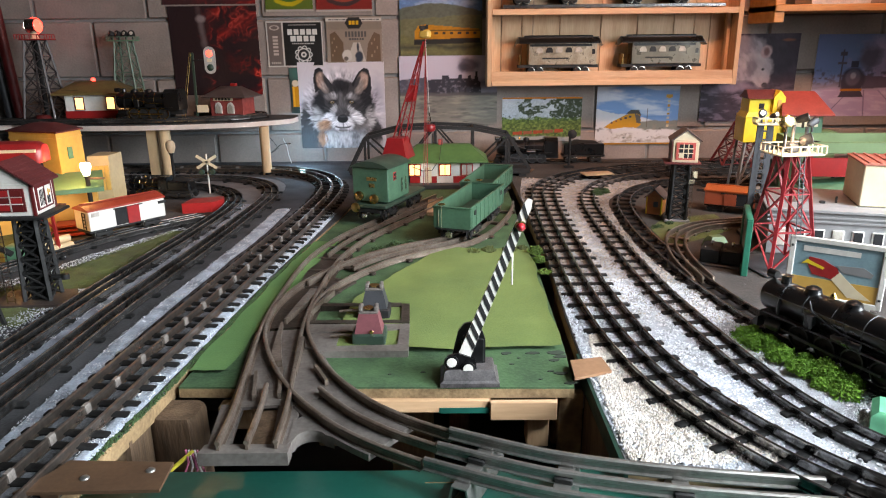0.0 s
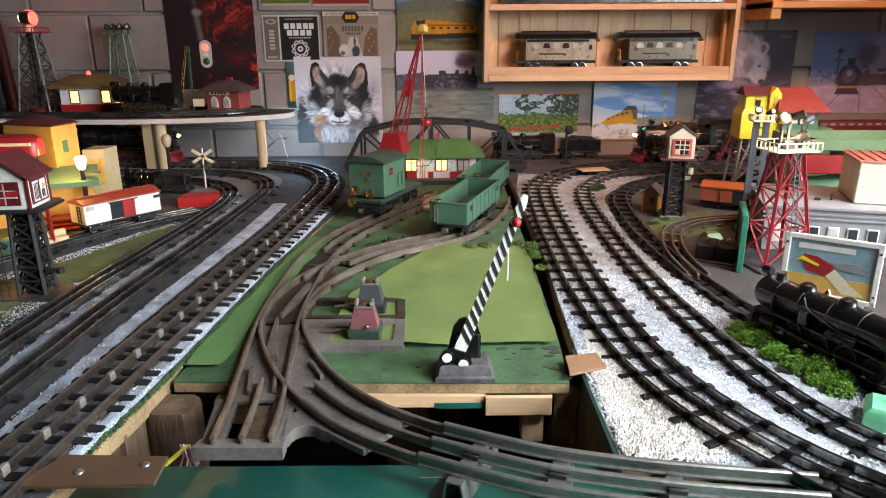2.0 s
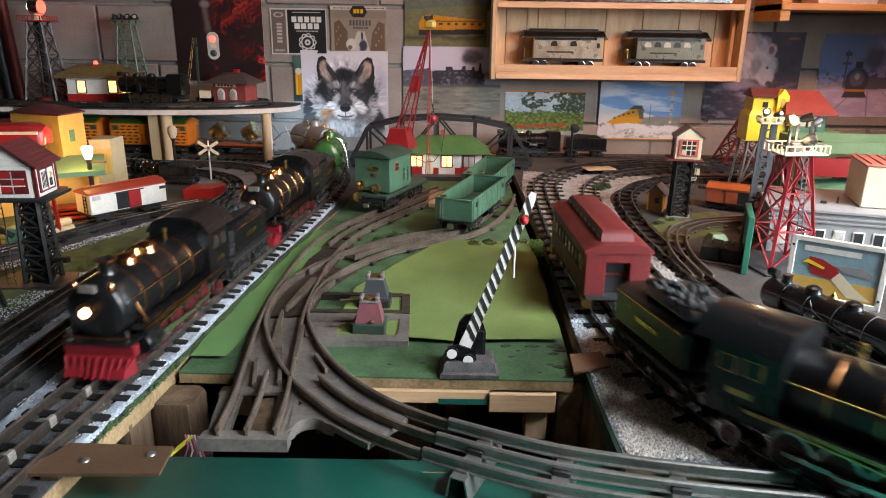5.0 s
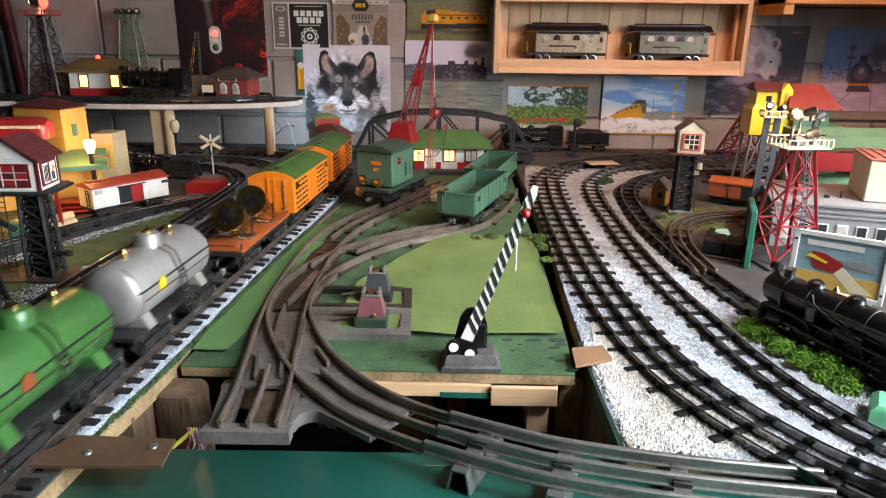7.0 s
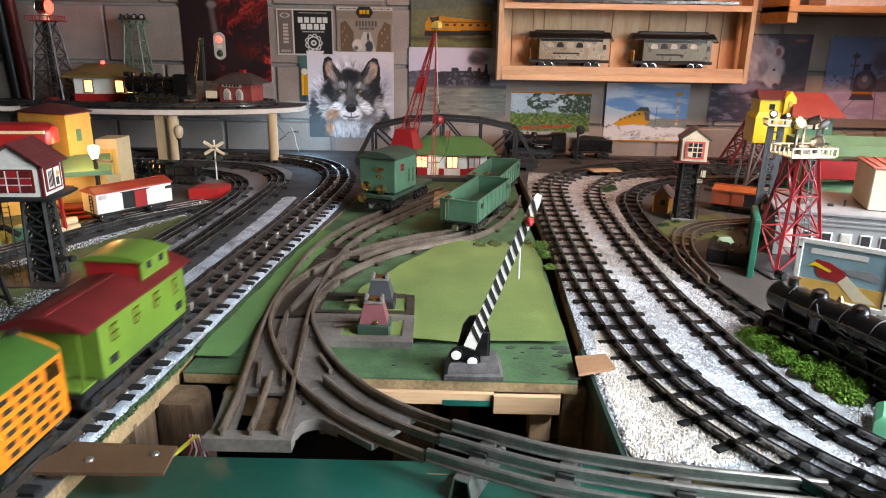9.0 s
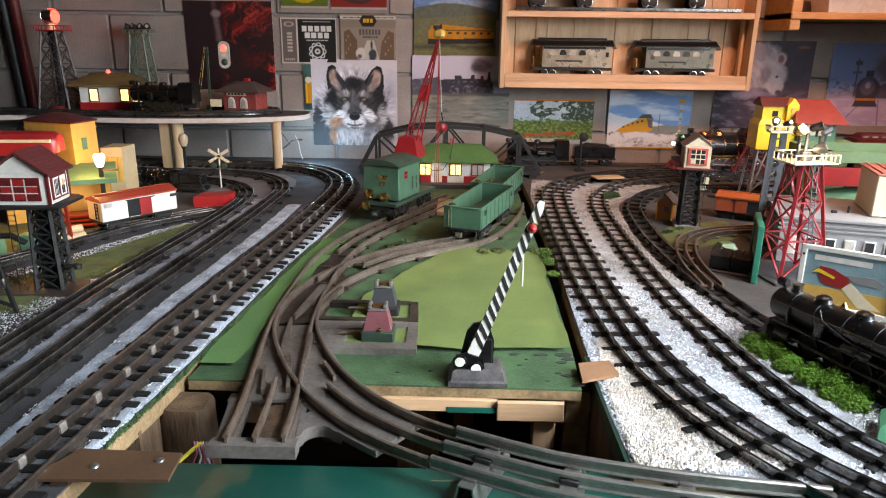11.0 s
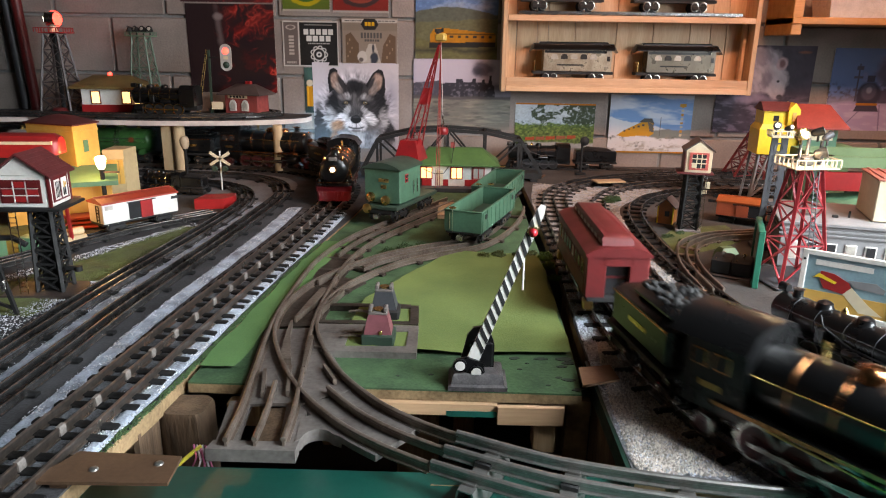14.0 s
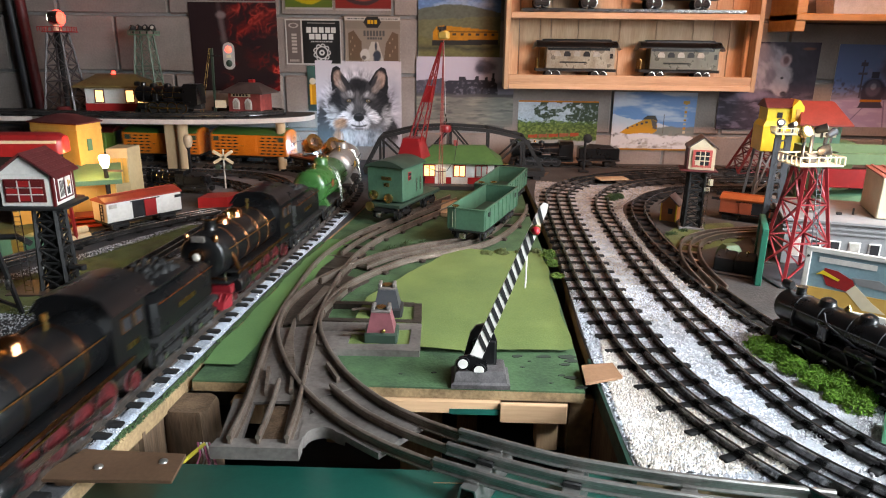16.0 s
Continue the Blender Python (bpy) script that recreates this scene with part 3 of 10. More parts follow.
R_LEFT = [(0.178, 0.460), (0.177, 0.60), (0.180, 0.72), (0.184, 0.85), (0.190, 1.0), (0.198, 1.2), (0.199, 1.45), (0.204, 1.65), (0.23, 1.86)]
R_RIGHT = [(0.64, 0.38), (0.545, 0.50), (0.475, 0.63), (0.435, 0.78), (0.395, 0.95), (0.378, 1.15), (0.39, 1.4), (0.43, 1.6), (0.60, 1.80)]
sheet("ballast_bed", R_LEFT, R_RIGHT, 0.002, BALL, "white crushed-stone ballast bed under curved tracks")
stones("gravel", spread(R_LEFT[:5], R_RIGHT[:5], 26000, 0.0028, 1), 0.0017, "loose bluish white ballast stones")
stones("gravel", spread(R_LEFT[3:], R_RIGHT[3:], 14000, 0.0028, 2), 0.0019, "sandy and grey ballast stones between far curves", TANBAL)
stones("gravel", spread([(0.18, 0.46), (0.185, 0.62), (0.20, 0.75)], [(0.345, 0.46), (0.255, 0.60), (0.22, 0.75)], 12000, 0.003, 7), 0.0022, "coarse cream ballast stones at the board's corner", PEBBLE)
A_L = [(-0.447, 0.30), (-0.440, 0.6), (-0.432, 0.85), (-0.417, 1.05), (-0.402, 1.28), (-0.395, 1.50)]
A_R = [(-0.431, 0.30), (-0.418, 0.6), (-0.407, 0.85), (-0.391, 1.05), (-0.370, 1.28), (-0.362, 1.50)]
B_L = [(-0.530, 0.40), (-0.528, 0.7), (-0.525, 0.9), (-0.508, 1.1), (-0.491, 1.35), (-0.485, 1.55)]
B_R = [(-0.505, 0.40), (-0.503, 0.7), (-0.500, 0.9), (-0.482, 1.1), (-0.464, 1.35), (-0.458, 1.55)]
E_L = [(-0.350, 0.47), (-0.343, 0.6), (-0.330, 0.8), (-0.312, 1.05), (-0.295, 1.25), (-0.285, 1.5)]
E_R = [(-0.334, 0.47), (-0.322, 0.6), (-0.306, 0.8), (-0.286, 1.05), (-0.262, 1.25), (-0.245, 1.45)]
POWDER = mat("white ballast powder", (0.46, 0.52, 0.62), 0.95, col2=(0.15, 0.16, 0.185), scale=26, fine=420, bump=0.8)
for k, (a, b, n) in enumerate(((A_L, A_R, 3500), (B_L, B_R, 1800), (E_L, E_R, 3800))):
    sheet("ballast_strip", a, b, 0.003, POWDER, "strip of fine white ballast between tracks")
    stones("gravel", spread(a, b, n, 0.003, 10 + k), 0.0011, "fine white ballast grains")
stones("gravel", spread([(-0.41, 0.45), (-0.40, 0.65), (-0.385, 0.9), (-0.355, 1.2)], [(-0.345, 0.45), (-0.335, 0.65), (-0.317, 0.9), (-0.285, 1.2)], 2200, 0.001, 21), 0.0012, "thin ballast grains between rails")
sheet("ballast_strip", [(x + 0.004, y) for x, y in A_R], E_L, 0.0028, mat("thin grey ballast", (0.17, 0.185, 0.21), 0.95, col2=(0.022, 0.021, 0.022), scale=34, fine=420, bump=0.8), "thin dusty ballast under the main line")
stones("flock_edge", spread([(-0.338, 0.46), (-0.320, 0.6), (-0.308, 0.75), (-0.295, 0.9), (-0.266, 1.2)], [(-0.329, 0.46), (-0.312, 0.6), (-0.300, 0.75), (-0.287, 0.9), (-0.258, 1.2)], 2600, 0.001, 31), 0.0016, "dark green flock along the board edge", MOSSD)
stones("cork_edge", spread([(-0.3325, 0.46), (-0.3165, 0.6), (-0.303, 0.75), (-0.291, 0.9), (-0.262, 1.2)], [(-0.3300, 0.46), (-0.3145, 0.6), (-0.301, 0.75), (-0.289, 0.9), (-0.260, 1.2)], 1500, -0.002, 32), 0.0022, "crumbly yellow plywood fibres at the edge", PLY)
G_L = [(-0.78, 0.80), (-0.70, 0.98), (-0.63, 1.15), (-0.575, 1.30)]
G_R = [(-0.60, 0.80), (-0.585, 0.95), (-0.555, 1.12), (-0.535, 1.30)]
sheet("grass_strip", G_L, G_R, 0.004, GRASS, "patchy green-brown grass strip between tracks")
stones("flock", spread(G_L, G_R, 6000, 0.0042, 33), 0.0011, "short grass flock", GRASS)
stones("gravel", spread([(-0.80, 0.86), (-0.70, 1.05), (-0.63, 1.2), (-0.56, 1.33)], [(-0.77, 0.84), (-0.675, 1.03), (-0.61, 1.18), (-0.545, 1.32)], 1400, 0.004, 34), 0.0013, "white ballast grains beside a siding")
stones("gravel", spread([(-0.72, 0.72), (-0.63, 0.85), (-0.59, 0.95)], [(-0.58, 0.70), (-0.575, 0.85), (-0.570, 0.95)], 1500, 0.003, 35), 0.0014, "white ballast grains at a tower's foot")
sheet("grass_patch", [(-1.6, 1.05), (-1.2, 1.2), (-0.9, 1.35)], [(-1.2, 0.75), (-0.86, 1.0), (-0.72, 1.22)], 0.003, GRASS, "olive grass patch by the freight house")
sheet("grass_patch", [(0.44, 1.30), (0.5, 1.38), (0.62, 1.42)], [(0.43, 1.16), (0.52, 1.22), (0.60, 1.28)], 0.003, GRASS, "green grass patch at a tower's foot")
sheet("earth_patch", [(-1.3, 1.9), (-0.6, 1.62), (-0.50, 1.45)], [(-1.3, 2.1), (-0.52, 1.90), (-0.42, 1.50)], 0.001, mat("grey ash ground", (0.20, 0.195, 0.20), 0.9, col2=(0.12, 0.115, 0.12), scale=16, fine=300, bump=0.4), "grey ash ground between curves")


def tuft(name, blobs, material, label, seed, leaf=0.0019, per=1000):
    """A clump of lichen: many small crumpled flakes heaped over uneven mounds."""
    rng = random.Random(seed)
    s = Shape()
    for x, y, z, r in blobs:
        for _ in range(per):
            d = Vector((rng.gauss(0, 1), rng.gauss(0, 1), abs(rng.gauss(0, 1)))).normalized()
            q = Vector((x, y, z)) + d * r * rng.uniform(0.55, 1.08) * (1 + 0.35 * noise.noise(d * 2.3 + Vector((x * 50, y * 50, 0))))
            q.z = max(q.z, 0.002)
            e = leaf * rng.uniform(0.6, 1.3)
            m = Matrix.Translation(q) @ Euler((rng.uniform(0, 6), rng.uniform(0, 6), rng.uniform(0, 6))).to_matrix().to_4x4()
            s.add([(e, 0, 0), (-e * 0.6, e * 0.8, 0), (-e * 0.5, -e * 0.8, e * 0.3), (0, 0, e)], [(0, 1, 3), (1, 2, 3), (2, 0, 3), (0, 2, 1)], m)
    me = bpy.data.meshes.new(name)
    me.from_pydata(s.v, [], s.f)
    return single(name, me, material, label, "bush", kind="stuff" if name == "moss_patch" else "")


def mounds(a, b, width, r, n, seed):
    """Overlapping lumps scattered along a line."""
    rng = random.Random(seed)
    return [(a[0] + (b[0] - a[0]) * u + rng.uniform(-width, width), a[1] + (b[1] - a[1]) * u + rng.uniform(-width, width), rng.uniform(0.002, 0.012), r * rng.uniform(0.6, 1.1)) for u in [(k + 0.5) / n for k in range(n)]]


tuft("lichen_bush", mounds((0.402, 0.748), (0.428, 0.655), 0.010, 0.0125, 16, 41), MOSS, "dark-hollowed green lichen clump beside a track", 3, leaf=0.0021, per=420)
tuft("lichen_bush", mounds((0.430, 0.655), (0.452, 0.585), 0.013, 0.0150, 18, 42), MOSS, "large bright green lichen bush beside a track", 4, leaf=0.0021, per=480)
tuft("lichen_bush", [(0.176, 1.13, 0.0, 0.014), (0.176, 1.08, 0.0, 0.012), (0.178, 1.02, -0.006, 0.012)], mat("yellow-green lichen", (0.12, 0.20, 0.025), 0.9, col2=(0.06, 0.10, 0.015), scale=60, bump=0.6, island=0.3), "small yellow-green lichen at the board gap", 5, per=500)
tuft("moss_patch", [(0.06, 1.14, -0.004, 0.012), (0.09, 1.15, -0.004, 0.014), (0.13, 1.15, -0.004, 0.014), (0.155, 1.16, -0.004, 0.012)], GRASS, "low ragged moss at the cloth's edge", 6, leaf=0.0017, per=420)
tuft("moss_patch", [(-0.12, 1.16, -0.006, 0.014), (-0.09, 1.19, -0.006, 0.016), (-0.06, 1.2, -0.006, 0.014)], MOSSD, "dark moss patch between siding tracks", 8, leaf=0.0017, per=380)
tuft("moss_patch", [(0.192, 0.60, -0.004, 0.008), (0.20, 0.585, -0.004, 0.007), (0.268, 0.505, -0.003, 0.007), (0.30, 0.49, -0.003, 0.006), (0.187, 0.53, -0.004, 0.006)], GRASS, "tiny green tufts in the ballast", 9, leaf=0.0015, per=70)
tuft("moss_patch", [(-0.76, 1.17, -0.004, 0.014), (-0.74, 1.21, -0.004, 0.012), (-0.80, 1.15, -0.004, 0.014)], MOSSD, "dark moss beside the freight house", 10, leaf=0.0017, per=380)
tuft("lichen_bush", [(0.395, 1.62, 0.004, 0.016), (0.42, 1.64, 0.004, 0.012)], MOSSD, "small dark green bush between curves", 12, per=400)
tuft("moss_patch", [(0.455, 1.30, -0.004, 0.014), (0.475, 1.26, -0.004, 0.014), (0.49, 1.33, -0.004, 0.012)], MOSSD, "dark moss at a tower's foot", 13, leaf=0.0017, per=380)

# ---- tracks ----
HEAD = [(-0.0011, 0.005), (-0.0009, 0.0105), (-0.0019, 0.012), (-0.0019, 0.0145), (-0.0008, 0.0155), (0.0008, 0.0155), (0.0019, 0.0145), (0.0019, 0.012), (0.0009, 0.0105), (0.0011, 0.005)]
FOOT = [(-0.0032, 0.0035), (-0.0032, 0.005), (0.0032, 0.005), (0.0032, 0.0035)]


def track(label, pts, gauge, gap, width, rail=RAIL, pair=0.0, clips=0.0, z=0.0, reach=(0, 9e9), tie=TIE, tall=1.0, ties=True, fat=1.0, two=False):
    t = thing("train_track", label, "track", pose(0, 0, z), group="tracks of the layout")
    path = smooth_path(pts, 0.02)
    for off in (-gauge / 2, gauge / 2) if two else (-gauge / 2, 0, gauge / 2):
        part("rail", Shape().along(path, [(a * fat, b * tall) for a, b in HEAD], True, off).along(path, [(a * fat, b * tall) for a, b in FOOT], True, off), rail, t)
    line = Line(pts)
    unit = Shape().box(0, 0, 0.0005, width, 0.0115 if pair else 0.0105, 0.0055 * tall, 0.001).made("tie")
    clip = Shape().prism([(-0.0030, 0.005), (-0.0028, 0.0135), (-0.0020, 0.0160), (0.0020, 0.0160), (0.0028, 0.0135), (0.0030, 0.005)], -0.0048, 0.0048).made("rail_clip") if clips else None
    s, n = max(0.02, reach[0]), 0
    while ties and s < min(line.length - 0.01, reach[1]) and n < 290:
        for d in ((0, pair) if pair else (0,)):
            p, q = line.at(s + d), line.at(s + d + 0.004)
            turn = math.degrees(math.atan2(q.y - p.y, q.x - p.x)) - 90
            part("tie", unit, tie, t, "", pose(p.x, p.y, 0, 0, 0, turn + 2 * noise.noise((s * 33, 0, 0))))
            n += 1
            if clips and d == 0:
                part("rail_clip", clip, CLIP, t, "", pose(p.x, p.y, 0, 0, 0, turn))
        s += gap
    return t


L_MAIN = [(-0.405, -0.1), (-0.396, 0.2), (-0.387, 0.426), (-0.376, 0.56), (-0.366, 0.69), (-0.354, 0.827), (-0.335, 1.03), (-0.311, 1.284), (-0.297, 1.48), (-0.292, 1.62), (-0.302, 1.75), (-0.345, 1.865), (-0.42, 1.95), (-0.53, 2.0), (-0.75, 2.025), (-1.2, 2.03), (-1.3, 1.96), (-1.38, 1.7), (-1.4, 1.3), (-1.4, 0.7), (-1.39, 0.1), (-1.22, -0.38), (-1.0, -0.5), (-0.7, -0.5), (-0.5, -0.4), (-0.425, -0.28), (-0.405, -0.1)]
R_MAIN = [(1.67, 1.2), (1.62, 1.6), (1.37, 1.9), (1.5, 2.02), (1.1, 2.03), (0.75, 2.01), (0.52, 1.95), (0.36, 1.84), (0.275, 1.7), (0.25, 1.53), (0.238, 1.277), (0.2345, 1.08), (0.2335, 0.93), (0.2385, 0.811), (0.246, 0.714), (0.256, 0.645), (0.272, 0.58), (0.293, 0.525), (0.32, 0.472), (0.352, 0.425), (0.4, 0.375), (0.47, 0.325), (0.6, 0.275), (0.9, 0.2), (1.35, 0.15), (1.32, 0.3), (1.62, 0.75), (1.67, 1.2)]
track("wide-gauge main line on paired black ties", L_MAIN, 0.0565, 0.0595, 0.092, RAILL, pair=0.0225, clips=1, reach=(0.3, 2.9))
track("wide-gauge curved main line on black ties", R_MAIN, 0.0565, 0.046, 0.092, RAIL, clips=0, fat=0.8, reach=(0.8, 4.2))
R2 = [(0.52, 0.33), (0.455, 0.43), (0.41, 0.494), (0.386, 0.554), (0.37, 0.626), (0.36, 0.703), (0.35, 0.798), (0.341, 0.91), (0.337, 1.077), (0.34, 1.273), (0.352, 1.508), (0.385, 1.65), (0.46, 1.78), (0.6, 1.87), (0.85, 1.91), (1.6, 1.92)]
R3 = [(0.56, 0.44), (0.52, 0.53), (0.49, 0.615), (0.464, 0.70), (0.437, 0.81), (0.425, 0.885), (0.415, 0.98), (0.408, 1.11), (0.408, 1.27), (0.428, 1.47), (0.47, 1.6), (0.55, 1.7), (0.7, 1.76), (1.4, 1.78)]
R4 = [(0.80, 1.34), (0.72, 1.33), (0.62, 1.309), (0.54, 1.284), (0.475, 1.225), (0.442, 1.14), (0.427, 1.05), (0.424, 0.95)]
L2 = [(-0.50, 0.05), (-0.49, 0.35), (-0.482, 0.575), (-0.479, 0.685), (-0.476, 0.835), (-0.466, 0.99), (-0.45, 1.233), (-0.438, 1.52), (-0.442, 1.64), (-0.478, 1.75), (-0.56, 1.835), (-0.7, 1.875), (-1.1, 1.885), (-2.0, 1.885)]
L3 = [(-0.57, 0.2), (-0.56, 0.45), (-0.552, 0.71), (-0.548, 0.84), (-0.54, 0.965), (-0.522, 1.165), (-0.505, 1.40), (-0.508, 1.53), (-0.535, 1.63), (-0.60, 1.71), (-0.72, 1.76), (-1.0, 1.775), (-1.8, 1.775)]
L4 = [(-1.0, 0.62), (-0.90, 0.80), (-0.80, 0.98), (-0.735, 1.11), (-0.695, 1.205), (-0.655, 1.275), (-0.60, 1.345), (-0.545, 1.41)]
track("narrow-gauge curved track in white ballast", R2, 0.030, 0.040, 0.054, RAIL, tall=0.9, fat=0.9, two=True)
track("narrow-gauge inner track under a parked engine", R3, 0.030, 0.045, 0.054, RAIL, tall=0.9, fat=0.9, two=True)
track("small sandy-brown inner loop track", R4, 0.034, 0.05, 0.046, RUST, tie=RUST)
track("narrow-gauge track with dark rails", L2, 0.034, 0.085, 0.056, RAIL, tall=0.9, fat=0.66)
track("narrow-gauge track beside the grass strip", L3, 0.034, 0.085, 0.052, RAIL, tall=0.9, fat=0.66)
track("narrow-gauge freight siding with dark rails", L4, 0.034, 0.07, 0.050, RAIL, tall=0.9, fat=0.66)
S_WAY = [(-0.187, 0.49), (-0.191, 0.56), (-0.203, 0.66), (-0.214, 0.75), (-0.2195, 0.83), (-0.2195, 0.93), (-0.216, 1.04), (-0.203, 1.13), (-0.174, 1.23), (-0.13, 1.325), (-0.092, 1.40), (-0.03, 1.52), (0.01, 1.60)]
C_WAY = [(0.345, 0.392), (0.21, 0.412), (0.114, 0.434), (0.063, 0.453), (0.0, 0.482), (-0.05, 0.513), (-0.1, 0.557), (-0.154, 0.63), (-0.195, 0.72), (-0.213, 0.79), (-0.215, 0.87), (-0.19, 0.965), (-0.122, 1.078), (-0.05, 1.145), (0.035, 1.205), (0.087, 1.30), (0.125, 1.42), (0.145, 1.53)]
track("rusty wide-gauge siding track leading to the crane", S_WAY, 0.0565, 0.07, 0.075, RUST, tie=DARKST, z=-0.003, tall=0.95, fat=1.3, two=True, reach=(0.55, 9e9))
track("worn wide-gauge curve behind the front board", C_WAY[4:], 0.0565, 0.105, 0.078, RUST, tie=DARKST, z=-0.003, tall=0.95, fat=1.3, two=True, reach=(0.55, 9e9))
curve = thing("train_track", "bright tinplate curve section at the layout's front", "track", group="tracks of the layout")
cp = smooth_path([(0.335, 0.3935), (0.21, 0.412), (0.114, 0.434), (0.063, 0.453), (0.0, 0.482)], 0.02)
for off in (-0.02825, 0, 0.02825):
    part("rail", Shape().along(cp, [(-0.0045, 0.003), (-0.0045, 0.0042), (-0.0016, 0.005), (-0.0014, 0.009), (-0.0029, 0.0105), (-0.0029, 0.0135), (-0.0014, 0.015), (0.0014, 0.015), (0.0029, 0.0135), (0.0029, 0.0105), (0.0014, 0.009), (0.0016, 0.005), (0.0045, 0.0042), (0.0045, 0.003)], True, off), STEEL, curve)
for k in (0.05, 0.38, 0.68, 0.93):
    n0 = int(k * (len(cp) - 1))
    a, b = Vector(cp[n0]), Vector(cp[min(n0 + 1, len(cp) - 1)])
    yaw = math.degrees(math.atan2(b.y - a.y, b.x - a.x))
    tie = part("metal_tie", Shape().prism([(-0.012, -0.0195), (-0.0075, 0.003), (0.0075, 0.003), (0.012, -0.0195), (0.010, -0.0195), (0.006, 0.0015), (-0.006, 0.0015), (-0.010, -0.0195)], -0.043, 0.043), STEEL, curve, "pressed tinplate tie", pose(a.x, a.y, 0, 0, 0, yaw))
    part("insulator", Shape().box(0, 0, 0.003, 0.017, 0.0095, 0.006, 0.001), MATTEB, tie)
    for off in (-0.02825, 0.02825):
        part("rail_clip", Shape().prism([(-0.006, 0.003), (-0.006, 0.0055), (0.006, 0.0055), (0.006, 0.003)], off - 0.006, off + 0.006), STEEL, tie)


# pressed-steel switch bodies
def plate_strip(way, half, z0, z1, s0, s1, step=0.012):
    line = Line(way)
    pts, s = [], s0
    while s <= s1:
        p = line.at(s)
        pts.append((p.x, p.y))
        s += step
    return Shape().along(pts, [(-half, z0), (-half, z1), (half, z1), (half, z0)])


sw = thing("track_switch", "worn brown steel track switch with a lantern stand", "track switch")
c0 = Line(C_WAY).near(-0.13, 0.59)
c1 = Line(C_WAY).near(-0.205, 0.92)
c_seam, s_seam = Line(C_WAY).near(-0.213, 0.79), Line(S_WAY).near(-0.217, 0.79)
part("curve_plate", plate_strip(C_WAY, 0.037, -0.002, 0.002, c0, c_seam - 0.004), PLATE, sw)
part("straight_plate", plate_strip(S_WAY, 0.037, -0.002, 0.0016, 0.085, s_seam - 0.004), PLATE, sw)
part("far_curve_plate", plate_strip(C_WAY, 0.037, -0.002, 0.0012, c_seam + 0.004, c1 + 0.10), DARKST, sw)
part("far_plate", plate_strip(S_WAY, 0.037, -0.002, 0.0010, s_seam + 0.004, 0.66), DARKST, sw)
part("end_bar", Shape().slab([(-0.234, 0.484), (-0.146, 0.484), (-0.146, 0.500), (-0.231, 0.500)], -0.012, 0.0018), PLATE, sw)
part("end_strip", Shape().slab([(-0.229, 0.50), (-0.207, 0.50), (-0.216, 0.58), (-0.240, 0.58)], -0.006, 0.0006), PLATE, sw)
part("end_strip", Shape().slab([(-0.166, 0.50), (-0.146, 0.50), (-0.152, 0.58), (-0.176, 0.58)], -0.006, 0.0006), PLATE, sw)
part("end_tray", Shape().slab([(-0.194, 0.50), (-0.166, 0.50), (-0.176, 0.58), (-0.203, 0.58)], -0.010, -0.006), LOGWOOD, sw)
arch = [(-0.150, 0.500)] + [(-0.1285 + 0.0165 * math.cos(a), 0.508 + 0.017 * math.sin(a)) for a in np.linspace(math.pi, 0.5, 8)] + [(-0.105, 0.512), (-0.118, 0.545), (-0.140, 0.558), (-0.153, 0.545)]
part("side_flange", Shape().slab(arch, -0.012, 0.0014), PLATE, sw, "arched steel flange")
for way, y0, y1 in ((S_WAY, 0.487, 0.612), (S_WAY, 1.10, 1.60), (C_WAY[4:], 0.48, 0.615), (C_WAY, 1.02, 1.53)):
    piece = [p for p in smooth_path(way, 0.02) if y0 <= p[1] <= y1]
    part("centre_rail", Shape().along(piece, [(a * 1.3, b * 0.95 - 0.003) for a, b in HEAD]), RUST, sw)
for pts in ([(-0.2085, 0.668), (-0.1925, 0.668), (-0.2115, 0.745), (-0.2185, 0.790), (-0.2215, 0.790), (-0.2175, 0.745)], [(-0.2195, 0.800), (-0.2165, 0.800), (-0.1995, 0.868), (-0.190, 0.925), (-0.205, 0.925), (-0.2125, 0.868)], [(-0.190, 0.830), (-0.186, 0.830), (-0.166, 0.915), (-0.171, 0.918)]):
    part("tongue", Shape().slab(pts, 0.002, 0.0105), RUST, sw, "worn tapered tongue rail")
cf = Line(C_WAY).near(-0.045, 0.51)
part("side_flange", plate_strip(C_WAY, 0.036, -0.006, 0.0012, cf, c0 + 0.01), PLATE, sw)
mo = Shape().slab([(-0.163, 0.702), (-0.040, 0.702), (-0.040, 0.722), (-0.163, 0.718)], -0.003, 0.006)
mo.slab([(-0.055, 0.722), (-0.040, 0.722), (-0.042, 0.790), (-0.055, 0.790)], -0.003, 0.006).slab([(-0.178, 0.76), (-0.055, 0.772), (-0.055, 0.790), (-0.186, 0.790)], -0.003, 0.006)
mo.slab([(-0.175, 0.718), (-0.135, 0.718), (-0.135, 0.77), (-0.182, 0.77)], -0.003, 0.005)
part("motor_tray", mo, PLATE, sw)
mo2 = Shape().slab([(-0.183, 0.796), (-0.043, 0.796), (-0.043, 0.806), (-0.183, 0.806)], -0.003, 0.0055).slab([(-0.055, 0.806), (-0.043, 0.806), (-0.046, 0.868), (-0.058, 0.868)], -0.003, 0.0055).slab([(-0.18, 0.860), (-0.058, 0.860), (-0.058, 0.872), (-0.18, 0.872)], -0.003, 0.0055)
part("motor_tray", mo2, DARKST, sw)
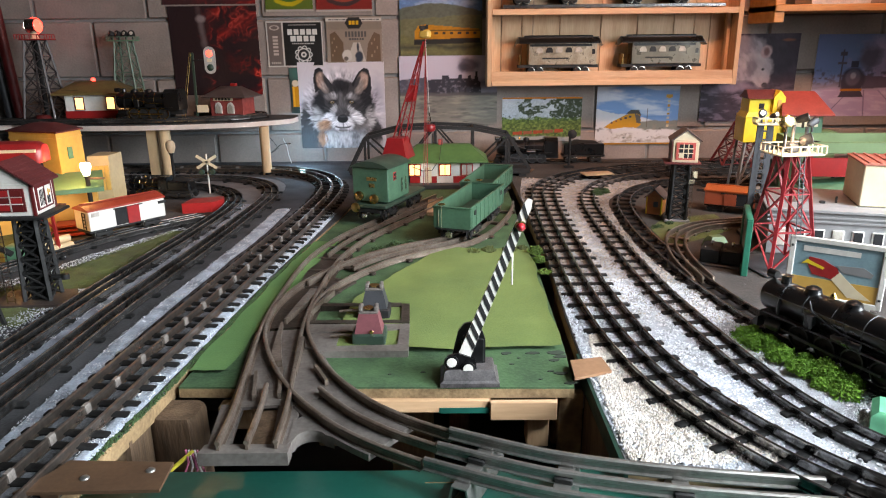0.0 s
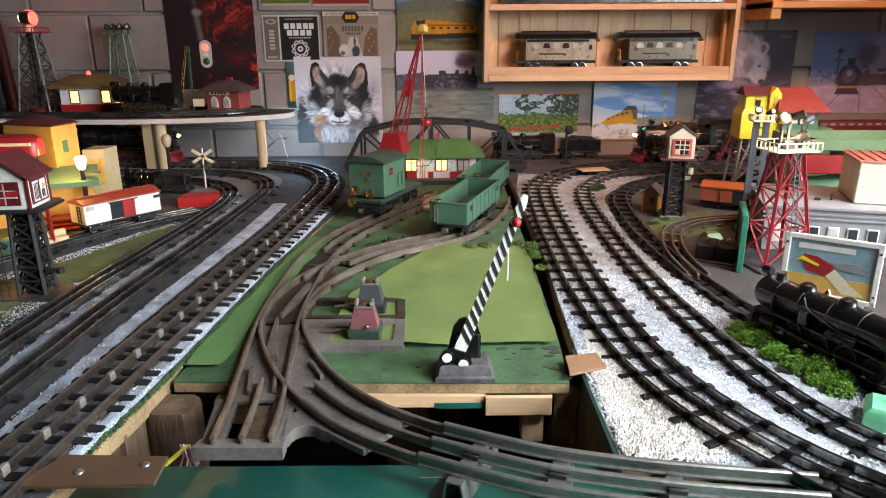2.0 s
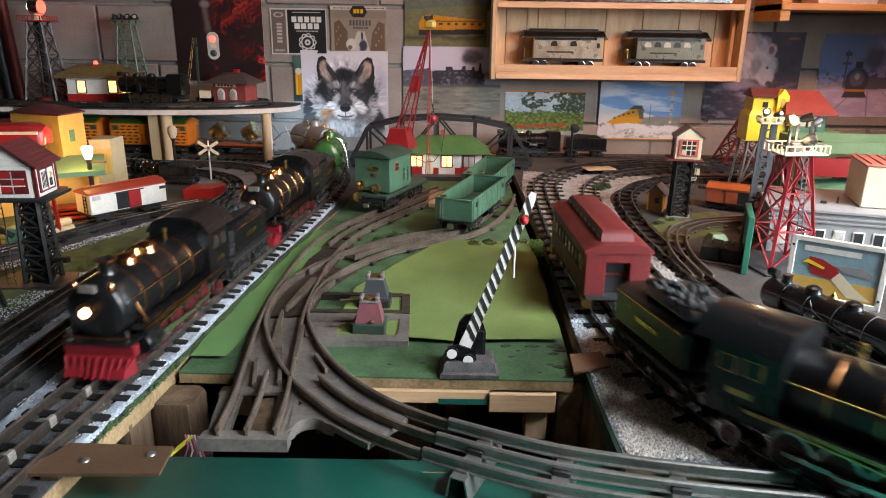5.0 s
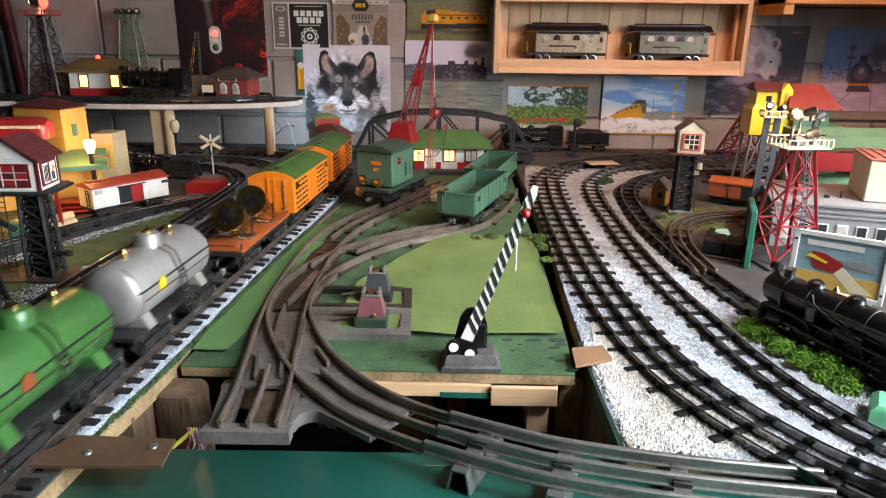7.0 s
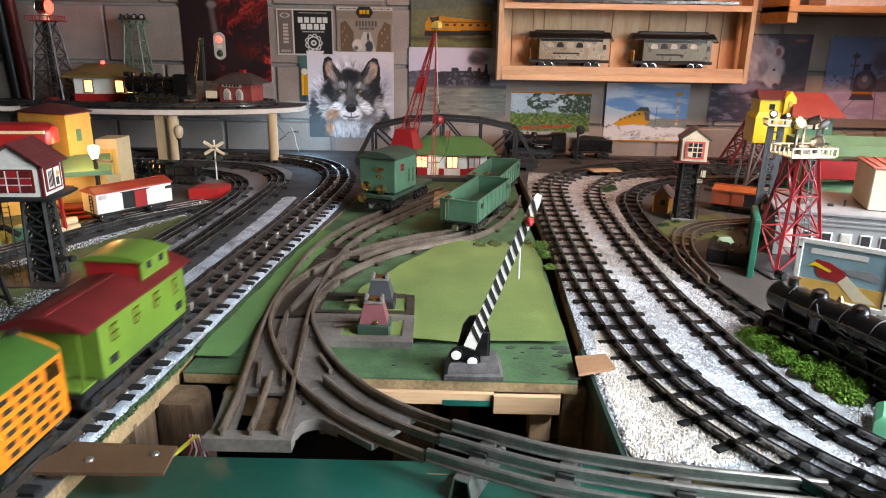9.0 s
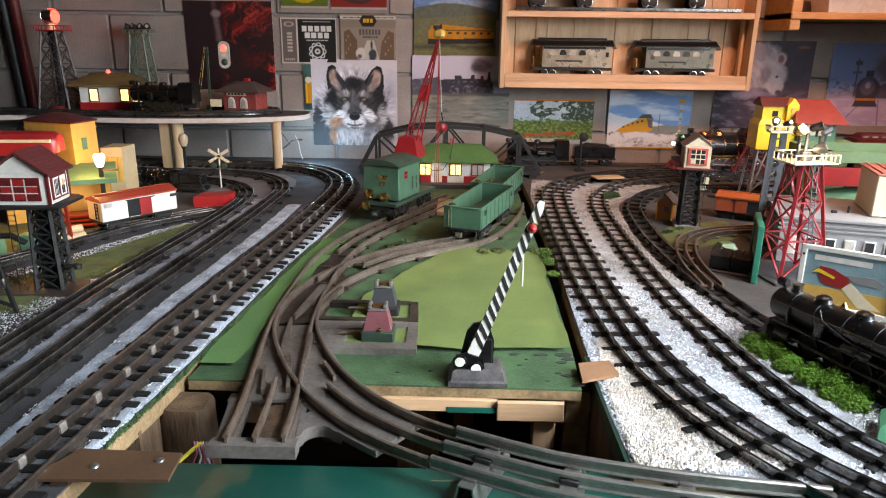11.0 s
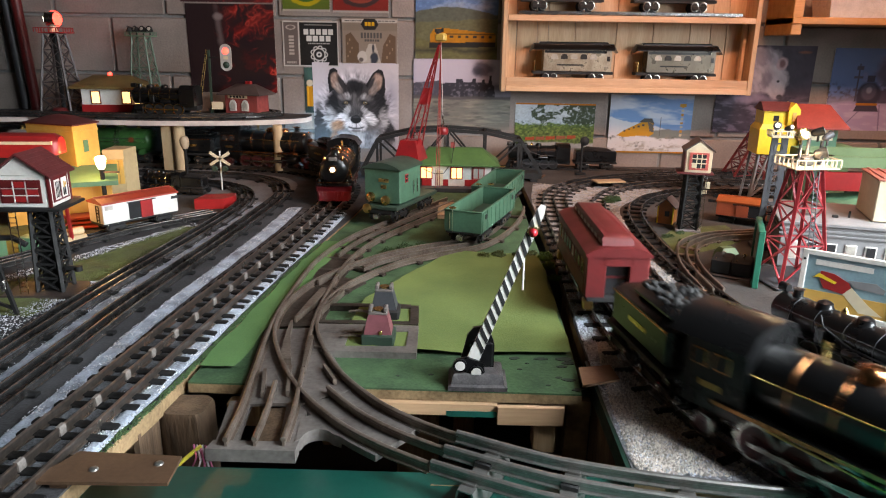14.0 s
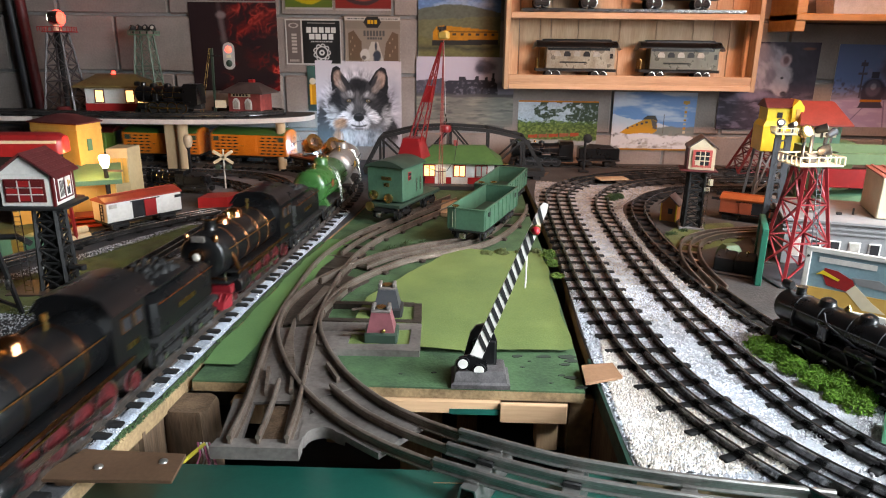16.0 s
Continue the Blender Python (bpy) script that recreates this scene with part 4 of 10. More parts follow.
for n, (x, y, col) in enumerate(((-0.093, 0.745, mat("dusty red lantern", (0.20, 0.065, 0.075), 0.5, scale=50, bump=0.1)), (-0.094, 0.832, DKGREY))):
    st = part("lantern", Shape().loft([[(x - a, y - a * 0.8, z), (x + a, y - a * 0.8, z), (x + a, y + a * 0.8, z), (x - a, y + a * 0.8, z)] for a, z in ((0.0185, 0.016), (0.0125, 0.043))]), col, sw, "tapered lantern body")
    part("base", Shape().box(x, y, -0.002, 0.044, 0.036, 0.019, 0.002), MATTEB if n else CARGD, st)
    part("cap", Shape().box(x, y, 0.043, 0.026, 0.021, 0.003, 0.001).box(x - 0.010, y, 0.046, 0.005, 0.018, 0.006, 0.001).box(x + 0.010, y, 0.046, 0.005, 0.018, 0.006, 0.001), PLATE, st)
    part("lens", Shape().turned([(0.0, 0.0), (0.006, 0.001), (0.007, 0.003)], 10, pose(x, y, 0.046)), BRASS, st)
    part("lever", Shape().tube([(x - 0.02, y, 0.008), (x - 0.035, y, 0.010), (x - 0.052, y - 0.002, 0.009)], 0.002), RUST, st)
    part("screw", Shape().turned([(0.003, 0), (0.002, 0.0015)], 8, pose(x + 0.004, y - 0.0155, 0.02, 90)), BRASS, st)
for a, b in (((-0.172, 0.645), (-0.180, 0.735)), ((-0.216, 0.955), (-0.186, 1.03)), ((-0.19, 0.99), (-0.176, 1.07))):
    part("point_rail", Shape().bar((*a, 0.007), (*b, 0.007), 0.004, 0.011), RUST, sw)
for a, b in (((-0.205, 0.585), (-0.218, 0.645)), ((-0.178, 0.59), (-0.19, 0.655)), ((-0.13, 0.62), (-0.15, 0.66)),):
    part("guard_rail", Shape().bar((*a, 0.005), (*b, 0.005), 0.004, 0.008), RUST, sw)

# ---- rolling stock: local x runs forward, z = 0 is the railhead ----
UP = 0.0155


def wheel_mesh(r, w, spokes=True):
    s = Shape().turned([(r * 0.55, 0), (r * 0.8, 0.0004), (r * 1.1, 0.0008), (r * 1.12, 0.0018), (r, 0.0025), (r, w), (r * 0.86, w), (r * 0.82, w * 0.75), (r * 0.3, w * 0.8), (r * 0.28, w * 1.1), (0.0005, w * 1.1)], 18)
    return s


def wheels(t, xs, half, r, material, rim=NICKEL, name="wheel"):
    for x in xs:
        for side in (-1, 1):
            m = pose(x, side * half, r, -90 * side)
            w = part(name, wheel_mesh(r, 0.007), material, t, "", m)
            part("tyre", Shape().turned([(r * 0.88, 0.0068), (r * 1.01, 0.0066), (r * 1.01, 0.0073), (r * 0.88, 0.0075)], 18, None, False), rim, w)


def truck(t, x, half=0.028, r=0.0135, wheelbase=0.045):
    f = part("truck_frame", Shape().box(x, 0, 0.012, 0.018, half * 2 + 0.01, 0.008, 0.001).box(x, half + 0.007, 0.009, wheelbase + 0.022, 0.004, 0.009, 0.001).box(x, -half - 0.007, 0.009, wheelbase + 0.022, 0.004, 0.009, 0.001), MATTEB, t)
    for side in (-1, 1):
        for d in (-0.5, 0.5):
            part("journal", Shape().box(x + d * wheelbase, side * (half + 0.010), 0.010, 0.007, 0.005, 0.008, 0.001), NICKEL, f)
    wheels(t, (x - wheelbase / 2, x + wheelbase / 2), half - 0.003, r, MATTEB)


def coupler(t, x, side):
    part("coupler", Shape().box(x + 0.008 * side, 0, 0.016, 0.018, 0.008, 0.004, 0.001).box(x + 0.018 * side, 0, 0.012, 0.006, 0.013, 0.011, 0.002), NICKEL, t)


def handrail(t, pts, r=0.0009, material=BRASS, name="handrail"):
    part(name, Shape().tube(pts, r, 5), material, t)


def locomotive(label, trim, rim, boiler_mat=BLACK, green_lamps=False, gleam=HEADL, lit=True):
    t = thing("steam_locomotive", label, "toy locomotive")
    # length 0.29: front at +0.145
    part("frame", Shape().box(-0.005, 0, 0.016, 0.25, 0.036, 0.018, 0.002), MATTEB, t)
    for side in (-1, 1):
        part("running_board", Shape().box(0.005, side * 0.034, 0.044, 0.215, 0.018, 0.003, 0.0008), boiler_mat, t)
        part("board_edge", Shape().box(0.005, side * 0.0435, 0.0435, 0.215, 0.0012, 0.004), trim, t)
    boiler = part("boiler", Shape().turned([(0.033, 0), (0.0345, 0.002), (0.0345, 0.195), (0.033, 0.197)], 28, pose(-0.075, 0, 0.072, 0, 90)), boiler_mat, t)
    for x in (-0.04, 0.0, 0.045, 0.085):
        part("boiler_band", Shape().turned([(0.0347, 0), (0.0352, 0.0004), (0.0352, 0.0024), (0.0347, 0.0028)], 28, pose(x, 0, 0.072, 0, 90), False), trim, boiler)
    sb = part("smokebox_front", Shape().turned([(0.0335, 0), (0.0335, 0.008), (0.031, 0.011), (0.021, 0.014), (0.012, 0.016), (0.001, 0.0165)], 26, pose(0.120, 0, 0.072, 0, 90)), boiler_mat, t)
    part("number_plate", Shape().box(0.138, 0, 0.097, 0.003, 0.020, 0.009, 0.001), PLATE, sb)
    hl = part("headlight", Shape().turned([(0.0085, 0), (0.0095, 0.004), (0.0095, 0.016), (0.0105, 0.018), (0.0105, 0.020)], 18, pose(0.128, 0, 0.078, 0, 90)), trim if green_lamps is False else NICKEL, t)
    part("headlight_lens", Shape().turned([(0.0060, 0), (0.005, 0.0022), (0.002, 0.0034), (0.0003, 0.0036)], 16, pose(0.1478, 0, 0.078, 0, 90)), gleam if lit else CELL, hl)
    for side in (-1, 1):
        mk = part("marker_lamp", Shape().turned([(0.0035, 0), (0.004, 0.002), (0.004, 0.007), (0.002, 0.010)], 10, pose(0.128, side * 0.021, 0.096)), NICKEL if green_lamps else trim, t)
        if green_lamps:
            part("marker_lens", Shape().turned([(0.003, 0), (0.0015, 0.0015), (0.0002, 0.0018)], 10, pose(0.1322, side * 0.021, 0.100, 0, 90)), GREENL, mk)
    st = part("smokestack", Shape().turned([(0.012, 0.0), (0.009, 0.006), (0.0085, 0.016), (0.0105, 0.019), (0.0105, 0.021), (0.007, 0.021), (0.0065, 0.012)], 18, pose(0.098, 0, 0.1015)), boiler_mat, t)
    part("stack_rim", Shape().turned([(0.0107, 0.0185), (0.0115, 0.0195), (0.0115, 0.0212), (0.0107, 0.0216)], 18, pose(0.098, 0, 0.1015), False), trim, st)
    for x, r, h in ((0.058, 0.0125, 0.016), (0.012, 0.0135, 0.017)):
        part("dome", Shape().turned([(r * 1.25, -0.002), (r * 1.02, 0.003), (r, h * 0.55), (r * 0.8, h * 0.85), (r * 0.4, h), (0.0004, h * 1.02)], 18, pose(x, 0, 0.1005)), trim, t)
    bell = part("bell", Shape().turned([(0.006, 0), (0.0045, 0.003), (0.003, 0.008), (0.0005, 0.0095)], 12, pose(0.036, 0, 0.108)), BRASS, t)
    part("bell_yoke", Shape().tube([(0.036, -0.007, 0.101), (0.036, -0.007, 0.116), (0.036, 0.0, 0.119), (0.036, 0.007, 0.116), (0.036, 0.007, 0.101)], 0.0012), BRASS, bell)
    part("whistle", Shape().turned([(0.002, 0), (0.002, 0.014), (0.003, 0.015), (0.003, 0.02), (0.001, 0.021)], 8, pose(-0.03, 0.004, 0.102)), BRASS, t)
    cab = Shape().prism([(-0.041, 0.034), (-0.041, 0.104), (-0.030, 0.117), (-0.012, 0.122), (0.012, 0.122), (0.030, 0.117), (0.041, 0.104), (0.041, 0.034)], 0, 0.064, pose(-0.138, 0, 0, 0, 0, -90))
    cab_ob = part("cab", cab, boiler_mat, t)
    part("cab_roof", Shape().prism([(-0.045, 0.103), (-0.033, 0.119), (-0.013, 0.125), (0.013, 0.125), (0.033, 0.119), (0.045, 0.103), (0.043, 0.102), (0.03, 0.115), (0, 0.121), (-0.03, 0.115), (-0.043, 0.102)], -0.004, 0.080, pose(-0.152, 0, 0, 0, 0, -90)), boiler_mat, t)
    for side in (-1, 1):
        for x in (-0.122, -0.098):
            w = part("cab_window", Shape().box(x, side * 0.0412, 0.076, 0.017, 0.0015, 0.018, 0.0005), trim, cab_ob)
            part("pane", Shape().box(x, side * 0.0422, 0.078, 0.013, 0.001, 0.014), DARKWIN, w)
        part("number_bar", Shape().box(-0.108, side * 0.0414, 0.056, 0.022, 0.001, 0.006), BRASS, cab_ob)
    # pilot with its beam, uprights and slats
    pl = part("pilot", Shape().box(0.128, 0, 0.021, 0.010, 0.084, 0.014, 0.002).loft([[(0.133, -0.041, 0.003), (0.133, 0.041, 0.003), (0.133, 0.041, 0.022), (0.133, -0.041, 0.022)], [(0.150, -0.034, 0.002), (0.150, 0.034, 0.002), (0.146, 0.034, 0.010), (0.146, -0.034, 0.010)]]), PILOT, t, "red cowcatcher")
    for k in range(9):
        y = -0.036 + 0.009 * k
        part("slat", Shape().bar((0.139, y, 0.022), (0.1525 - abs(y) * 0.15, y * 0.86, 0.002), 0.0022, 0.0022), PILOT, pl)
    part("pilot_deck", Shape().box(0.122, 0, 0.035, 0.030, 0.080, 0.003, 0.001), boiler_mat, t)
    handrail(t, [(0.136, -0.038, 0.044), (0.136, 0.038, 0.044)], 0.0013, BRASS if green_lamps else trim, "grab_bar")
    for side in (-1, 1):
        part("flag_post", Shape().rod((0.131, side * 0.033, 0.037), (0.131, side * 0.033, 0.066 if green_lamps else 0.052), 0.0016), NICKEL, t)
        part("cylinder", Shape().turned([(0.010, 0), (0.0115, 0.002), (0.0115, 0.032), (0.010, 0.034)], 16, pose(0.078, side * 0.038, 0.026, 0, 90)), boiler_mat, t)
        part("valve_chest", Shape().box(0.095, side * 0.038, 0.034, 0.028, 0.016, 0.010, 0.002), boiler_mat, t)
        part("steam_pipe", Shape().tube([(0.108, side * 0.024, 0.090), (0.104, side * 0.036, 0.066), (0.098, side * 0.039, 0.045)], 0.0028), trim, t)
        handrail(t, [(-0.07, side * 0.0352, 0.083), (0.03, side * 0.036, 0.083), (0.115, side * 0.0352, 0.083)])
        part("side_rod", Shape().box(0.0, side * 0.0385, 0.015, 0.125, 0.0022, 0.0055, 0.0008), NICKEL, t)
        part("main_rod", Shape().bar((0.082, side * 0.0415, 0.026), (-0.02, side * 0.0415, 0.017), 0.0022, 0.0045), NICKEL, t)
        part("reach_rod", Shape().bar((-0.05, side * 0.040, 0.040), (0.07, side * 0.040, 0.035), 0.0018, 0.002), BRASS, t)
    wheels(t, (-0.06, -0.02, 0.02, 0.06), 0.0275, 0.0192, WHEELR if rim else MATTEB, NICKEL, "driving_wheel")
    wheels(t, (0.105,), 0.0265, 0.0105, WHEELR if rim else MATTEB)
    wheels(t, (-0.115,), 0.0265, 0.0115, WHEELR if rim else MATTEB)
    coupler(t, -0.14, -1)
    return t


def tender(label, material=BLACK, trim=COPPER):
    t = thing("tender", label, "toy tender")
    part("tank", Shape().box(0, 0, 0.036, 0.150, 0.074, 0.050, 0.006), material, t)
    part("floor_frame", Shape().box(0, 0, 0.029, 0.160, 0.080, 0.007, 0.001), MATTEB, t)
    part("coal_bunker", Shape().box(0.018, 0, 0.086, 0.100, 0.064, 0.014, 0.006), material, t)
    cs = Shape()
    rng = random.Random(2)
    for _ in range(60):
        cs.box(0, 0, 0, 0.008, 0.007, 0.006, 0.0015, pose(rng.uniform(-0.022, 0.06), rng.uniform(-0.024, 0.024), 0.097 + rng.uniform(0, 0.004), rng.uniform(0, 90), rng.uniform(0, 90), rng.uniform(0, 90)))
    part("coal", cs, MATTEB, t)
    part("water_hatch", Shape().turned([(0.010, 0), (0.010, 0.005), (0.007, 0.007), (0.0005, 0.0075)], 14, pose(-0.052, 0, 0.086)), material, t)
    for side in (-1, 1):
        handrail(t, [(-0.07, side * 0.039, 0.079), (0.0, side * 0.039, 0.079), (0.07, side * 0.039, 0.079)], 0.0009, trim)
        part("name_plate", Shape().box(0.0, side * 0.0374, 0.057, 0.044, 0.001, 0.006), BRASS, t, "plain brass plate")
    part("ladder", Shape().box(-0.0765, 0.022, 0.04, 0.0015, 0.002, 0.044).box(-0.0765, 0.032, 0.04, 0.0015, 0.002, 0.044).box(-0.0765, 0.027, 0.05, 0.0015, 0.01, 0.0015).box(-0.0765, 0.027, 0.06, 0.0015, 0.01, 0.0015).box(-0.0765, 0.027, 0.07, 0.0015, 0.01, 0.0015), NICKEL, t)
    truck(t, 0.045), truck(t, -0.045)
    coupler(t, -0.08, -1)
    return t


def passenger_car(label, paint, roof_paint, L=0.235, windows=9, W=0.080, H=0.080):
    t = thing("passenger_coach", label, "toy train car")
    hw = W / 2
    b = part("body", Shape().box(0, 0, 0.026, L - 0.03, W, H - 0.026, 0.002), paint, t)
    part("belt_rail", Shape().box(0, 0, 0.052, L - 0.026, W + 0.003, 0.003, 0.0005), paint, t)
    part("sill", Shape().box(0, 0, 0.020, L, W - 0.006, 0.007, 0.001), MATTEB, t)
    # vestibule ends with a dark doorway
    for side in (-1, 1):
        x = side * (L / 2 - 0.008)
        e = Shape().box(x, -hw * 0.68, 0.026, 0.014, hw * 0.62, H - 0.026, 0.001).box(x, hw * 0.68, 0.026, 0.014, hw * 0.62, H - 0.026, 0.001).box(x, 0, H - 0.014, 0.014, hw, 0.014)
        v = part("vestibule", e, paint, t)
        part("doorway", Shape().box(side * (L / 2 - 0.0155), 0, 0.028, 0.002, hw * 0.8, H - 0.04), DARKWIN, v)
        part("step", Shape().box(x, hw - 0.006, 0.008, 0.016, 0.014, 0.014, 0.001), BRASS, t)
        part("step", Shape().box(x, -hw + 0.006, 0.008, 0.016, 0.014, 0.014, 0.001), BRASS, t)
        coupler(t, side * L / 2, side)
    z = H
    part("roof", Shape().prism([(-hw - 0.002, z - 0.001), (-hw - 0.002, z + 0.003), (-hw * 0.8, z + 0.009), (-hw * 0.52, z + 0.012), (hw * 0.52, z + 0.012), (hw * 0.8, z + 0.009), (hw + 0.002, z + 0.003), (hw + 0.002, z - 0.001)], -L / 2 - 0.001, L / 2 + 0.001, pose(0, 0, 0, 0, 0, 90)), roof_paint, t)
    c = part("clerestory", Shape().loft([[(s * (L / 2 - a), -w, h) if 0 else (x, y, h) for x, y in ((-L / 2 + a, -w), (L / 2 - a, -w), (L / 2 - a, w), (-L / 2 + a, w))] for a, w, h in ((0.012, hw * 0.5, z + 0.011), (0.016, hw * 0.5, z + 0.020), (0.022, hw * 0.42, z + 0.025), (0.035, hw * 0.2, z + 0.0272))]), roof_paint, t)
    for k in range(8):
        for side in (-1, 1):
            part("clerestory_pane", Shape().box(-L / 2 + 0.03 + k * (L - 0.06) / 7, side * (hw * 0.5 + 0.0002), z + 0.0135, 0.014, 0.001, 0.005), CELL, c)
    for side in (-1, 1):
        for k in range(windows):
            x = -L / 2 + 0.028 + k * (L - 0.056) / (windows - 1)
            w = part("window", Shape().box(x, side * (hw + 0.0004), 0.056, 0.015, 0.0016, 0.020, 0.0005), BRASS if k in (0, windows - 1) else paint, b)
            part("pane", Shape().box(x, side * (hw + 0.0010), 0.058, 0.011, 0.0012, 0.016), CELL if k % 4 == 1 else DARKWIN, w)
    truck(t, L * 0.3), truck(t, -L * 0.3)
    return t


def brass_platform(t, x, W=0.078):
    part("observation_rail", Shape().box(x, 0, 0.026, 0.002, W, 0.003).box(x, 0, 0.048, 0.002, W, 0.003).box(x, -W / 2, 0.026, 0.002, 0.003, 0.025).box(x, W / 2, 0.026, 0.002, 0.003, 0.025).box(x, -W / 4, 0.026, 0.002, 0.002, 0.025).box(x, W / 4, 0.026, 0.002, 0.002, 0.025).box(x, 0, 0.03, 0.0015, 0.02, 0.016), BRASS, t)


def underframe(t, L, W=0.078, paint=MATTEB):
    part("frame", Shape().box(0, 0, 0.022, L, W, 0.007, 0.001), paint, t)
    truck(t, L * 0.30), truck(t, -L * 0.30)
    coupler(t, L / 2, 1), coupler(t, -L / 2, -1)


def tank_car(label, paint, badge):
    t = thing("tank_car", label, "toy train car")
    L = 0.215
    underframe(t, L, 0.062)
    r = 0.0365
    tk = part("tank", Shape().turned([(0.001, -0.101), (r * 0.5, -0.100), (r * 0.85, -0.096), (r, -0.088), (r, 0.088), (r * 0.85, 0.096), (r * 0.5, 0.100), (0.001, 0.101)], 30, pose(0, 0, 0.069, 0, 90)), paint, t)
    for x in (-0.086, 0.0, 0.086):
        part("tank_band", Shape().turned([(r + 0.0002, 0), (r + 0.001, 0.0003), (r + 0.001, 0.0022), (r + 0.0002, 0.0025)], 30, pose(x, 0, 0.069, 0, 90), False), paint, tk)
    part("seam", Shape().box(0, 0, 0.075, 0.185, r * 2 + 0.0012, 0.0018), MATTEB, tk)
    dm = part("dome", Shape().turned([(0.0165, 0), (0.0155, 0.004), (0.0155, 0.014), (0.013, 0.018), (0.004, 0.020), (0.0005, 0.0202)], 20, pose(0, 0, 0.101)), paint, t)
    part("dome_cap", Shape().turned([(0.006, 0), (0.006, 0.004), (0.003, 0.006)], 12, pose(0, 0, 0.120)), BRASS, dm)
    for x in (-0.055, 0.055):
        part("filler_valve", Shape().turned([(0.0045, 0), (0.004, 0.006), (0.005, 0.008), (0.003, 0.012)], 10, pose(x, 0, 0.104)), BRASS, t)
    for x in (-0.07, 0.07):
        part("saddle", Shape().prism([(-0.034, 0.027), (-0.020, 0.050), (0.020, 0.050), (0.034, 0.027)], -0.009, 0.009, pose(x, 0, 0, 0, 0, 90)), paint, t)
    for side in (-1, 1):
        ld = Shape()
        for dx in (-0.006, 0.006):
            ld.tube([(dx, side * 0.046, 0.022), (dx, side * 0.0405, 0.070), (dx, side * 0.030, 0.096), (dx, side * 0.016, 0.104)], 0.001)
        for k in range(6):
            ld.bar((-0.006, side * (0.0455 - 0.0011 * k), 0.028 + 0.009 * k), (0.006, side * (0.0455 - 0.0011 * k), 0.028 + 0.009 * k), 0.0016, 0.0016)
        part("ladder", ld, NICKEL, t)
        bx = 0.045
        part("badge", Shape().turned([(0.0085, 0), (0.0085, 0.0012), (0.0005, 0.0013)], 16, pose(bx, side * (r + 0.0002), 0.072, -90 * side)), badge, tk)
        handrail(t, [(-0.09, side * (r + 0.002), 0.066), (0.09, side * (r + 0.002), 0.066)], 0.0008, NICKEL)
    return t


def searchlight_car(label):
    t = thing("searchlight_car", label, "toy train car")
    L = 0.225
    underframe(t, L, 0.074)
    part("deck", Shape().box(0, 0, 0.029, L, 0.080, 0.006, 0.0015), TERRA, t)
    part("end_step", Shape().box(0.09, 0, 0.035, 0.03, 0.05, 0.006, 0.002), TERRA, t)
    for x in (-0.052, 0.048):
        lampm = pose(x, 0, 0.066, 0, 62, 0)
        h = part("searchlight", Shape().turned([(0.012, -0.022), (0.021, -0.018), (0.024, -0.004), (0.024, 0.018), (0.0265, 0.020), (0.0265, 0.024), (0.023, 0.024)], 24, lampm), BRASS, t, "drum-shaped brass searchlight")
        part("glass_front", Shape().turned([(0.023, 0.0225), (0.012, 0.0245), (0.0005, 0.025)], 24, lampm), NICKEL, h)
        part("yoke", Shape().bar((x, -0.029, 0.035), (x, -0.029, 0.068), 0.004, 0.003).bar((x, 0.029, 0.035), (x, 0.029, 0.068), 0.004, 0.003).box(x, 0, 0.035, 0.03, 0.064, 0.004, 0.001), NICKEL, h)
    for side in (-1, 1):
        handrail(t, [(-0.11, side * 0.036, 0.035), (-0.11, side * 0.036, 0.047), (-0.08, side * 0.036, 0.050)], 0.0012, NICKEL)
        handrail(t, [(0.11, side * 0.036, 0.035), (0.11, side * 0.036, 0.055), (0.085, side * 0.036, 0.06)], 0.0012, NICKEL)
    return t


def curved_roof(hw, z, rise, over=0.003):
    a = [(-hw - over, z - 0.002)] + [(-hw - over + (2 * (hw + over)) * k / 10, z + rise * (1 - (2 * k / 10 - 1) ** 2)) for k in range(11)] + [(hw + over, z - 0.002)]
    return a


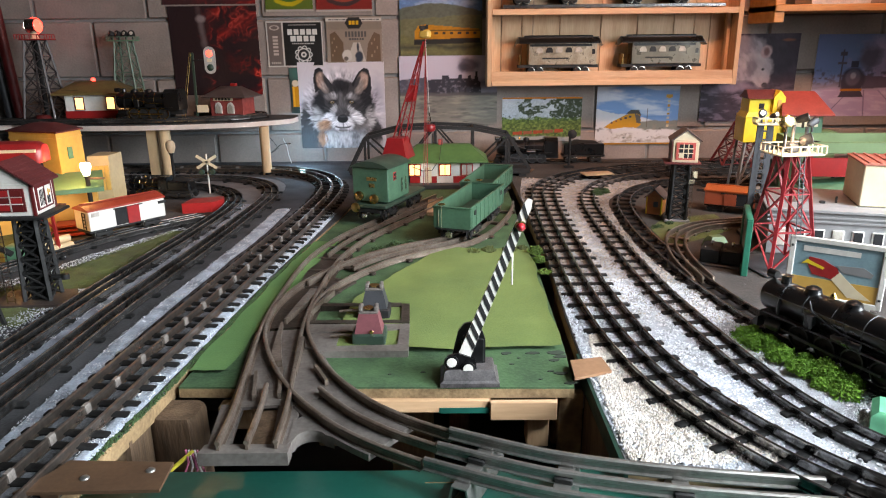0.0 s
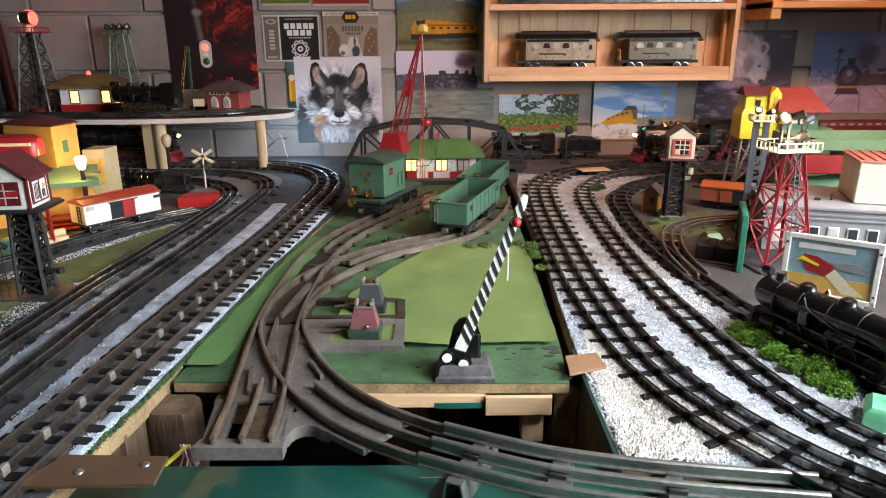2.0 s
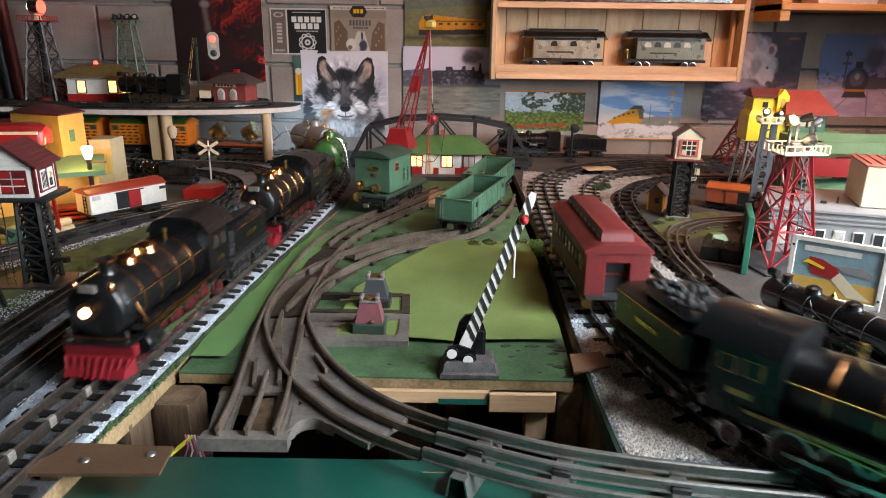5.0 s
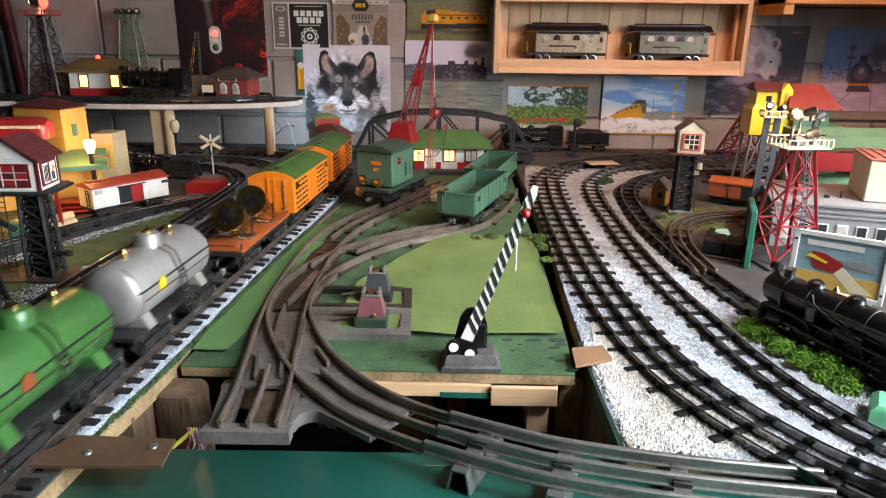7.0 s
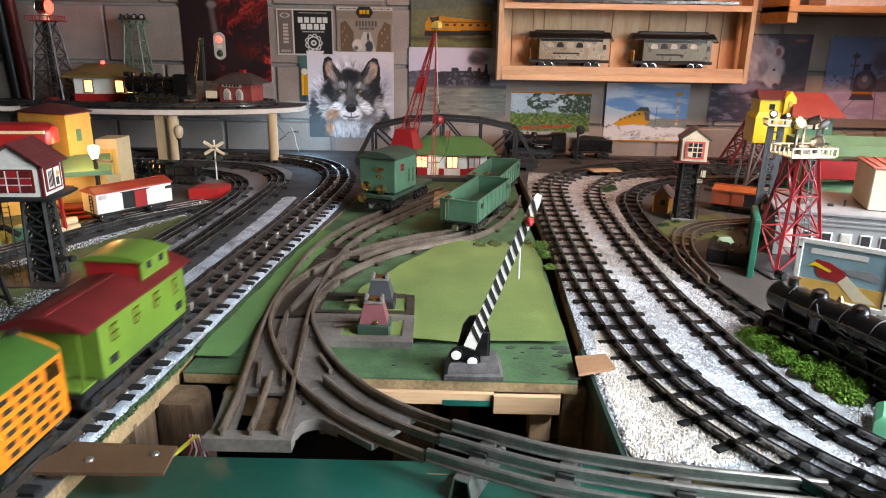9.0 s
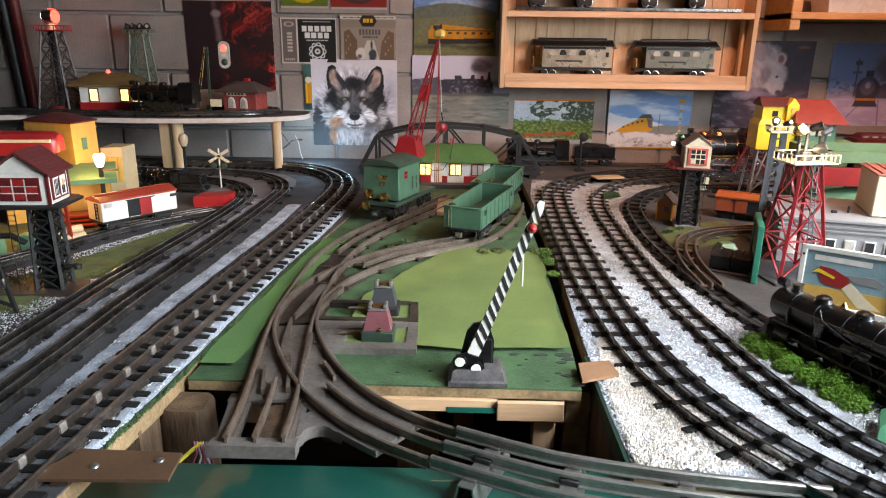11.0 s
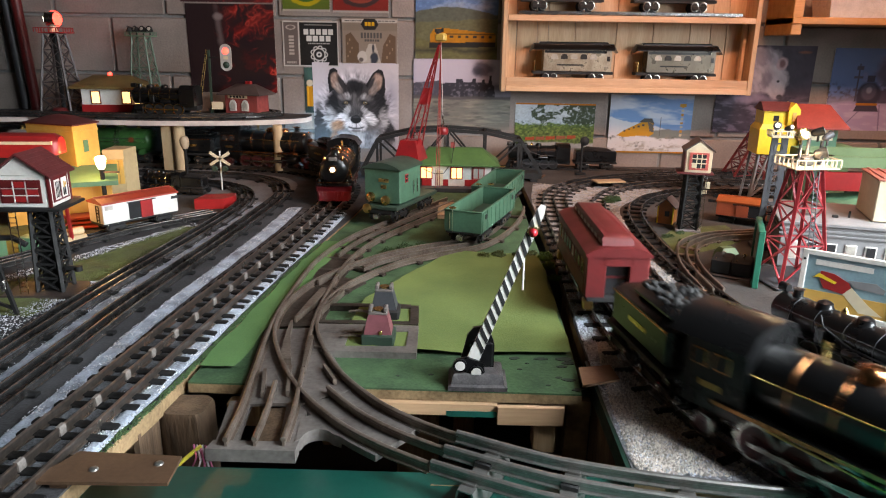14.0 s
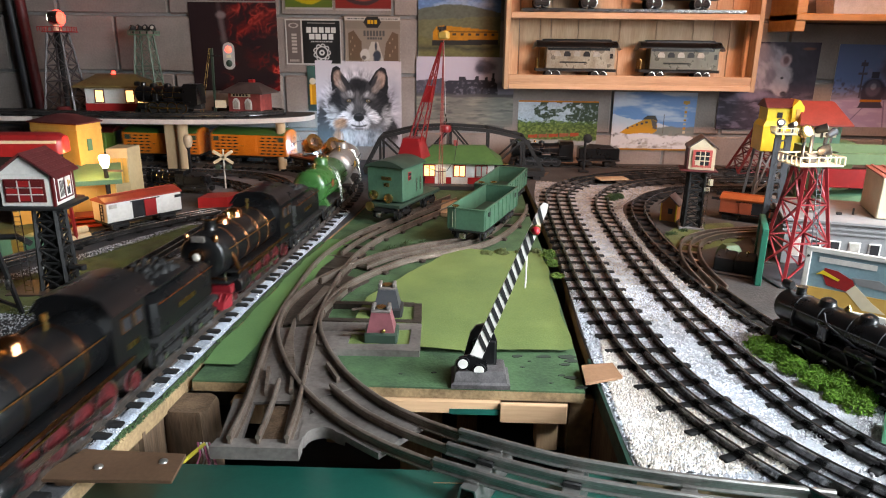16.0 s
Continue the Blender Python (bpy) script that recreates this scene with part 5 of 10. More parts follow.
def stock_car(label):
    t = thing("stock_car", label, "toy train car")
    L, hw, z0, z1 = 0.240, 0.0445, 0.028, 0.094
    underframe(t, L, 0.076)
    b = part("body", Shape().box(0, 0, z0, L, 2 * hw, z1 - z0, 0.0015), ORANGE, t)
    part("end_arch", Shape().prism([(x, h) for x, h in curved_roof(hw - 0.001, z1, 0.0125, 0)], -L / 2 + 0.0005, L / 2 - 0.0005, pose(0, 0, 0, 0, 0, 90)), ORANGE, t)
    part("roof", Shape().prism(curved_roof(hw, z1, 0.0145) + [(hw - 0.002, z1), (-hw + 0.002, z1)], -L / 2 + 0.006, L / 2 - 0.006, pose(0, 0, 0, 0, 0, 90)), ROOFG, t)
    part("roof_walk", Shape().box(0, 0, z1 + 0.0145, L - 0.01, 0.012, 0.002, 0.0005), ROOFG, t)
    slot = Shape().box(0, 0, 0, 0.013, 0.0012, 0.0042, 0.0003).made("vent_slot")
    for side in (-1, 1):
        y = side * (hw + 0.0003)
        for x0 in (-0.112, 0.033):
            for row in range(6):
                for col in range(4):
                    x = x0 + 0.010 + col * 0.0195 + (0.004 if row % 2 else 0)
                    if row > 3 and ((x0 < 0 and col == 0) or (x0 > 0 and col == 3)):
                        continue
                    part("vent_slot", slot, MATTEB, b, "", pose(x, y, z0 + 0.006 + row * 0.0095))
        for x in (-0.103, 0.103):
            part("plate", Shape().box(x, y, z0 + 0.044, 0.019, 0.002, 0.014, 0.0005), BRASS if side > 0 else CARGD, b, "small metal plate")
        d = part("door", Shape().box(0, side * (hw + 0.0008), z0 + 0.003, 0.052, 0.003, 0.060, 0.0006), ORANGE, t)
        for k in range(7):
            part("slat", Shape().box(-0.021 + k * 0.007, side * (hw + 0.0026), z0 + 0.008, 0.003, 0.0012, 0.05), ORANGE, d)
        part("door_handle", Shape().box(-0.020, side * (hw + 0.0035), z0 + 0.030, 0.010, 0.002, 0.002), NICKEL, d)
    for side in (-1, 1):
        x = side * (L / 2 + 0.0012)
        ld = Shape()
        for y in (-0.006, 0.006):
            ld.box(x, y, z0 + 0.002, 0.0012, 0.0016, 0.066)
        for k in range(7):
            ld.box(x, 0, z0 + 0.006 + k * 0.0095, 0.0014, 0.013, 0.0014)
        part("ladder", ld, ORANGE, t)
        part("brake_wheel", Shape().turned([(0.006, 0), (0.007, 0.001), (0.006, 0.002)], 12, pose(side * 0.108, 0.012, z1 + 0.018)), NICKEL, t)
        part("brake_rod", Shape().rod((side * 0.1215, 0.024, z0 + 0.005), (side * 0.1215, 0.024, z1 - 0.004), 0.001), NICKEL, t)
    return t


def caboose(label):
    t = thing("caboose", label, "toy train car")
    L, hw, z0, z1 = 0.225, 0.043, 0.030, 0.092
    underframe(t, L, 0.076)
    b = part("body", Shape().box(-0.004, 0, z0, 0.180, 2 * hw, z1 - z0, 0.0015), PEAG, t)
    for side in (-1, 1):
        x = side * (L / 2 - 0.004)
        part("platform", Shape().box(x - side * 0.007, 0, 0.029, 0.024, 0.07, 0.003, 0.0005), PEAG, t)
        r = Shape().box(x, 0, 0.052, 0.0016, 0.072, 0.002)
        for y in (-0.035, -0.018, 0.018, 0.035):
            r.box(x, y, 0.031, 0.0016, 0.0018, 0.058 if abs(y) > 0.03 else 0.022)
        part("end_rail", r, PEAG, t)
    part("roof", Shape().prism(curved_roof(hw, z1, 0.013) + [(hw - 0.002, z1), (-hw + 0.002, z1)], -L / 2 + 0.001, L / 2 - 0.001, pose(0, 0, 0, 0, 0, 90)), MAROON, t)
    cu = part("cupola", Shape().box(-0.048, 0, z1 + 0.005, 0.060, 0.066, 0.024, 0.001), REDP, t)
    for side in (-1, 1):
        part("side_panel", Shape().box(-0.048, side * 0.0335, z1 + 0.006, 0.061, 0.002, 0.023), PEAG, cu)
        for x in (-0.062, -0.034):
            part("pane", Shape().box(x, side * 0.0345, z1 + 0.016, 0.010, 0.0012, 0.008), DARKWIN, cu)
    part("cupola_roof", Shape().prism(curved_roof(0.035, z1 + 0.028, 0.007) + [(0.03, z1 + 0.027), (-0.03, z1 + 0.027)], -0.033, 0.033, pose(-0.048, 0, 0, 0, 0, 90)), PEAG, t)
    part("roof_walk", Shape().box(0.045, 0, z1 + 0.0125, 0.12, 0.010, 0.002, 0.0005), MAROON, t)
    for side in (-1, 1):
        y = side * (hw + 0.0006)
        for x in (-0.07, -0.026, 0.018, 0.062):
            w = part("window", Shape().box(x, y, 0.064, 0.013, 0.0022, 0.018, 0.0005), BRASS, b, "orange-framed window")
            for dx in (-0.0032, 0.0032):
                for dz in (0, 0.0085):
                    part("pane", Shape().box(x + dx, side * (hw + 0.0016), 0.0658 + dz, 0.0045, 0.001, 0.0065), PEAG, w)
        for x in (-0.075, 0.068):
            part("plate", Shape().box(x, y, 0.042, 0.014, 0.0016, 0.008), MATTEB, b)
    return t


def boxes_wheels(t, x, r=0.008, half=0.016):
    part("truck_frame", Shape().box(x, half + 0.005, 0.005, 0.034, 0.003, 0.007, 0.001).box(x, -half - 0.005, 0.005, 0.034, 0.003, 0.007, 0.001).box(x, 0, 0.008, 0.01, half * 2, 0.005), MATTEB, t)
    wheels(t, (x - 0.011, x + 0.011), half - 0.003, r, MATTEB)


lead = locomotive("black steam engine with copper trim and red cowcatcher leading a freight", COPPER, True)
lead_tender = tender("black tender with coal behind the lead engine")
second = locomotive("second black steam engine with red wheels pulling the freight train", COPPER, True, lit=False)
second_tender = tender("black tender with coal ahead of the tank cars")
green_tank = tank_car("bright green tank car with brass valves", TANKG, mat("dark red badge", (0.25, 0.06, 0.02), 0.4, bump=0))
silver_tank = tank_car("silver tank car with a yellow round badge", SILVER, mat("yellow badge", (0.75, 0.50, 0.02), 0.4, bump=0))
search = searchlight_car("terracotta flat car with two brass searchlights")
stock = stock_car("orange cattle car with a green roof and slotted sides")
stock2 = copy_thing(stock, pose(0, 0, 0))
cab_car = caboose("pea-green caboose with a red roof and cupola")
express = locomotive("black steam engine with green marker lamps and a red cowcatcher", COPPER, True, green_lamps=True, gleam=LAMPW)
express_tender = tender("black tender of the express engine")
coach = passenger_car("maroon passenger coach with a clerestory roof", MAROON, MAROON, L=0.255, W=0.089, H=0.088)
brass_platform(coach, -0.129, 0.084)

# (vehicle, distance of its middle behind the train's front, half distance between its trucks)
FREIGHT = [(lead, 0.147, 0.07), (lead_tender, 0.386, 0.045), (second, 0.64, 0.07), (second_tender, 0.878, 0.045), (green_tank, 1.105, 0.065), (silver_tank, 1.345, 0.065), (search, 1.655, 0.068), (stock, 1.905, 0.072), (stock2, 2.185, 0.072), (cab_car, 2.45, 0.068)]
EXPRESS = [(express, 0.147, 0.07), (express_tender, 0.385, 0.045), (coach, 0.680, 0.075)]


def run(train, line, front_at, way):
    """Key a train along a closed line: front_at(t) is the line's length at the train's front, way +1 or -1 the sense of travel."""
    for car, back, half in train:
        rows = []
        for k in range(0, 161):
            t = k * 0.1
            s = front_at(t) - way * back
            a, b = line.at(s + way * half), line.at(s - way * half)
            mid = (a + b) / 2
            rows.append((t, pose(mid.x, mid.y, UP, 0, 0, math.degrees(math.atan2(a.y - b.y, a.x - b.x)))))
        walk(car, rows)

# ---- things on the middle board ----
gate = thing("crossing_gate", "raised striped toy crossing gate on a worn black base", "crossing gate", pose(0.036, 0.645, -0.003))
part("base", Shape().loft([[(-a, -b, z), (a, -b, z), (a, b, z), (-a, b, z)] for a, b, z in ((0.0345, 0.024, 0.0), (0.0345, 0.024, 0.005), (0.031, 0.021, 0.007), (0.029, 0.019, 0.017), (0.026, 0.017, 0.019))]), mat("scuffed black base", (0.035, 0.032, 0.033), 0.5, col2=(0.11, 0.10, 0.10), scale=60, fine=400, bump=0.25), gate)
part("back_plate", Shape().prism([(-0.020, 0.018), (-0.020, 0.030), (-0.013, 0.060), (-0.006, 0.069), (0.005, 0.071), (0.014, 0.064), (0.019, 0.048), (0.019, 0.018)], 0.002, 0.006), BLACK, gate)
part("housing", Shape().box(0.004, 0.008, 0.018, 0.030, 0.016, 0.034, 0.003), BLACK, gate)
ARM0, ARM1 = Vector((-0.009, -0.008, 0.026)), Vector((0.066, -0.006, 0.219))
d = (ARM1 - ARM0).normalized()
side = Vector((d.z, 0, -d.x))
arm = part("arm", Shape().loft([[tuple(p + side * w + Vector((0, o, 0))) for w, o in ((-h, -0.0012), (h, -0.0012), (h, 0.0012), (-h, 0.0012))] for p, h in ((ARM0, 0.0074), (ARM0.lerp(ARM1, 0.3), 0.0066), (ARM0.lerp(ARM1, 0.96), 0.0050), (ARM1, 0.003))]), WHITE, gate, "white arm with black slanted stripes")
for k in range(14):
    u = 0.12 + 0.061 * k
    a, b = ARM0.lerp(ARM1, u), ARM0.lerp(ARM1, u + 0.031)
    h = 0.0071 - 0.0022 * u
    lean = d * -0.0065
    part("stripe", Shape().loft([[tuple(q + Vector((0, o, 0))) for q in (a - side * h - lean, a + side * h + lean, b + side * h + lean, b - side * h - lean)] for o in (-0.0018, -0.0012)]), MATTEB, arm)
part("counterweight", Shape().slab([(-0.024, 0.0), (-0.022, 0.010), (-0.010, 0.013), (0.010, 0.006), (0.012, -0.006), (0.004, -0.012), (-0.006, -0.008)], 0, 0.003, pose(-0.004, -0.012, 0.026, 90)), BLACK, gate)
for x, z in ((-0.021, 0.0285), (-0.002, 0.0205)):
    lp = part("lamp_disc", Shape().turned([(0.0075, 0), (0.0082, 0.001), (0.0082, 0.003), (0.0070, 0.0035), (0.0070, 0.0025)], 20, pose(x, -0.014, z, 90)), BLACK, gate)
    part("reflector", Shape().turned([(0.0060, 0.0030), (0.0058, 0.0036), (0.0005, 0.0038)], 18, pose(x, -0.014, z, 90)), WHITE, lp)
part("wire_leg", Shape().rod((0.048, -0.006, 0.165), (0.048, -0.006, 0.120), 0.001), WHITE, gate)
red = part("lamp", Shape().turned([(0.0055, 0), (0.0065, 0.002), (0.0055, 0.006)], 16, pose(0.0555, -0.009, 0.190, 90)), BRASS, gate)
part("jewel", Shape().turned([(0.0052, 0.005), (0.0045, 0.008), (0.002, 0.0105), (0.0003, 0.011)], 14, pose(0.0555, -0.009, 0.190, 90)), REDJ, red)


def gondola(label, m, tall=0.0):
    t = thing("gondola_car", label, "toy train car", m)
    L, hw, z0, z1 = 0.245, 0.037, 0.026, 0.066 + tall
    part("frame", Shape().box(0, 0, 0.021, L, 0.07, 0.007, 0.001), MATTEB, t)
    part("floor", Shape().box(0, 0, z0, L - 0.004, 2 * hw - 0.004, 0.003), CARGD, t)
    for s in (-1, 1):
        w = part("side_wall", Shape().box(0, s * hw, z0, L, 0.0018, z1 - z0), CARG, t)
        part("top_rim", Shape().box(0, s * hw, z1, L + 0.002, 0.005, 0.0025, 0.0006), CARG, w)
        for k in range(9):
            part("rib", Shape().box(-L / 2 + 0.008 + k * (L - 0.016) / 8, s * (hw + 0.0014), z0, 0.005, 0.0022, z1 - z0, 0.0006), CARG, w)
        e = part("end_wall", Shape().box(s * L / 2, 0, z0, 0.0018, 2 * hw, z1 - z0), CARG, t)
        part("top_rim", Shape().box(s * L / 2, 0, z1, 0.005, 2 * hw + 0.004, 0.0025, 0.0006), CARG, e)
        part("grab_iron", Shape().tube([(s * (L / 2 + 0.003), -0.026, z0 + 0.004), (s * (L / 2 + 0.003), -0.026, z1 - 0.004)], 0.0011), NICKEL, e)
        bw = part("brake_wheel", Shape().turned([(0.006, 0), (0.0075, 0.0008), (0.0075, 0.0018), (0.006, 0.0024), (0.004, 0.0012)], 16, pose(s * (L / 2 + 0.004), -0.020, z1 + 0.006)), BRASS, t)
        part("brake_staff", Shape().rod((s * (L / 2 + 0.004), -0.020, z0), (s * (L / 2 + 0.004), -0.020, z1 + 0.007), 0.0009), NICKEL, bw)
        part("plate", Shape().box(0.095 * s, hw + 0.002, z1 - 0.016, 0.011, 0.0015, 0.009), MATTEB, t)
        part("plate", Shape().box(0.095 * s, -hw - 0.002, z1 - 0.016, 0.011, 0.0015, 0.009), MATTEB, t)
        coupler(t, s * L / 2, s)
    truck(t, 0.072, 0.026, 0.0125), truck(t, -0.072, 0.026, 0.0125)
    return t


gondola("open dull green gondola car with ribbed sides", pose(0.062, 1.300, 0.010, 0, 0, -109.5), 0.0)
gondola("second green gondola car parked behind the first", pose(0.112, 1.548, 0.008, 0, 0, -106), 0.0)

crane = thing("crane_car", "green crane car with a red lattice boom", "toy crane", pose(-0.117, 1.452, 0.008, 0, 0, -112))
part("deck", Shape().box(0, 0, 0.028, 0.215, 0.082, 0.010, 0.002), CARGD, crane)
part("frame", Shape().box(0, 0, 0.018, 0.21, 0.05, 0.010, 0.001), MATTEB, crane)
cabx = 0.045
cc = part("cab", Shape().box(cabx, 0, 0.042, 0.105, 0.086, 0.074, 0.0015), CARG, crane, "green sheet-metal cab")
part("cab_arch", Shape().prism(curved_roof(0.042, 0.116, 0.011, 0), -0.0515, 0.0515, pose(cabx, 0, 0, 0, 0, 90)), CARG, crane)
part("cab_roof", Shape().prism(curved_roof(0.043, 0.117, 0.0135, 0.004) + [(0.038, 0.117), (-0.038, 0.117)], -0.057, 0.057, pose(cabx, 0, 0, 0, 0, 90)), CARGD, crane)
part("turntable", Shape().turned([(0.034, 0.037), (0.034, 0.042)], 24, pose(cabx - 0.02, 0, 0)), CARGD, crane)
for y, z in ((-0.026, 0.054), (0.010, 0.049)):
    part("control_knob", Shape().turned([(0.0095, 0), (0.0105, 0.002), (0.0105, 0.006), (0.008, 0.008), (0.0005, 0.0085)], 18, pose(cabx + 0.0525, y, z, 0, 90)), BRASS, crane)
part("control_knob", Shape().turned([(0.0095, 0), (0.0105, 0.002), (0.0105, 0.006), (0.008, 0.008), (0.0005, 0.0085)], 18, pose(0.108, -0.030, 0.030, 0, 90)), BRASS, crane)
part("name_plate", Shape().box(cabx + 0.0528, 0.004, 0.088, 0.0012, 0.024, 0.008), BRASS, cc)
part("name_plate", Shape().box(cabx + 0.0528, 0.004, 0.074, 0.0012, 0.013, 0.008), BRASS, cc)
for s in (-1, 1):
    w = part("window", Shape().box(cabx + 0.02, s * 0.0432, 0.086, 0.014, 0.0016, 0.018), REDP, cc, "red framed window")
    for dx in (-0.0033, 0.0033):
        for dz in (0, 0.008):
            part("pane", Shape().box(cabx + 0.02 + dx, s * 0.0442, 0.088 + dz, 0.0045, 0.001, 0.006), DARKWIN, w)
    for x in (-0.012, -0.032):
        part("grab_iron", Shape().tube([(cabx + x, s * 0.0452, 0.056), (cabx + x, s * 0.0452, 0.086)], 0.0011), NICKEL, cc)
truck(crane, 0.066, 0.026, 0.0125), truck(crane, -0.066, 0.026, 0.0125)
coupler(crane, 0.108, 1)
inv = crane.matrix_basis.inverted()
B0 = [inv @ Vector(p) for p in ((-0.122, 1.495, 0.136), (-0.090, 1.486, 0.136), (-0.078, 1.515, 0.136), (-0.110, 1.525, 0.136))]
TIP = inv @ Vector((-0.037, 1.655, 0.398))
part("boom_foot", Shape().loft([[tuple(inv @ Vector(p)) for p in ((-0.138, 1.475, 0.124), (-0.080, 1.462, 0.124), (-0.062, 1.525, 0.124), (-0.12, 1.54, 0.124))], [tuple(inv @ Vector(p)) for p in ((-0.126, 1.505, 0.168), (-0.090, 1.497, 0.168), (-0.078, 1.535, 0.168), (-0.115, 1.545, 0.168))]]), CRIMSON, crane, "red boom foot plate")
for k in range(4):
    a = B0[k]
    part("boom_chord", Shape().bar(a, TIP + (a - TIP) * 0.06, 0.0024, 0.0024), CRIMSON, crane)
for k in range(7):
    u0, u1 = 0.08 + k * 0.12, 0.08 + (k + 1) * 0.12
    for i, j in ((0, 1), (1, 2), (3, 0), (2, 3)):
        part("boom_lattice", Shape().bar(B0[i].lerp(TIP, u0), B0[j].lerp(TIP, u1), 0.0011, 0.0011), CRIMSON, crane)
part("boom_box", Shape().loft([[tuple(b.lerp(TIP, u) * 1.0) for b in B0] for u in (0.42, 0.56)]), CRIMSON, crane, "red sheet boom stiffener")
for o in (-0.012, 0.0, 0.012):
    a, b = inv @ Vector((-0.035 + o * 0.4, 1.43 - abs(o), 0.075)), TIP
    part("hoist_cable", Shape().rod(a, b, 0.0008), CRIMSON, crane)
part("boom_head", Shape().box(TIP.x, TIP.y, TIP.z - 0.008, 0.02, 0.026, 0.020, 0.004), mat("worn yellow head", (0.60, 0.40, 0.08), 0.5, bump=0.1), crane, "yellow boom head with pulleys")
part("pulley", Shape().turned([(0.009, 0), (0.010, 0.001), (0.007, 0.003), (0.010, 0.005), (0.009, 0.006)], 16, pose(TIP.x, TIP.y - 0.003, TIP.z + 0.012, 90)), MATTEB, crane)
hk = inv @ Vector((-0.030, 1.655, 0.215))
part("hook_cable", Shape().rod((hk.x, hk.y, hk.z), (TIP.x, TIP.y, TIP.z), 0.0006), WIREW, crane)
hook = part("hook", Shape().tube([(hk.x, hk.y, hk.z), (hk.x, hk.y, hk.z - 0.012), (hk.x - 0.005, hk.y, hk.z - 0.016), (hk.x - 0.008, hk.y, hk.z - 0.024), (hk.x, hk.y, hk.z - 0.029), (hk.x + 0.006, hk.y, hk.z - 0.024)], 0.0018), NICKEL, crane)
part("hook_weight", Shape().turned([(0.013, 0), (0.015, 0.004), (0.015, 0.013), (0.012, 0.017)], 18, pose(hk.x, hk.y, hk.z - 0.05)), CRIMSON, hook, "red hanging weight")

depot = thing("station_building", "toy station with a green roof, white walls and lit windows", "toy station", pose(0.008, 1.815, 0.0))
part("platform", Shape().box(0, -0.005, -0.003, 0.225, 0.15, 0.012, 0.001), DKGREY, depot)
part("wall_body", Shape().box(0, 0, 0.009, 0.190, 0.095, 0.060, 0.001), WHITE, depot)
part("wainscot", Shape().box(0, 0, 0.009, 0.192, 0.097, 0.018), REDP, depot)
part("door_surround", Shape().box(-0.055, -0.0485, 0.009, 0.026, 0.002, 0.044).box(0.0, -0.0485, 0.009, 0.045, 0.002, 0.018), WHITE, depot)
part("roof", Shape().loft([[(-0.118, -0.066, 0.066), (0.118, -0.066, 0.066), (0.118, 0.066, 0.066), (-0.118, 0.066, 0.066)], [(-0.118, -0.066, 0.070), (0.118, -0.066, 0.070), (0.118, 0.066, 0.070), (-0.118, 0.066, 0.070)], [(-0.078, -0.018, 0.108), (0.070, -0.018, 0.108), (0.070, 0.018, 0.108), (-0.078, 0.018, 0.108)]]), ROOFD, depot, "green hipped roof")
part("chimney", Shape().box(-0.012, 0, 0.105, 0.012, 0.012, 0.018, 0.001), BRICKR, depot)
for x, mt2 in ((-0.083, LITWIN), (0.0, LITWIN), (0.060, CELL)):
    w = part("window", Shape().box(x, -0.0490, 0.028, 0.034, 0.003, 0.034, 0.0005), REDP, depot, "red window frame")
    for dx in (-0.0075, 0.0075):
        part("pane", Shape().box(x + dx, -0.0502, 0.031, 0.0125, 0.002, 0.028), mt2, w)
part("door", Shape().box(-0.046, -0.0495, 0.010, 0.018, 0.003, 0.042, 0.0005), CREAM, depot)
part("wire", Shape().tube([(-0.09, -0.052, 0.055), (-0.06, -0.065, 0.045), (-0.035, -0.07, 0.048), (-0.015, -0.06, 0.075), (-0.006, -0.03, 0.14)], 0.0011), MATTEB, depot)
single("loading_ramp", Shape().box(0.015, 1.50, -0.003, 0.10, 0.13, 0.012, 0.002), RAWWOOD, "bare wooden plank between the siding tracks", "board")

bridge = thing("truss_bridge", "black curved-top truss bridge against the back wall", "toy bridge")
for y in (1.90, 1.99):
    nodes = [(-0.275, 0.02), (-0.225, 0.115), (-0.125, 0.140), (-0.02, 0.146), (0.09, 0.140), (0.195, 0.118), (0.258, 0.02)]
    for (xa, za), (xb, zb) in zip(nodes, nodes[1:]):
        part("chord", Shape().bar((xa, y, za), (xb, y, zb), 0.010, 0.009), MATTEB, bridge)
    part("bottom_chord", Shape().bar((-0.275, y, 0.02), (0.258, y, 0.02), 0.009, 0.009), MATTEB, bridge)
    for k in range(1, 6):
        part("post", Shape().bar((nodes[k][0], y, 0.02), (nodes[k][0], y, nodes[k][1]), 0.007, 0.007), MATTEB, bridge)
    for k, j in ((1, 2), (3, 2), (3, 4), (5, 4)):
        part("diagonal", Shape().bar((nodes[k][0], y, nodes[k][1]), (nodes[j][0], y, 0.02), 0.007, 0.005), MATTEB, bridge)
part("floor_deck", Shape().box(-0.008, 1.945, 0.008, 0.53, 0.10, 0.010, 0.001), MATTEB, bridge)
for k in range(1, 6):
    part("cross_brace", Shape().bar((nodes[k][0], 1.90, nodes[k][1]), (nodes[k][0], 1.99, nodes[k][1]), 0.006, 0.005), MATTEB, bridge)
for x in (-0.25, 0.235):
    part("pier", Shape().box(x, 1.945, -0.003, 0.02, 0.11, 0.012), MATTEB, bridge)


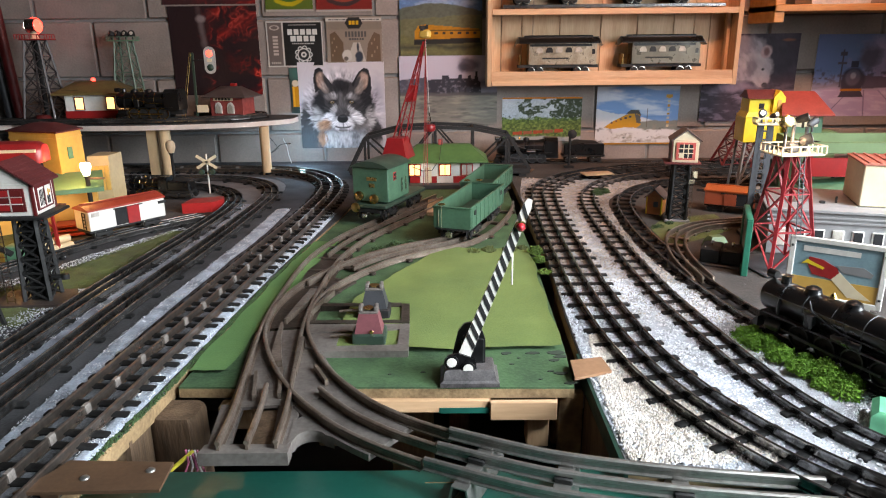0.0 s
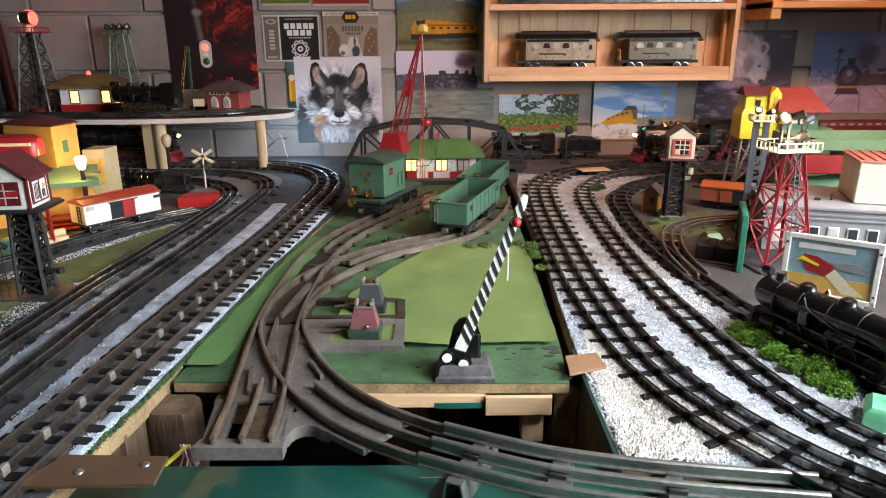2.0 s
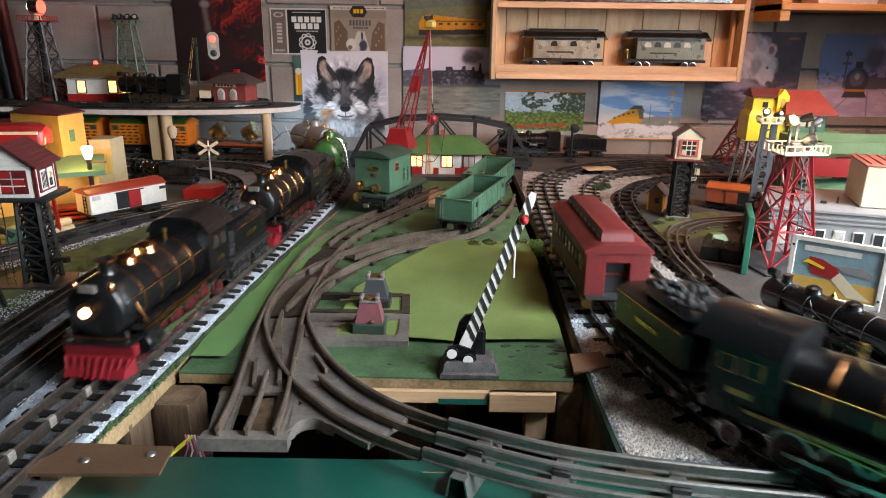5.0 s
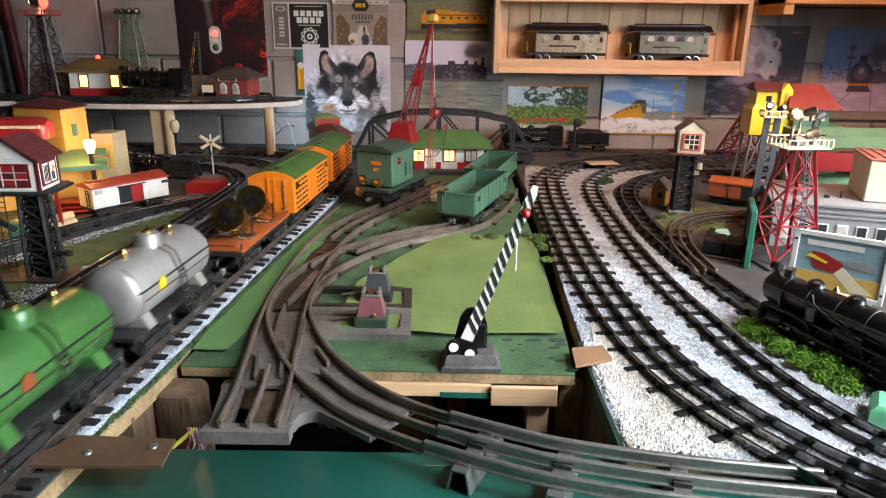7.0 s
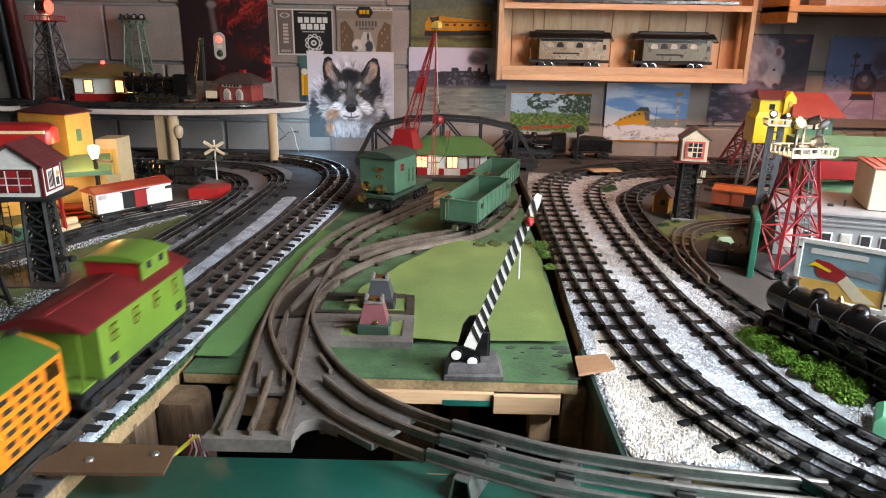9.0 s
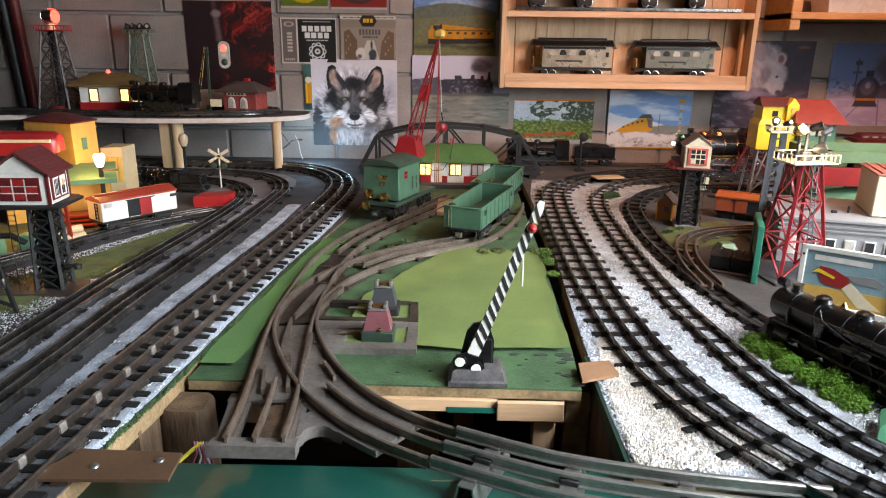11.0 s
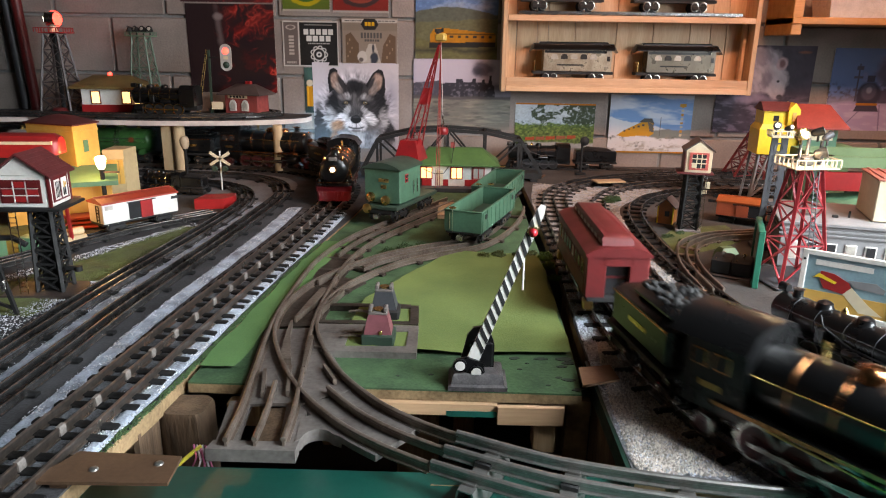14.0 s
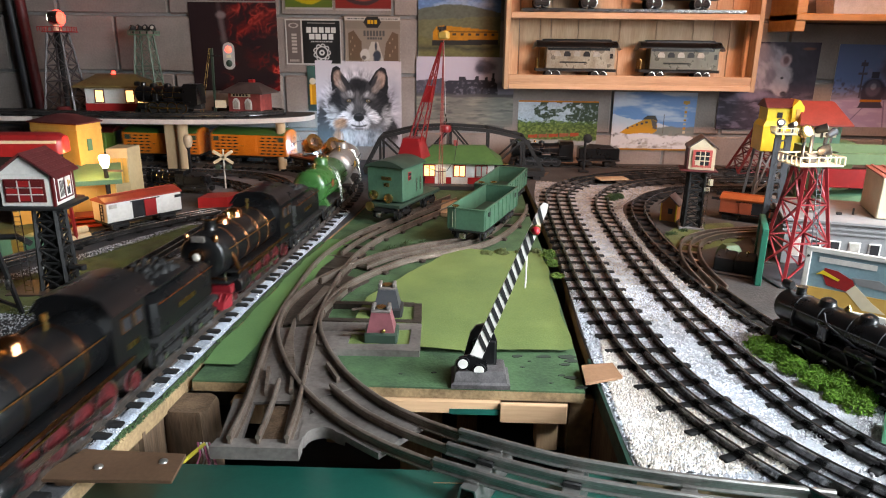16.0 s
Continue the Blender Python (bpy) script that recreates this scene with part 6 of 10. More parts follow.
def small_engine(label, m, L, scale=1.0, name="steam_locomotive", trim=NICKEL, detail=True):
    t = thing(name, label, "toy locomotive", m)
    k = scale
    part("frame", Shape().box(0, 0, 0.012 * k, L, 0.026 * k, 0.012 * k, 0.001), MATTEB, t)
    b = part("boiler", Shape().turned([(0.020 * k, 0), (0.021 * k, 0.003), (0.021 * k, L * 0.66), (0.024 * k, L * 0.72), (0.024 * k, L * 0.8)], 24, pose(L * 0.48, 0, 0.047 * k, 0, -90)), BLACK, t)
    part("smokebox_front", Shape().turned([(0.020 * k, 0), (0.017 * k, 0.004), (0.008 * k, 0.006), (0.0005, 0.007)], 20, pose(L * 0.478, 0, 0.047 * k, 0, 90)), BLACK, t)
    for u in (0.36, 0.22, 0.06, -0.1):
        part("boiler_band", Shape().turned([(0.0211 * k, 0), (0.0215 * k, 0.0003), (0.0215 * k, 0.0009), (0.0211 * k, 0.0012)], 24, pose(L * u, 0, 0.047 * k, 0, 90), False), trim, b)
    part("headlight", Shape().turned([(0.005 * k, 0), (0.006 * k, 0.002), (0.006 * k, 0.012 * k), (0.004 * k, 0.013 * k)], 14, pose(L * 0.46, 0, 0.073 * k, 0, 90)), BLACK, t)
    part("smokestack", Shape().turned([(0.008 * k, 0), (0.006 * k, 0.004), (0.006 * k, 0.011 * k), (0.0075 * k, 0.012 * k), (0.0045 * k, 0.012 * k)], 16, pose(L * 0.40, 0, 0.065 * k)), BLACK, t)
    for u in (0.24, 0.02):
        part("dome", Shape().turned([(0.012 * k, 0), (0.010 * k, 0.003 * k), (0.009 * k, 0.008 * k), (0.004 * k, 0.011 * k), (0.0004, 0.0112 * k)], 16, pose(L * u, 0, 0.065 * k)), BLACK, t)
    part("cab", Shape().prism([(-0.026 * k, 0.024 * k), (-0.026 * k, 0.066 * k), (-0.016 * k, 0.075 * k), (0.016 * k, 0.075 * k), (0.026 * k, 0.066 * k), (0.026 * k, 0.024 * k)], 0, L * 0.22, pose(-L * 0.48, 0, 0, 0, 0, -90)), BLACK, t)
    part("pilot", Shape().loft([[(L * 0.47, -0.022 * k, 0.004), (L * 0.47, 0.022 * k, 0.004), (L * 0.47, 0.022 * k, 0.018 * k), (L * 0.47, -0.022 * k, 0.018 * k)], [(L * 0.53, -0.016 * k, 0.003), (L * 0.53, 0.016 * k, 0.003), (L * 0.52, 0.016 * k, 0.010 * k), (L * 0.52, -0.016 * k, 0.010 * k)]]), MATTEB, t)
    for s in (-1, 1):
        part("running_board", Shape().box(0.02 * L, s * 0.024 * k, 0.030 * k, L * 0.8, 0.010 * k, 0.002, 0.0005), BLACK, t)
        part("cylinder", Shape().turned([(0.007 * k, 0), (0.008 * k, 0.001), (0.008 * k, 0.022 * k)], 14, pose(L * 0.30, s * 0.025 * k, 0.018 * k, 0, 90)), BLACK, t)
        part("side_rod", Shape().box(0.0, s * 0.0265 * k, 0.0125 * k, L * 0.46, 0.0016, 0.0035 * k, 0.0005), trim, t)
        part("main_rod", Shape().bar((L * 0.32, s * 0.028 * k, 0.018 * k), (-L * 0.02, s * 0.028 * k, 0.014 * k), 0.0016, 0.003), trim, t)
        handrail(t, [(-L * 0.25, s * 0.0222 * k, 0.054 * k), (L * 0.1, s * 0.0225 * k, 0.054 * k), (L * 0.45, s * 0.0222 * k, 0.054 * k)], 0.0007, trim)
    for s in (-1, 1):
        part("air_tank", Shape().turned([(0.004 * k, 0), (0.005 * k, 0.002), (0.005 * k, L * 0.14), (0.004 * k, L * 0.145)], 12, pose(-L * 0.12, s * 0.026 * k, 0.035 * k, 0, 90)), BLACK, t)
        part("steam_pipe", Shape().tube([(L * 0.36, s * 0.016 * k, 0.060 * k), (L * 0.35, s * 0.023 * k, 0.045 * k), (L * 0.34, s * 0.026 * k, 0.026 * k)], 0.002 * k), BLACK, t)
        part("feed_pipe", Shape().tube([(-L * 0.22, s * 0.022 * k, 0.040 * k), (0.0, s * 0.0225 * k, 0.041 * k), (L * 0.16, s * 0.022 * k, 0.052 * k), (L * 0.2, s * 0.016 * k, 0.062 * k)], 0.0011 * k), trim, t)
        part("pump", Shape().box(L * 0.16, s * 0.024 * k, 0.032 * k, 0.012 * k, 0.008 * k, 0.018 * k, 0.001), BLACK, t)
    part("bell", Shape().turned([(0.005 * k, 0), (0.0035 * k, 0.003), (0.001, 0.007 * k)], 10, pose(L * 0.13, 0, 0.070 * k)), BRASS, t)
    wheels(t, [L * u for u in (-0.22, -0.075, 0.07, 0.215)], 0.0155 * k, 0.0145 * k, MATTEB, trim, "driving_wheel")
    wheels(t, [L * 0.38], 0.0155 * k, 0.008 * k, MATTEB, trim)
    return t


def small_tender(label, m, L=0.12, k=1.0):
    t = thing("tender", label, "toy tender", m)
    part("tank", Shape().box(0, 0, 0.024 * k, L, 0.048 * k, 0.036 * k, 0.003), BLACK, t)
    part("coal", Shape().loft([[(-L * 0.4, -0.018 * k, 0.059 * k), (L * 0.35, -0.018 * k, 0.059 * k), (L * 0.35, 0.018 * k, 0.059 * k), (-L * 0.4, 0.018 * k, 0.059 * k)], [(-L * 0.3, -0.01 * k, 0.066 * k), (L * 0.2, -0.012 * k, 0.070 * k), (L * 0.22, 0.01 * k, 0.068 * k), (-L * 0.3, 0.01 * k, 0.065 * k)]]), MATTEB, t)
    part("frame", Shape().box(0, 0, 0.018 * k, L * 1.04, 0.046 * k, 0.006, 0.001), MATTEB, t)
    part("name_bar", Shape().box(0, -0.0244 * k, 0.038 * k, L * 0.6, 0.001, 0.006 * k), NICKEL, t)
    boxes_wheels(t, L * 0.3, 0.0085 * k), boxes_wheels(t, -L * 0.3, 0.0085 * k)
    return t


small_engine("black toy engine with bright rods parked by the back wall", pose(0.275, 2.125, 0.004, 0, 0, 180), 0.20, 1.05, trim=DKGREY)
small_tender("black tender by the back wall", pose(0.455, 2.125, 0.004, 0, 0, 180), 0.13, 1.0)
track("dark track along the back wall", [(0.19, 2.125), (0.5, 2.125), (0.9, 2.12), (1.5, 2.12)], 0.034, 0.07, 0.05, z=-0.012)
fig = thing("signal_post", "small black signal with a round head by the back wall", "toy signal", pose(0.395, 2.03, 0.0))
part("post", Shape().rod((0, 0, 0), (0, 0, 0.10), 0.004), MATTEB, fig)
part("base", Shape().box(0, 0, 0, 0.03, 0.02, 0.008, 0.002), MATTEB, fig)
part("head", Shape().turned([(0.006, 0), (0.014, 0.002), (0.014, 0.006), (0.006, 0.010)], 16, pose(0.006, 0, 0.105, 90)), MATTEB, fig)
for x, y, w in ((0.235, 1.985, -20), (0.44, 1.83, 12)):
    single("plywood_cover", Shape().box(0, 0, 0.001, 0.085, 0.045, 0.004, 0.0006, pose(x, y, 0.0 if x < 0.3 else 0.016, 0, 0, w)), HARDB if x < 0.3 else RAWWOOD, "flat brown hardboard cover beside the track", "board")


# ---- towers ----
def lattice(t, a, b, z0, z1, panels, w, material, faces=4, double=False):
    """Four tapering legs from half width a at z0 to b at z1, with crossed braces."""
    at = lambda u: a + (b - a) * u
    corner = lambda i, u: Vector(((-1, 1, 1, -1)[i] * at(u), (-1, -1, 1, 1)[i] * at(u), z0 + (z1 - z0) * u))
    for i in range(4):
        part("leg", Shape().bar(corner(i, 0), corner(i, 1), w * 1.3, w * 1.3), material, t)
    for k in range(panels):
        u0, u1 = k / panels, (k + 1) / panels
        for i in range(faces):
            j = (i + 1) % 4
            part("brace", Shape().bar(corner(i, u0), corner(j, u1), w * 0.8, w * 0.5), material, t)
            part("brace", Shape().bar(corner(j, u0), corner(i, u1), w * 0.8, w * 0.5), material, t)
            part("girt", Shape().bar(corner(i, u1), corner(j, u1), w, w * 0.6), material, t)


def ladder(t, x, y, z0, z1, lean=0.0, w=0.010, material=NICKEL):
    s = Shape()
    for dx in (-w / 2, w / 2):
        s.bar((x + dx, y, z0), (x + dx, y + lean, z1), 0.0012, 0.0012)
    n = int((z1 - z0) / 0.008)
    for k in range(n):
        u = (k + 0.5) / n
        s.bar((x - w / 2, y + lean * u, z0 + (z1 - z0) * u), (x + w / 2, y + lean * u, z0 + (z1 - z0) * u), 0.001, 0.001)
    part("ladder", s, material, t)


def railing(t, hx, hy, z, h, material, n=4):
    for x0, y0, x1, y1 in ((-hx, -hy, hx, -hy), (hx, -hy, hx, hy), (hx, hy, -hx, hy), (-hx, hy, -hx, -hy)):
        part("railing", Shape().bar((x0, y0, z + h), (x1, y1, z + h), 0.002, 0.002), material, t)
        for k in range(n):
            u = k / n
            part("railing_post", Shape().bar((x0 + (x1 - x0) * u, y0 + (y1 - y0) * u, z), (x0 + (x1 - x0) * u, y0 + (y1 - y0) * u, z + h), 0.002, 0.002), material, t)


def floodlamp(t, x, y, z, turn, glow=None, body=MATTEB, r=0.009):
    m = pose(x, y, z, 0, 0, turn) @ pose(0, 0, 0, 70)
    h = part("floodlight", Shape().turned([(r * 0.5, -0.012), (r * 0.8, -0.009), (r, 0.0), (r, 0.006), (r * 1.12, 0.007), (r * 0.9, 0.008)], 18, m), body, t)
    part("lens", Shape().turned([(r * 0.88, 0.0068), (r * 0.5, 0.0085), (0.0004, 0.009)], 16, m), glow or CELL, h)
    part("bracket", Shape().rod((x, y, z - 0.016), (x, y, z), 0.002), body, h)


red_tower = thing("floodlight_tower", "red lattice floodlight tower with a cream railed platform", "toy tower", pose(0.588, 1.045, 0, 0, 0, 8))
part("base", Shape().box(0, 0, 0, 0.115, 0.115, 0.006, 0.002), DKGREY, red_tower)
lattice(red_tower, 0.041, 0.017, 0.006, 0.197, 3, 0.0040, mat("tower red enamel", (0.30, 0.020, 0.026), 0.4, scale=30, bump=0.08))
part("platform", Shape().box(0, 0, 0.197, 0.078, 0.060, 0.003, 0.001), CREAM, red_tower)
railing(red_tower, 0.039, 0.030, 0.200, 0.013, CREAM, 5)
ladder(red_tower, 0.006, -0.043, 0.006, 0.197, 0.024, 0.008, DKGREY)
part("lamp_bracket", Shape().box(-0.004, 0, 0.200, 0.018, 0.018, 0.016, 0.002).rod((-0.004, 0, 0.21), (-0.004, 0, 0.245), 0.003), DKGREY, red_tower)
floodlamp(red_tower, -0.028, -0.014, 0.252, -5, LAMPG, BRASS, 0.009)
part("lamp_mast", Shape().rod((-0.024, -0.010, 0.200), (-0.024, -0.010, 0.246), 0.0025), DKGREY, red_tower)
floodlamp(red_tower, 0.016, -0.010, 0.222, 60, None, DKGREY, 0.009)
floodlamp(red_tower, 0.020, 0.012, 0.254, 60, None, MATTEB, 0.007)
floodlamp(red_tower, 0.032, 0.004, 0.248, 110, CELL, DKGREY, 0.006)
part("lamp_mast", Shape().rod((0.026, 0.008, 0.200), (0.026, 0.008, 0.240), 0.003), DKGREY, red_tower)
part("wire", Shape().tube([(0.02, -0.012, 0.225), (0.006, -0.02, 0.215), (0.012, -0.03, 0.21)], 0.0013), MATTEB, red_tower)

girder = thing("lamp_tower", "dark pierced girder lamp tower with bright lamps", "toy tower", pose(0.628, 1.24, 0, 0, 0, -6))
part("base", Shape().box(0, 0, 0, 0.05, 0.04, 0.010, 0.002), DKGREY, girder)
for s in (-1, 1):
    part("channel", Shape().bar((s * 0.0125, 0, 0.01), (s * 0.009, 0, 0.222), 0.004, 0.012), DKGREY, girder)
for k in range(10):
    z = 0.022 + 0.020 * k
    part("ring", Shape().turned([(0.0070, -0.001), (0.0098, -0.001), (0.0098, 0.001), (0.0070, 0.001), (0.0070, -0.001)], 16, pose(0, -0.002, z, 90), False), DKGREY, girder)
part("platform", Shape().box(0, 0, 0.222, 0.040, 0.030, 0.004, 0.001), CREAM, girder)
railing(girder, 0.020, 0.015, 0.226, 0.009, CREAM, 3)
floodlamp(girder, -0.010, -0.004, 0.243, -15, LAMPG, DKGREY, 0.007)
floodlamp(girder, 0.012, -0.006, 0.241, 20, LAMPG, DKGREY, 0.005)

shanty = thing("signal_cabin_tower", "white cabin with dark red windows on a black lattice tower", "toy tower", pose(-0.618, 0.905, 0, 0, 0, 4))
part("base", Shape().slab([(-0.07, -0.04), (0.045, -0.04), (0.060, -0.02), (0.04, 0.035), (-0.07, 0.035)], 0.0, 0.008), mat("dark tower base", (0.05, 0.035, 0.03), 0.6, bump=0.2), shanty)
lattice(shanty, 0.020, 0.0155, 0.008, 0.146, 6, 0.0045, MATTEB)
part("core", Shape().loft([[(-a, -a, z), (a, -a, z), (a, a, z), (-a, a, z)] for a, z in ((0.013, 0.008), (0.010, 0.146))]), MATTEB, shanty)
part("deck", Shape().box(-0.008, 0, 0.146, 0.108, 0.086, 0.005, 0.001), MATTEB, shanty)
hs = part("cabin", Shape().box(-0.012, 0.0, 0.151, 0.082, 0.066, 0.050, 0.001), WHITE, shanty, "white cabin walls")
part("gable", Shape().loft([[(-0.053, -0.033, 0.201), (0.029, -0.033, 0.201), (0.029, 0.033, 0.201), (-0.053, 0.033, 0.201)], [(-0.013, -0.033, 0.230), (-0.011, -0.033, 0.230), (-0.011, 0.033, 0.230), (-0.013, 0.033, 0.230)]]), WHITE, shanty)
for s in (-1, 1):
    part("roof_slope", Shape().loft([[(-0.012, y, 0.2315), (-0.012 + s * 0.048, y, 0.197), (-0.012 + s * 0.048, y, 0.200), (-0.012, y, 0.2350)] for y in (-0.040, 0.042)]), DKRED, shanty, "dark red ribbed roof")
    for k in range(1, 7):
        u = k / 7
        part("roof_batten", Shape().bar((-0.012 + s * 0.048 * u, -0.040, 0.2345 - 0.0345 * u), (-0.012 + s * 0.048 * u, 0.042, 0.2345 - 0.0345 * u), 0.0015, 0.0015), DKRED, shanty)
w = part("front_window", Shape().box(-0.014, -0.0335, 0.158, 0.062, 0.003, 0.036), MAROON, hs, "dark red window frame")
for i in range(3):
    for j in range(3):
        part("pane", Shape().box(-0.033 + 0.019 * i, -0.0352, 0.1605 + 0.0108 * j, 0.0165, 0.0015, 0.0092), REDP if (i + j) % 2 else MAROON, w)
    part("muntin", Shape().box(-0.0235 + 0.019 * min(i, 1), -0.0358, 0.159, 0.0016, 0.0014, 0.033), WHITE, w)
    part("muntin", Shape().box(-0.014, -0.0358, 0.1696 + 0.0108 * min(i, 1), 0.056, 0.0014, 0.0014), WHITE, w)
sd = part("side_window", Shape().box(0.0292, 0.0, 0.157, 0.003, 0.050, 0.038), MAROON, hs, "dark red side window with lever prints")
part("panel", Shape().box(0.0308, -0.011, 0.160, 0.001, 0.017, 0.031).box(0.0308, 0.011, 0.160, 0.001, 0.017, 0.031), WHITE, sd)
for k in range(4):
    part("lever", Shape().bar((0.0316, -0.017 + 0.004 * k, 0.163), (0.0316, -0.016 + 0.004 * k, 0.188), 0.001, 0.0012), MATTEB, sd)
for k, (y, z, h) in enumerate(((0.007, 0.163, 0.012), (0.012, 0.163, 0.012), (0.010, 0.175, 0.010), (0.015, 0.178, 0.005))):
    part("mark", Shape().box(0.0316, y, z, 0.001, 0.003, h), MATTEB if k < 2 else YELLOWB, sd)
for y in (-0.0325, 0.0325):
    part("corner_post", Shape().box(0.0285, y, 0.151, 0.004, 0.004, 0.050), MAROON, hs)
ladder(shanty, -0.036, -0.030, 0.008, 0.146, 0.0, 0.012)
part("pipe_arm", Shape().tube([(-0.09, -0.02, 0.098), (-0.045, -0.022, 0.100), (-0.025, -0.022, 0.088)], 0.005, 8), MATTEB, shanty)
part("lamp_arm", Shape().box(0.040, -0.02, 0.046, 0.022, 0.008, 0.006, 0.001).turned([(0.006, 0), (0.006, 0.008)], 12, pose(0.05, -0.02, 0.044)), MATTEB, shanty)

shanty.scale = (0.94, 0.94, 0.955)
hut = thing("signal_cabin_tower", "small white-and-red cabin on a black lattice tower", "toy tower", pose(0.513, 1.36, 0, 0, 0, -12))
part("base", Shape().box(0, 0, 0, 0.052, 0.044, 0.008, 0.001), GREYB, hut)
lattice(hut, 0.017, 0.0145, 0.008, 0.130, 6, 0.0045, MATTEB)
part("deck", Shape().box(0.0, 0, 0.130, 0.074, 0.066, 0.004, 0.001), DKRED, hut)
hb = part("cabin", Shape().box(0.004, 0, 0.134, 0.052, 0.054, 0.046, 0.001), CREAM, hut, "cream cabin walls")
part("gable", Shape().loft([[(-0.022, -0.027, 0.180), (0.030, -0.027, 0.180), (0.030, 0.027, 0.180), (-0.022, 0.027, 0.180)], [(0.003, -0.027, 0.199), (0.005, -0.027, 0.199), (0.005, 0.027, 0.199), (0.003, 0.027, 0.199)]]), CREAM, hut)
for s in (-1, 1):
    part("roof_slope", Shape().loft([[(0.004, y, 0.200), (0.004 + s * 0.031, y, 0.177), (0.004 + s * 0.031, y, 0.180), (0.004, y, 0.203)] for y in (-0.029, 0.034)]), BROWNR, hut)
part("side_cover", Shape().box(-0.0235, 0, 0.134, 0.002, 0.054, 0.044), DKRED, hb)
w = part("window", Shape().box(0.004, -0.0285, 0.140, 0.038, 0.003, 0.036), mat("salmon frame", (0.55, 0.10, 0.08), 0.45, bump=0.05), hb, "salmon red window frame")
for i in range(3):
    for j in range(3):
        part("pane", Shape().box(-0.0055 + 0.0095 * i, -0.0302, 0.1445 + 0.0098 * j, 0.0078, 0.0012, 0.0082), DARKWIN if i + j else CREAM, w)
    if i:
        part("muntin", Shape().box(-0.0102 + 0.0095 * i, -0.0308, 0.143, 0.0018, 0.0014, 0.031), CREAM, w)
        part("muntin", Shape().box(0.004, -0.0308, 0.1434 + 0.0098 * i, 0.030, 0.0014, 0.0018), CREAM, w)
ladder(hut, 0.022, -0.020, 0.008, 0.130, 0.0, 0.007)
part("bell_plate", Shape().box(0.028, -0.016, 0.10, 0.010, 0.003, 0.014).box(0.022, -0.016, 0.088, 0.012, 0.003, 0.008), CREAM, hut)

# ---- right-hand town ----
mill = thing("coal_elevator", "bright yellow tin elevator with a dark red roof on grey legs", "toy building", pose(0.79, 1.62, 0, 0, 0, -6))
part("house", Shape().box(0, 0, 0.140, 0.110, 0.085, 0.062, 0.001), YELLOW, mill)
part("upper_house", Shape().box(-0.006, 0, 0.202, 0.082, 0.07, 0.044, 0.001), YELLOW, mill)
part("shoulder", Shape().loft([[(-0.055, -0.0425, 0.202), (0.055, -0.0425, 0.202), (0.055, 0.0425, 0.202), (-0.055, 0.0425, 0.202)], [(-0.047, -0.035, 0.214), (0.035, -0.035, 0.214), (0.035, 0.035, 0.214), (-0.047, 0.035, 0.214)]]), YELLOW, mill)
part("dormer", Shape().loft([[(0.014, -0.044, z0), (0.044, -0.044, z0), (0.044, 0.02, z0), (0.014, 0.02, z0)] for z0 in (0.20, 0.250)] + [[(0.028, -0.044, 0.266), (0.030, -0.044, 0.266), (0.030, 0.02, 0.266), (0.028, 0.02, 0.266)]]), YELLOW, mill)
part("roof", Shape().loft([[(-0.052, -0.042, 0.246), (0.040, -0.042, 0.246), (0.040, 0.042, 0.246), (-0.052, 0.042, 0.246)], [(-0.050, -0.008, 0.266), (0.038, -0.008, 0.266), (0.038, 0.008, 0.266), (-0.050, 0.008, 0.266)]]), DKRED, mill)
part("window", Shape().box(-0.014, -0.0358, 0.222, 0.014, 0.002, 0.013), DARKWIN, mill)
part("vent", Shape().box(0.029, -0.0448, 0.222, 0.009, 0.002, 0.022), YELLOWB, mill)
for x in (-0.046, 0.046):
    for y in (-0.034, 0.034):
        part("leg", Shape().bar((x * 1.3, y * 1.2, 0), (x, y, 0.14), 0.008, 0.006), GREYB, mill)
for x in (-0.05, 0.05):
    part("brace", Shape().bar((x * 1.2, -0.038, 0.01), (x * 0.4, -0.034, 0.135), 0.006, 0.004), GREYB, mill)
part("brace", Shape().bar((-0.058, -0.040, 0.03), (0.046, -0.034, 0.12), 0.005, 0.004).bar((0.058, -0.040, 0.03), (-0.046, -0.034, 0.12), 0.005, 0.004), GREYB, mill)
mill.scale = (0.88, 0.9, 0.985)
loader = thing("control_house", "green tin house with a red roof beside the elevator", "toy building", pose(0.874, 1.60, 0, 0, 0, -8))
part("wall_body", Shape().box(0, 0, 0.0, 0.082, 0.08, 0.215, 0.001), GREENB, loader)
part("window", Shape().box(0.0, -0.041, 0.178, 0.060, 0.003, 0.024), CREAM, loader)
part("roof", Shape().loft([[(-0.060, -0.062, 0.205), (0.058, -0.062, 0.205), (0.058, 0.05, 0.205), (-0.060, 0.05, 0.205)], [(-0.060, -0.062, 0.209), (0.058, -0.062, 0.209), (0.058, 0.05, 0.209), (-0.060, 0.05, 0.209)], [(-0.045, 0.0, 0.258), (0.028, 0.0, 0.258), (0.028, 0.02, 0.258), (-0.045, 0.02, 0.258)]]), REDROOF, loader)
part("annex", Shape().box(0.062, 0.0, 0.0, 0.04, 0.06, 0.165, 0.001), LIGHTG, loader)
trayt = thing("unloading_bin", "pale green open bin on a red girder frame", "toy structure", pose(0.905, 1.40, 0, 0, 0, -4))
part("floor", Shape().box(0, 0, 0.150, 0.28, 0.15, 0.004), LIGHTG, trayt)
for x0, y0, sx, sy in ((0, -0.075, 0.28, 0.004), (0, 0.075, 0.28, 0.004), (-0.14, 0, 0.004, 0.15), (0.14, 0, 0.004, 0.15)):
    part("side", Shape().box(x0, y0, 0.150, sx, sy, 0.024, 0.001), LIGHTG, trayt)
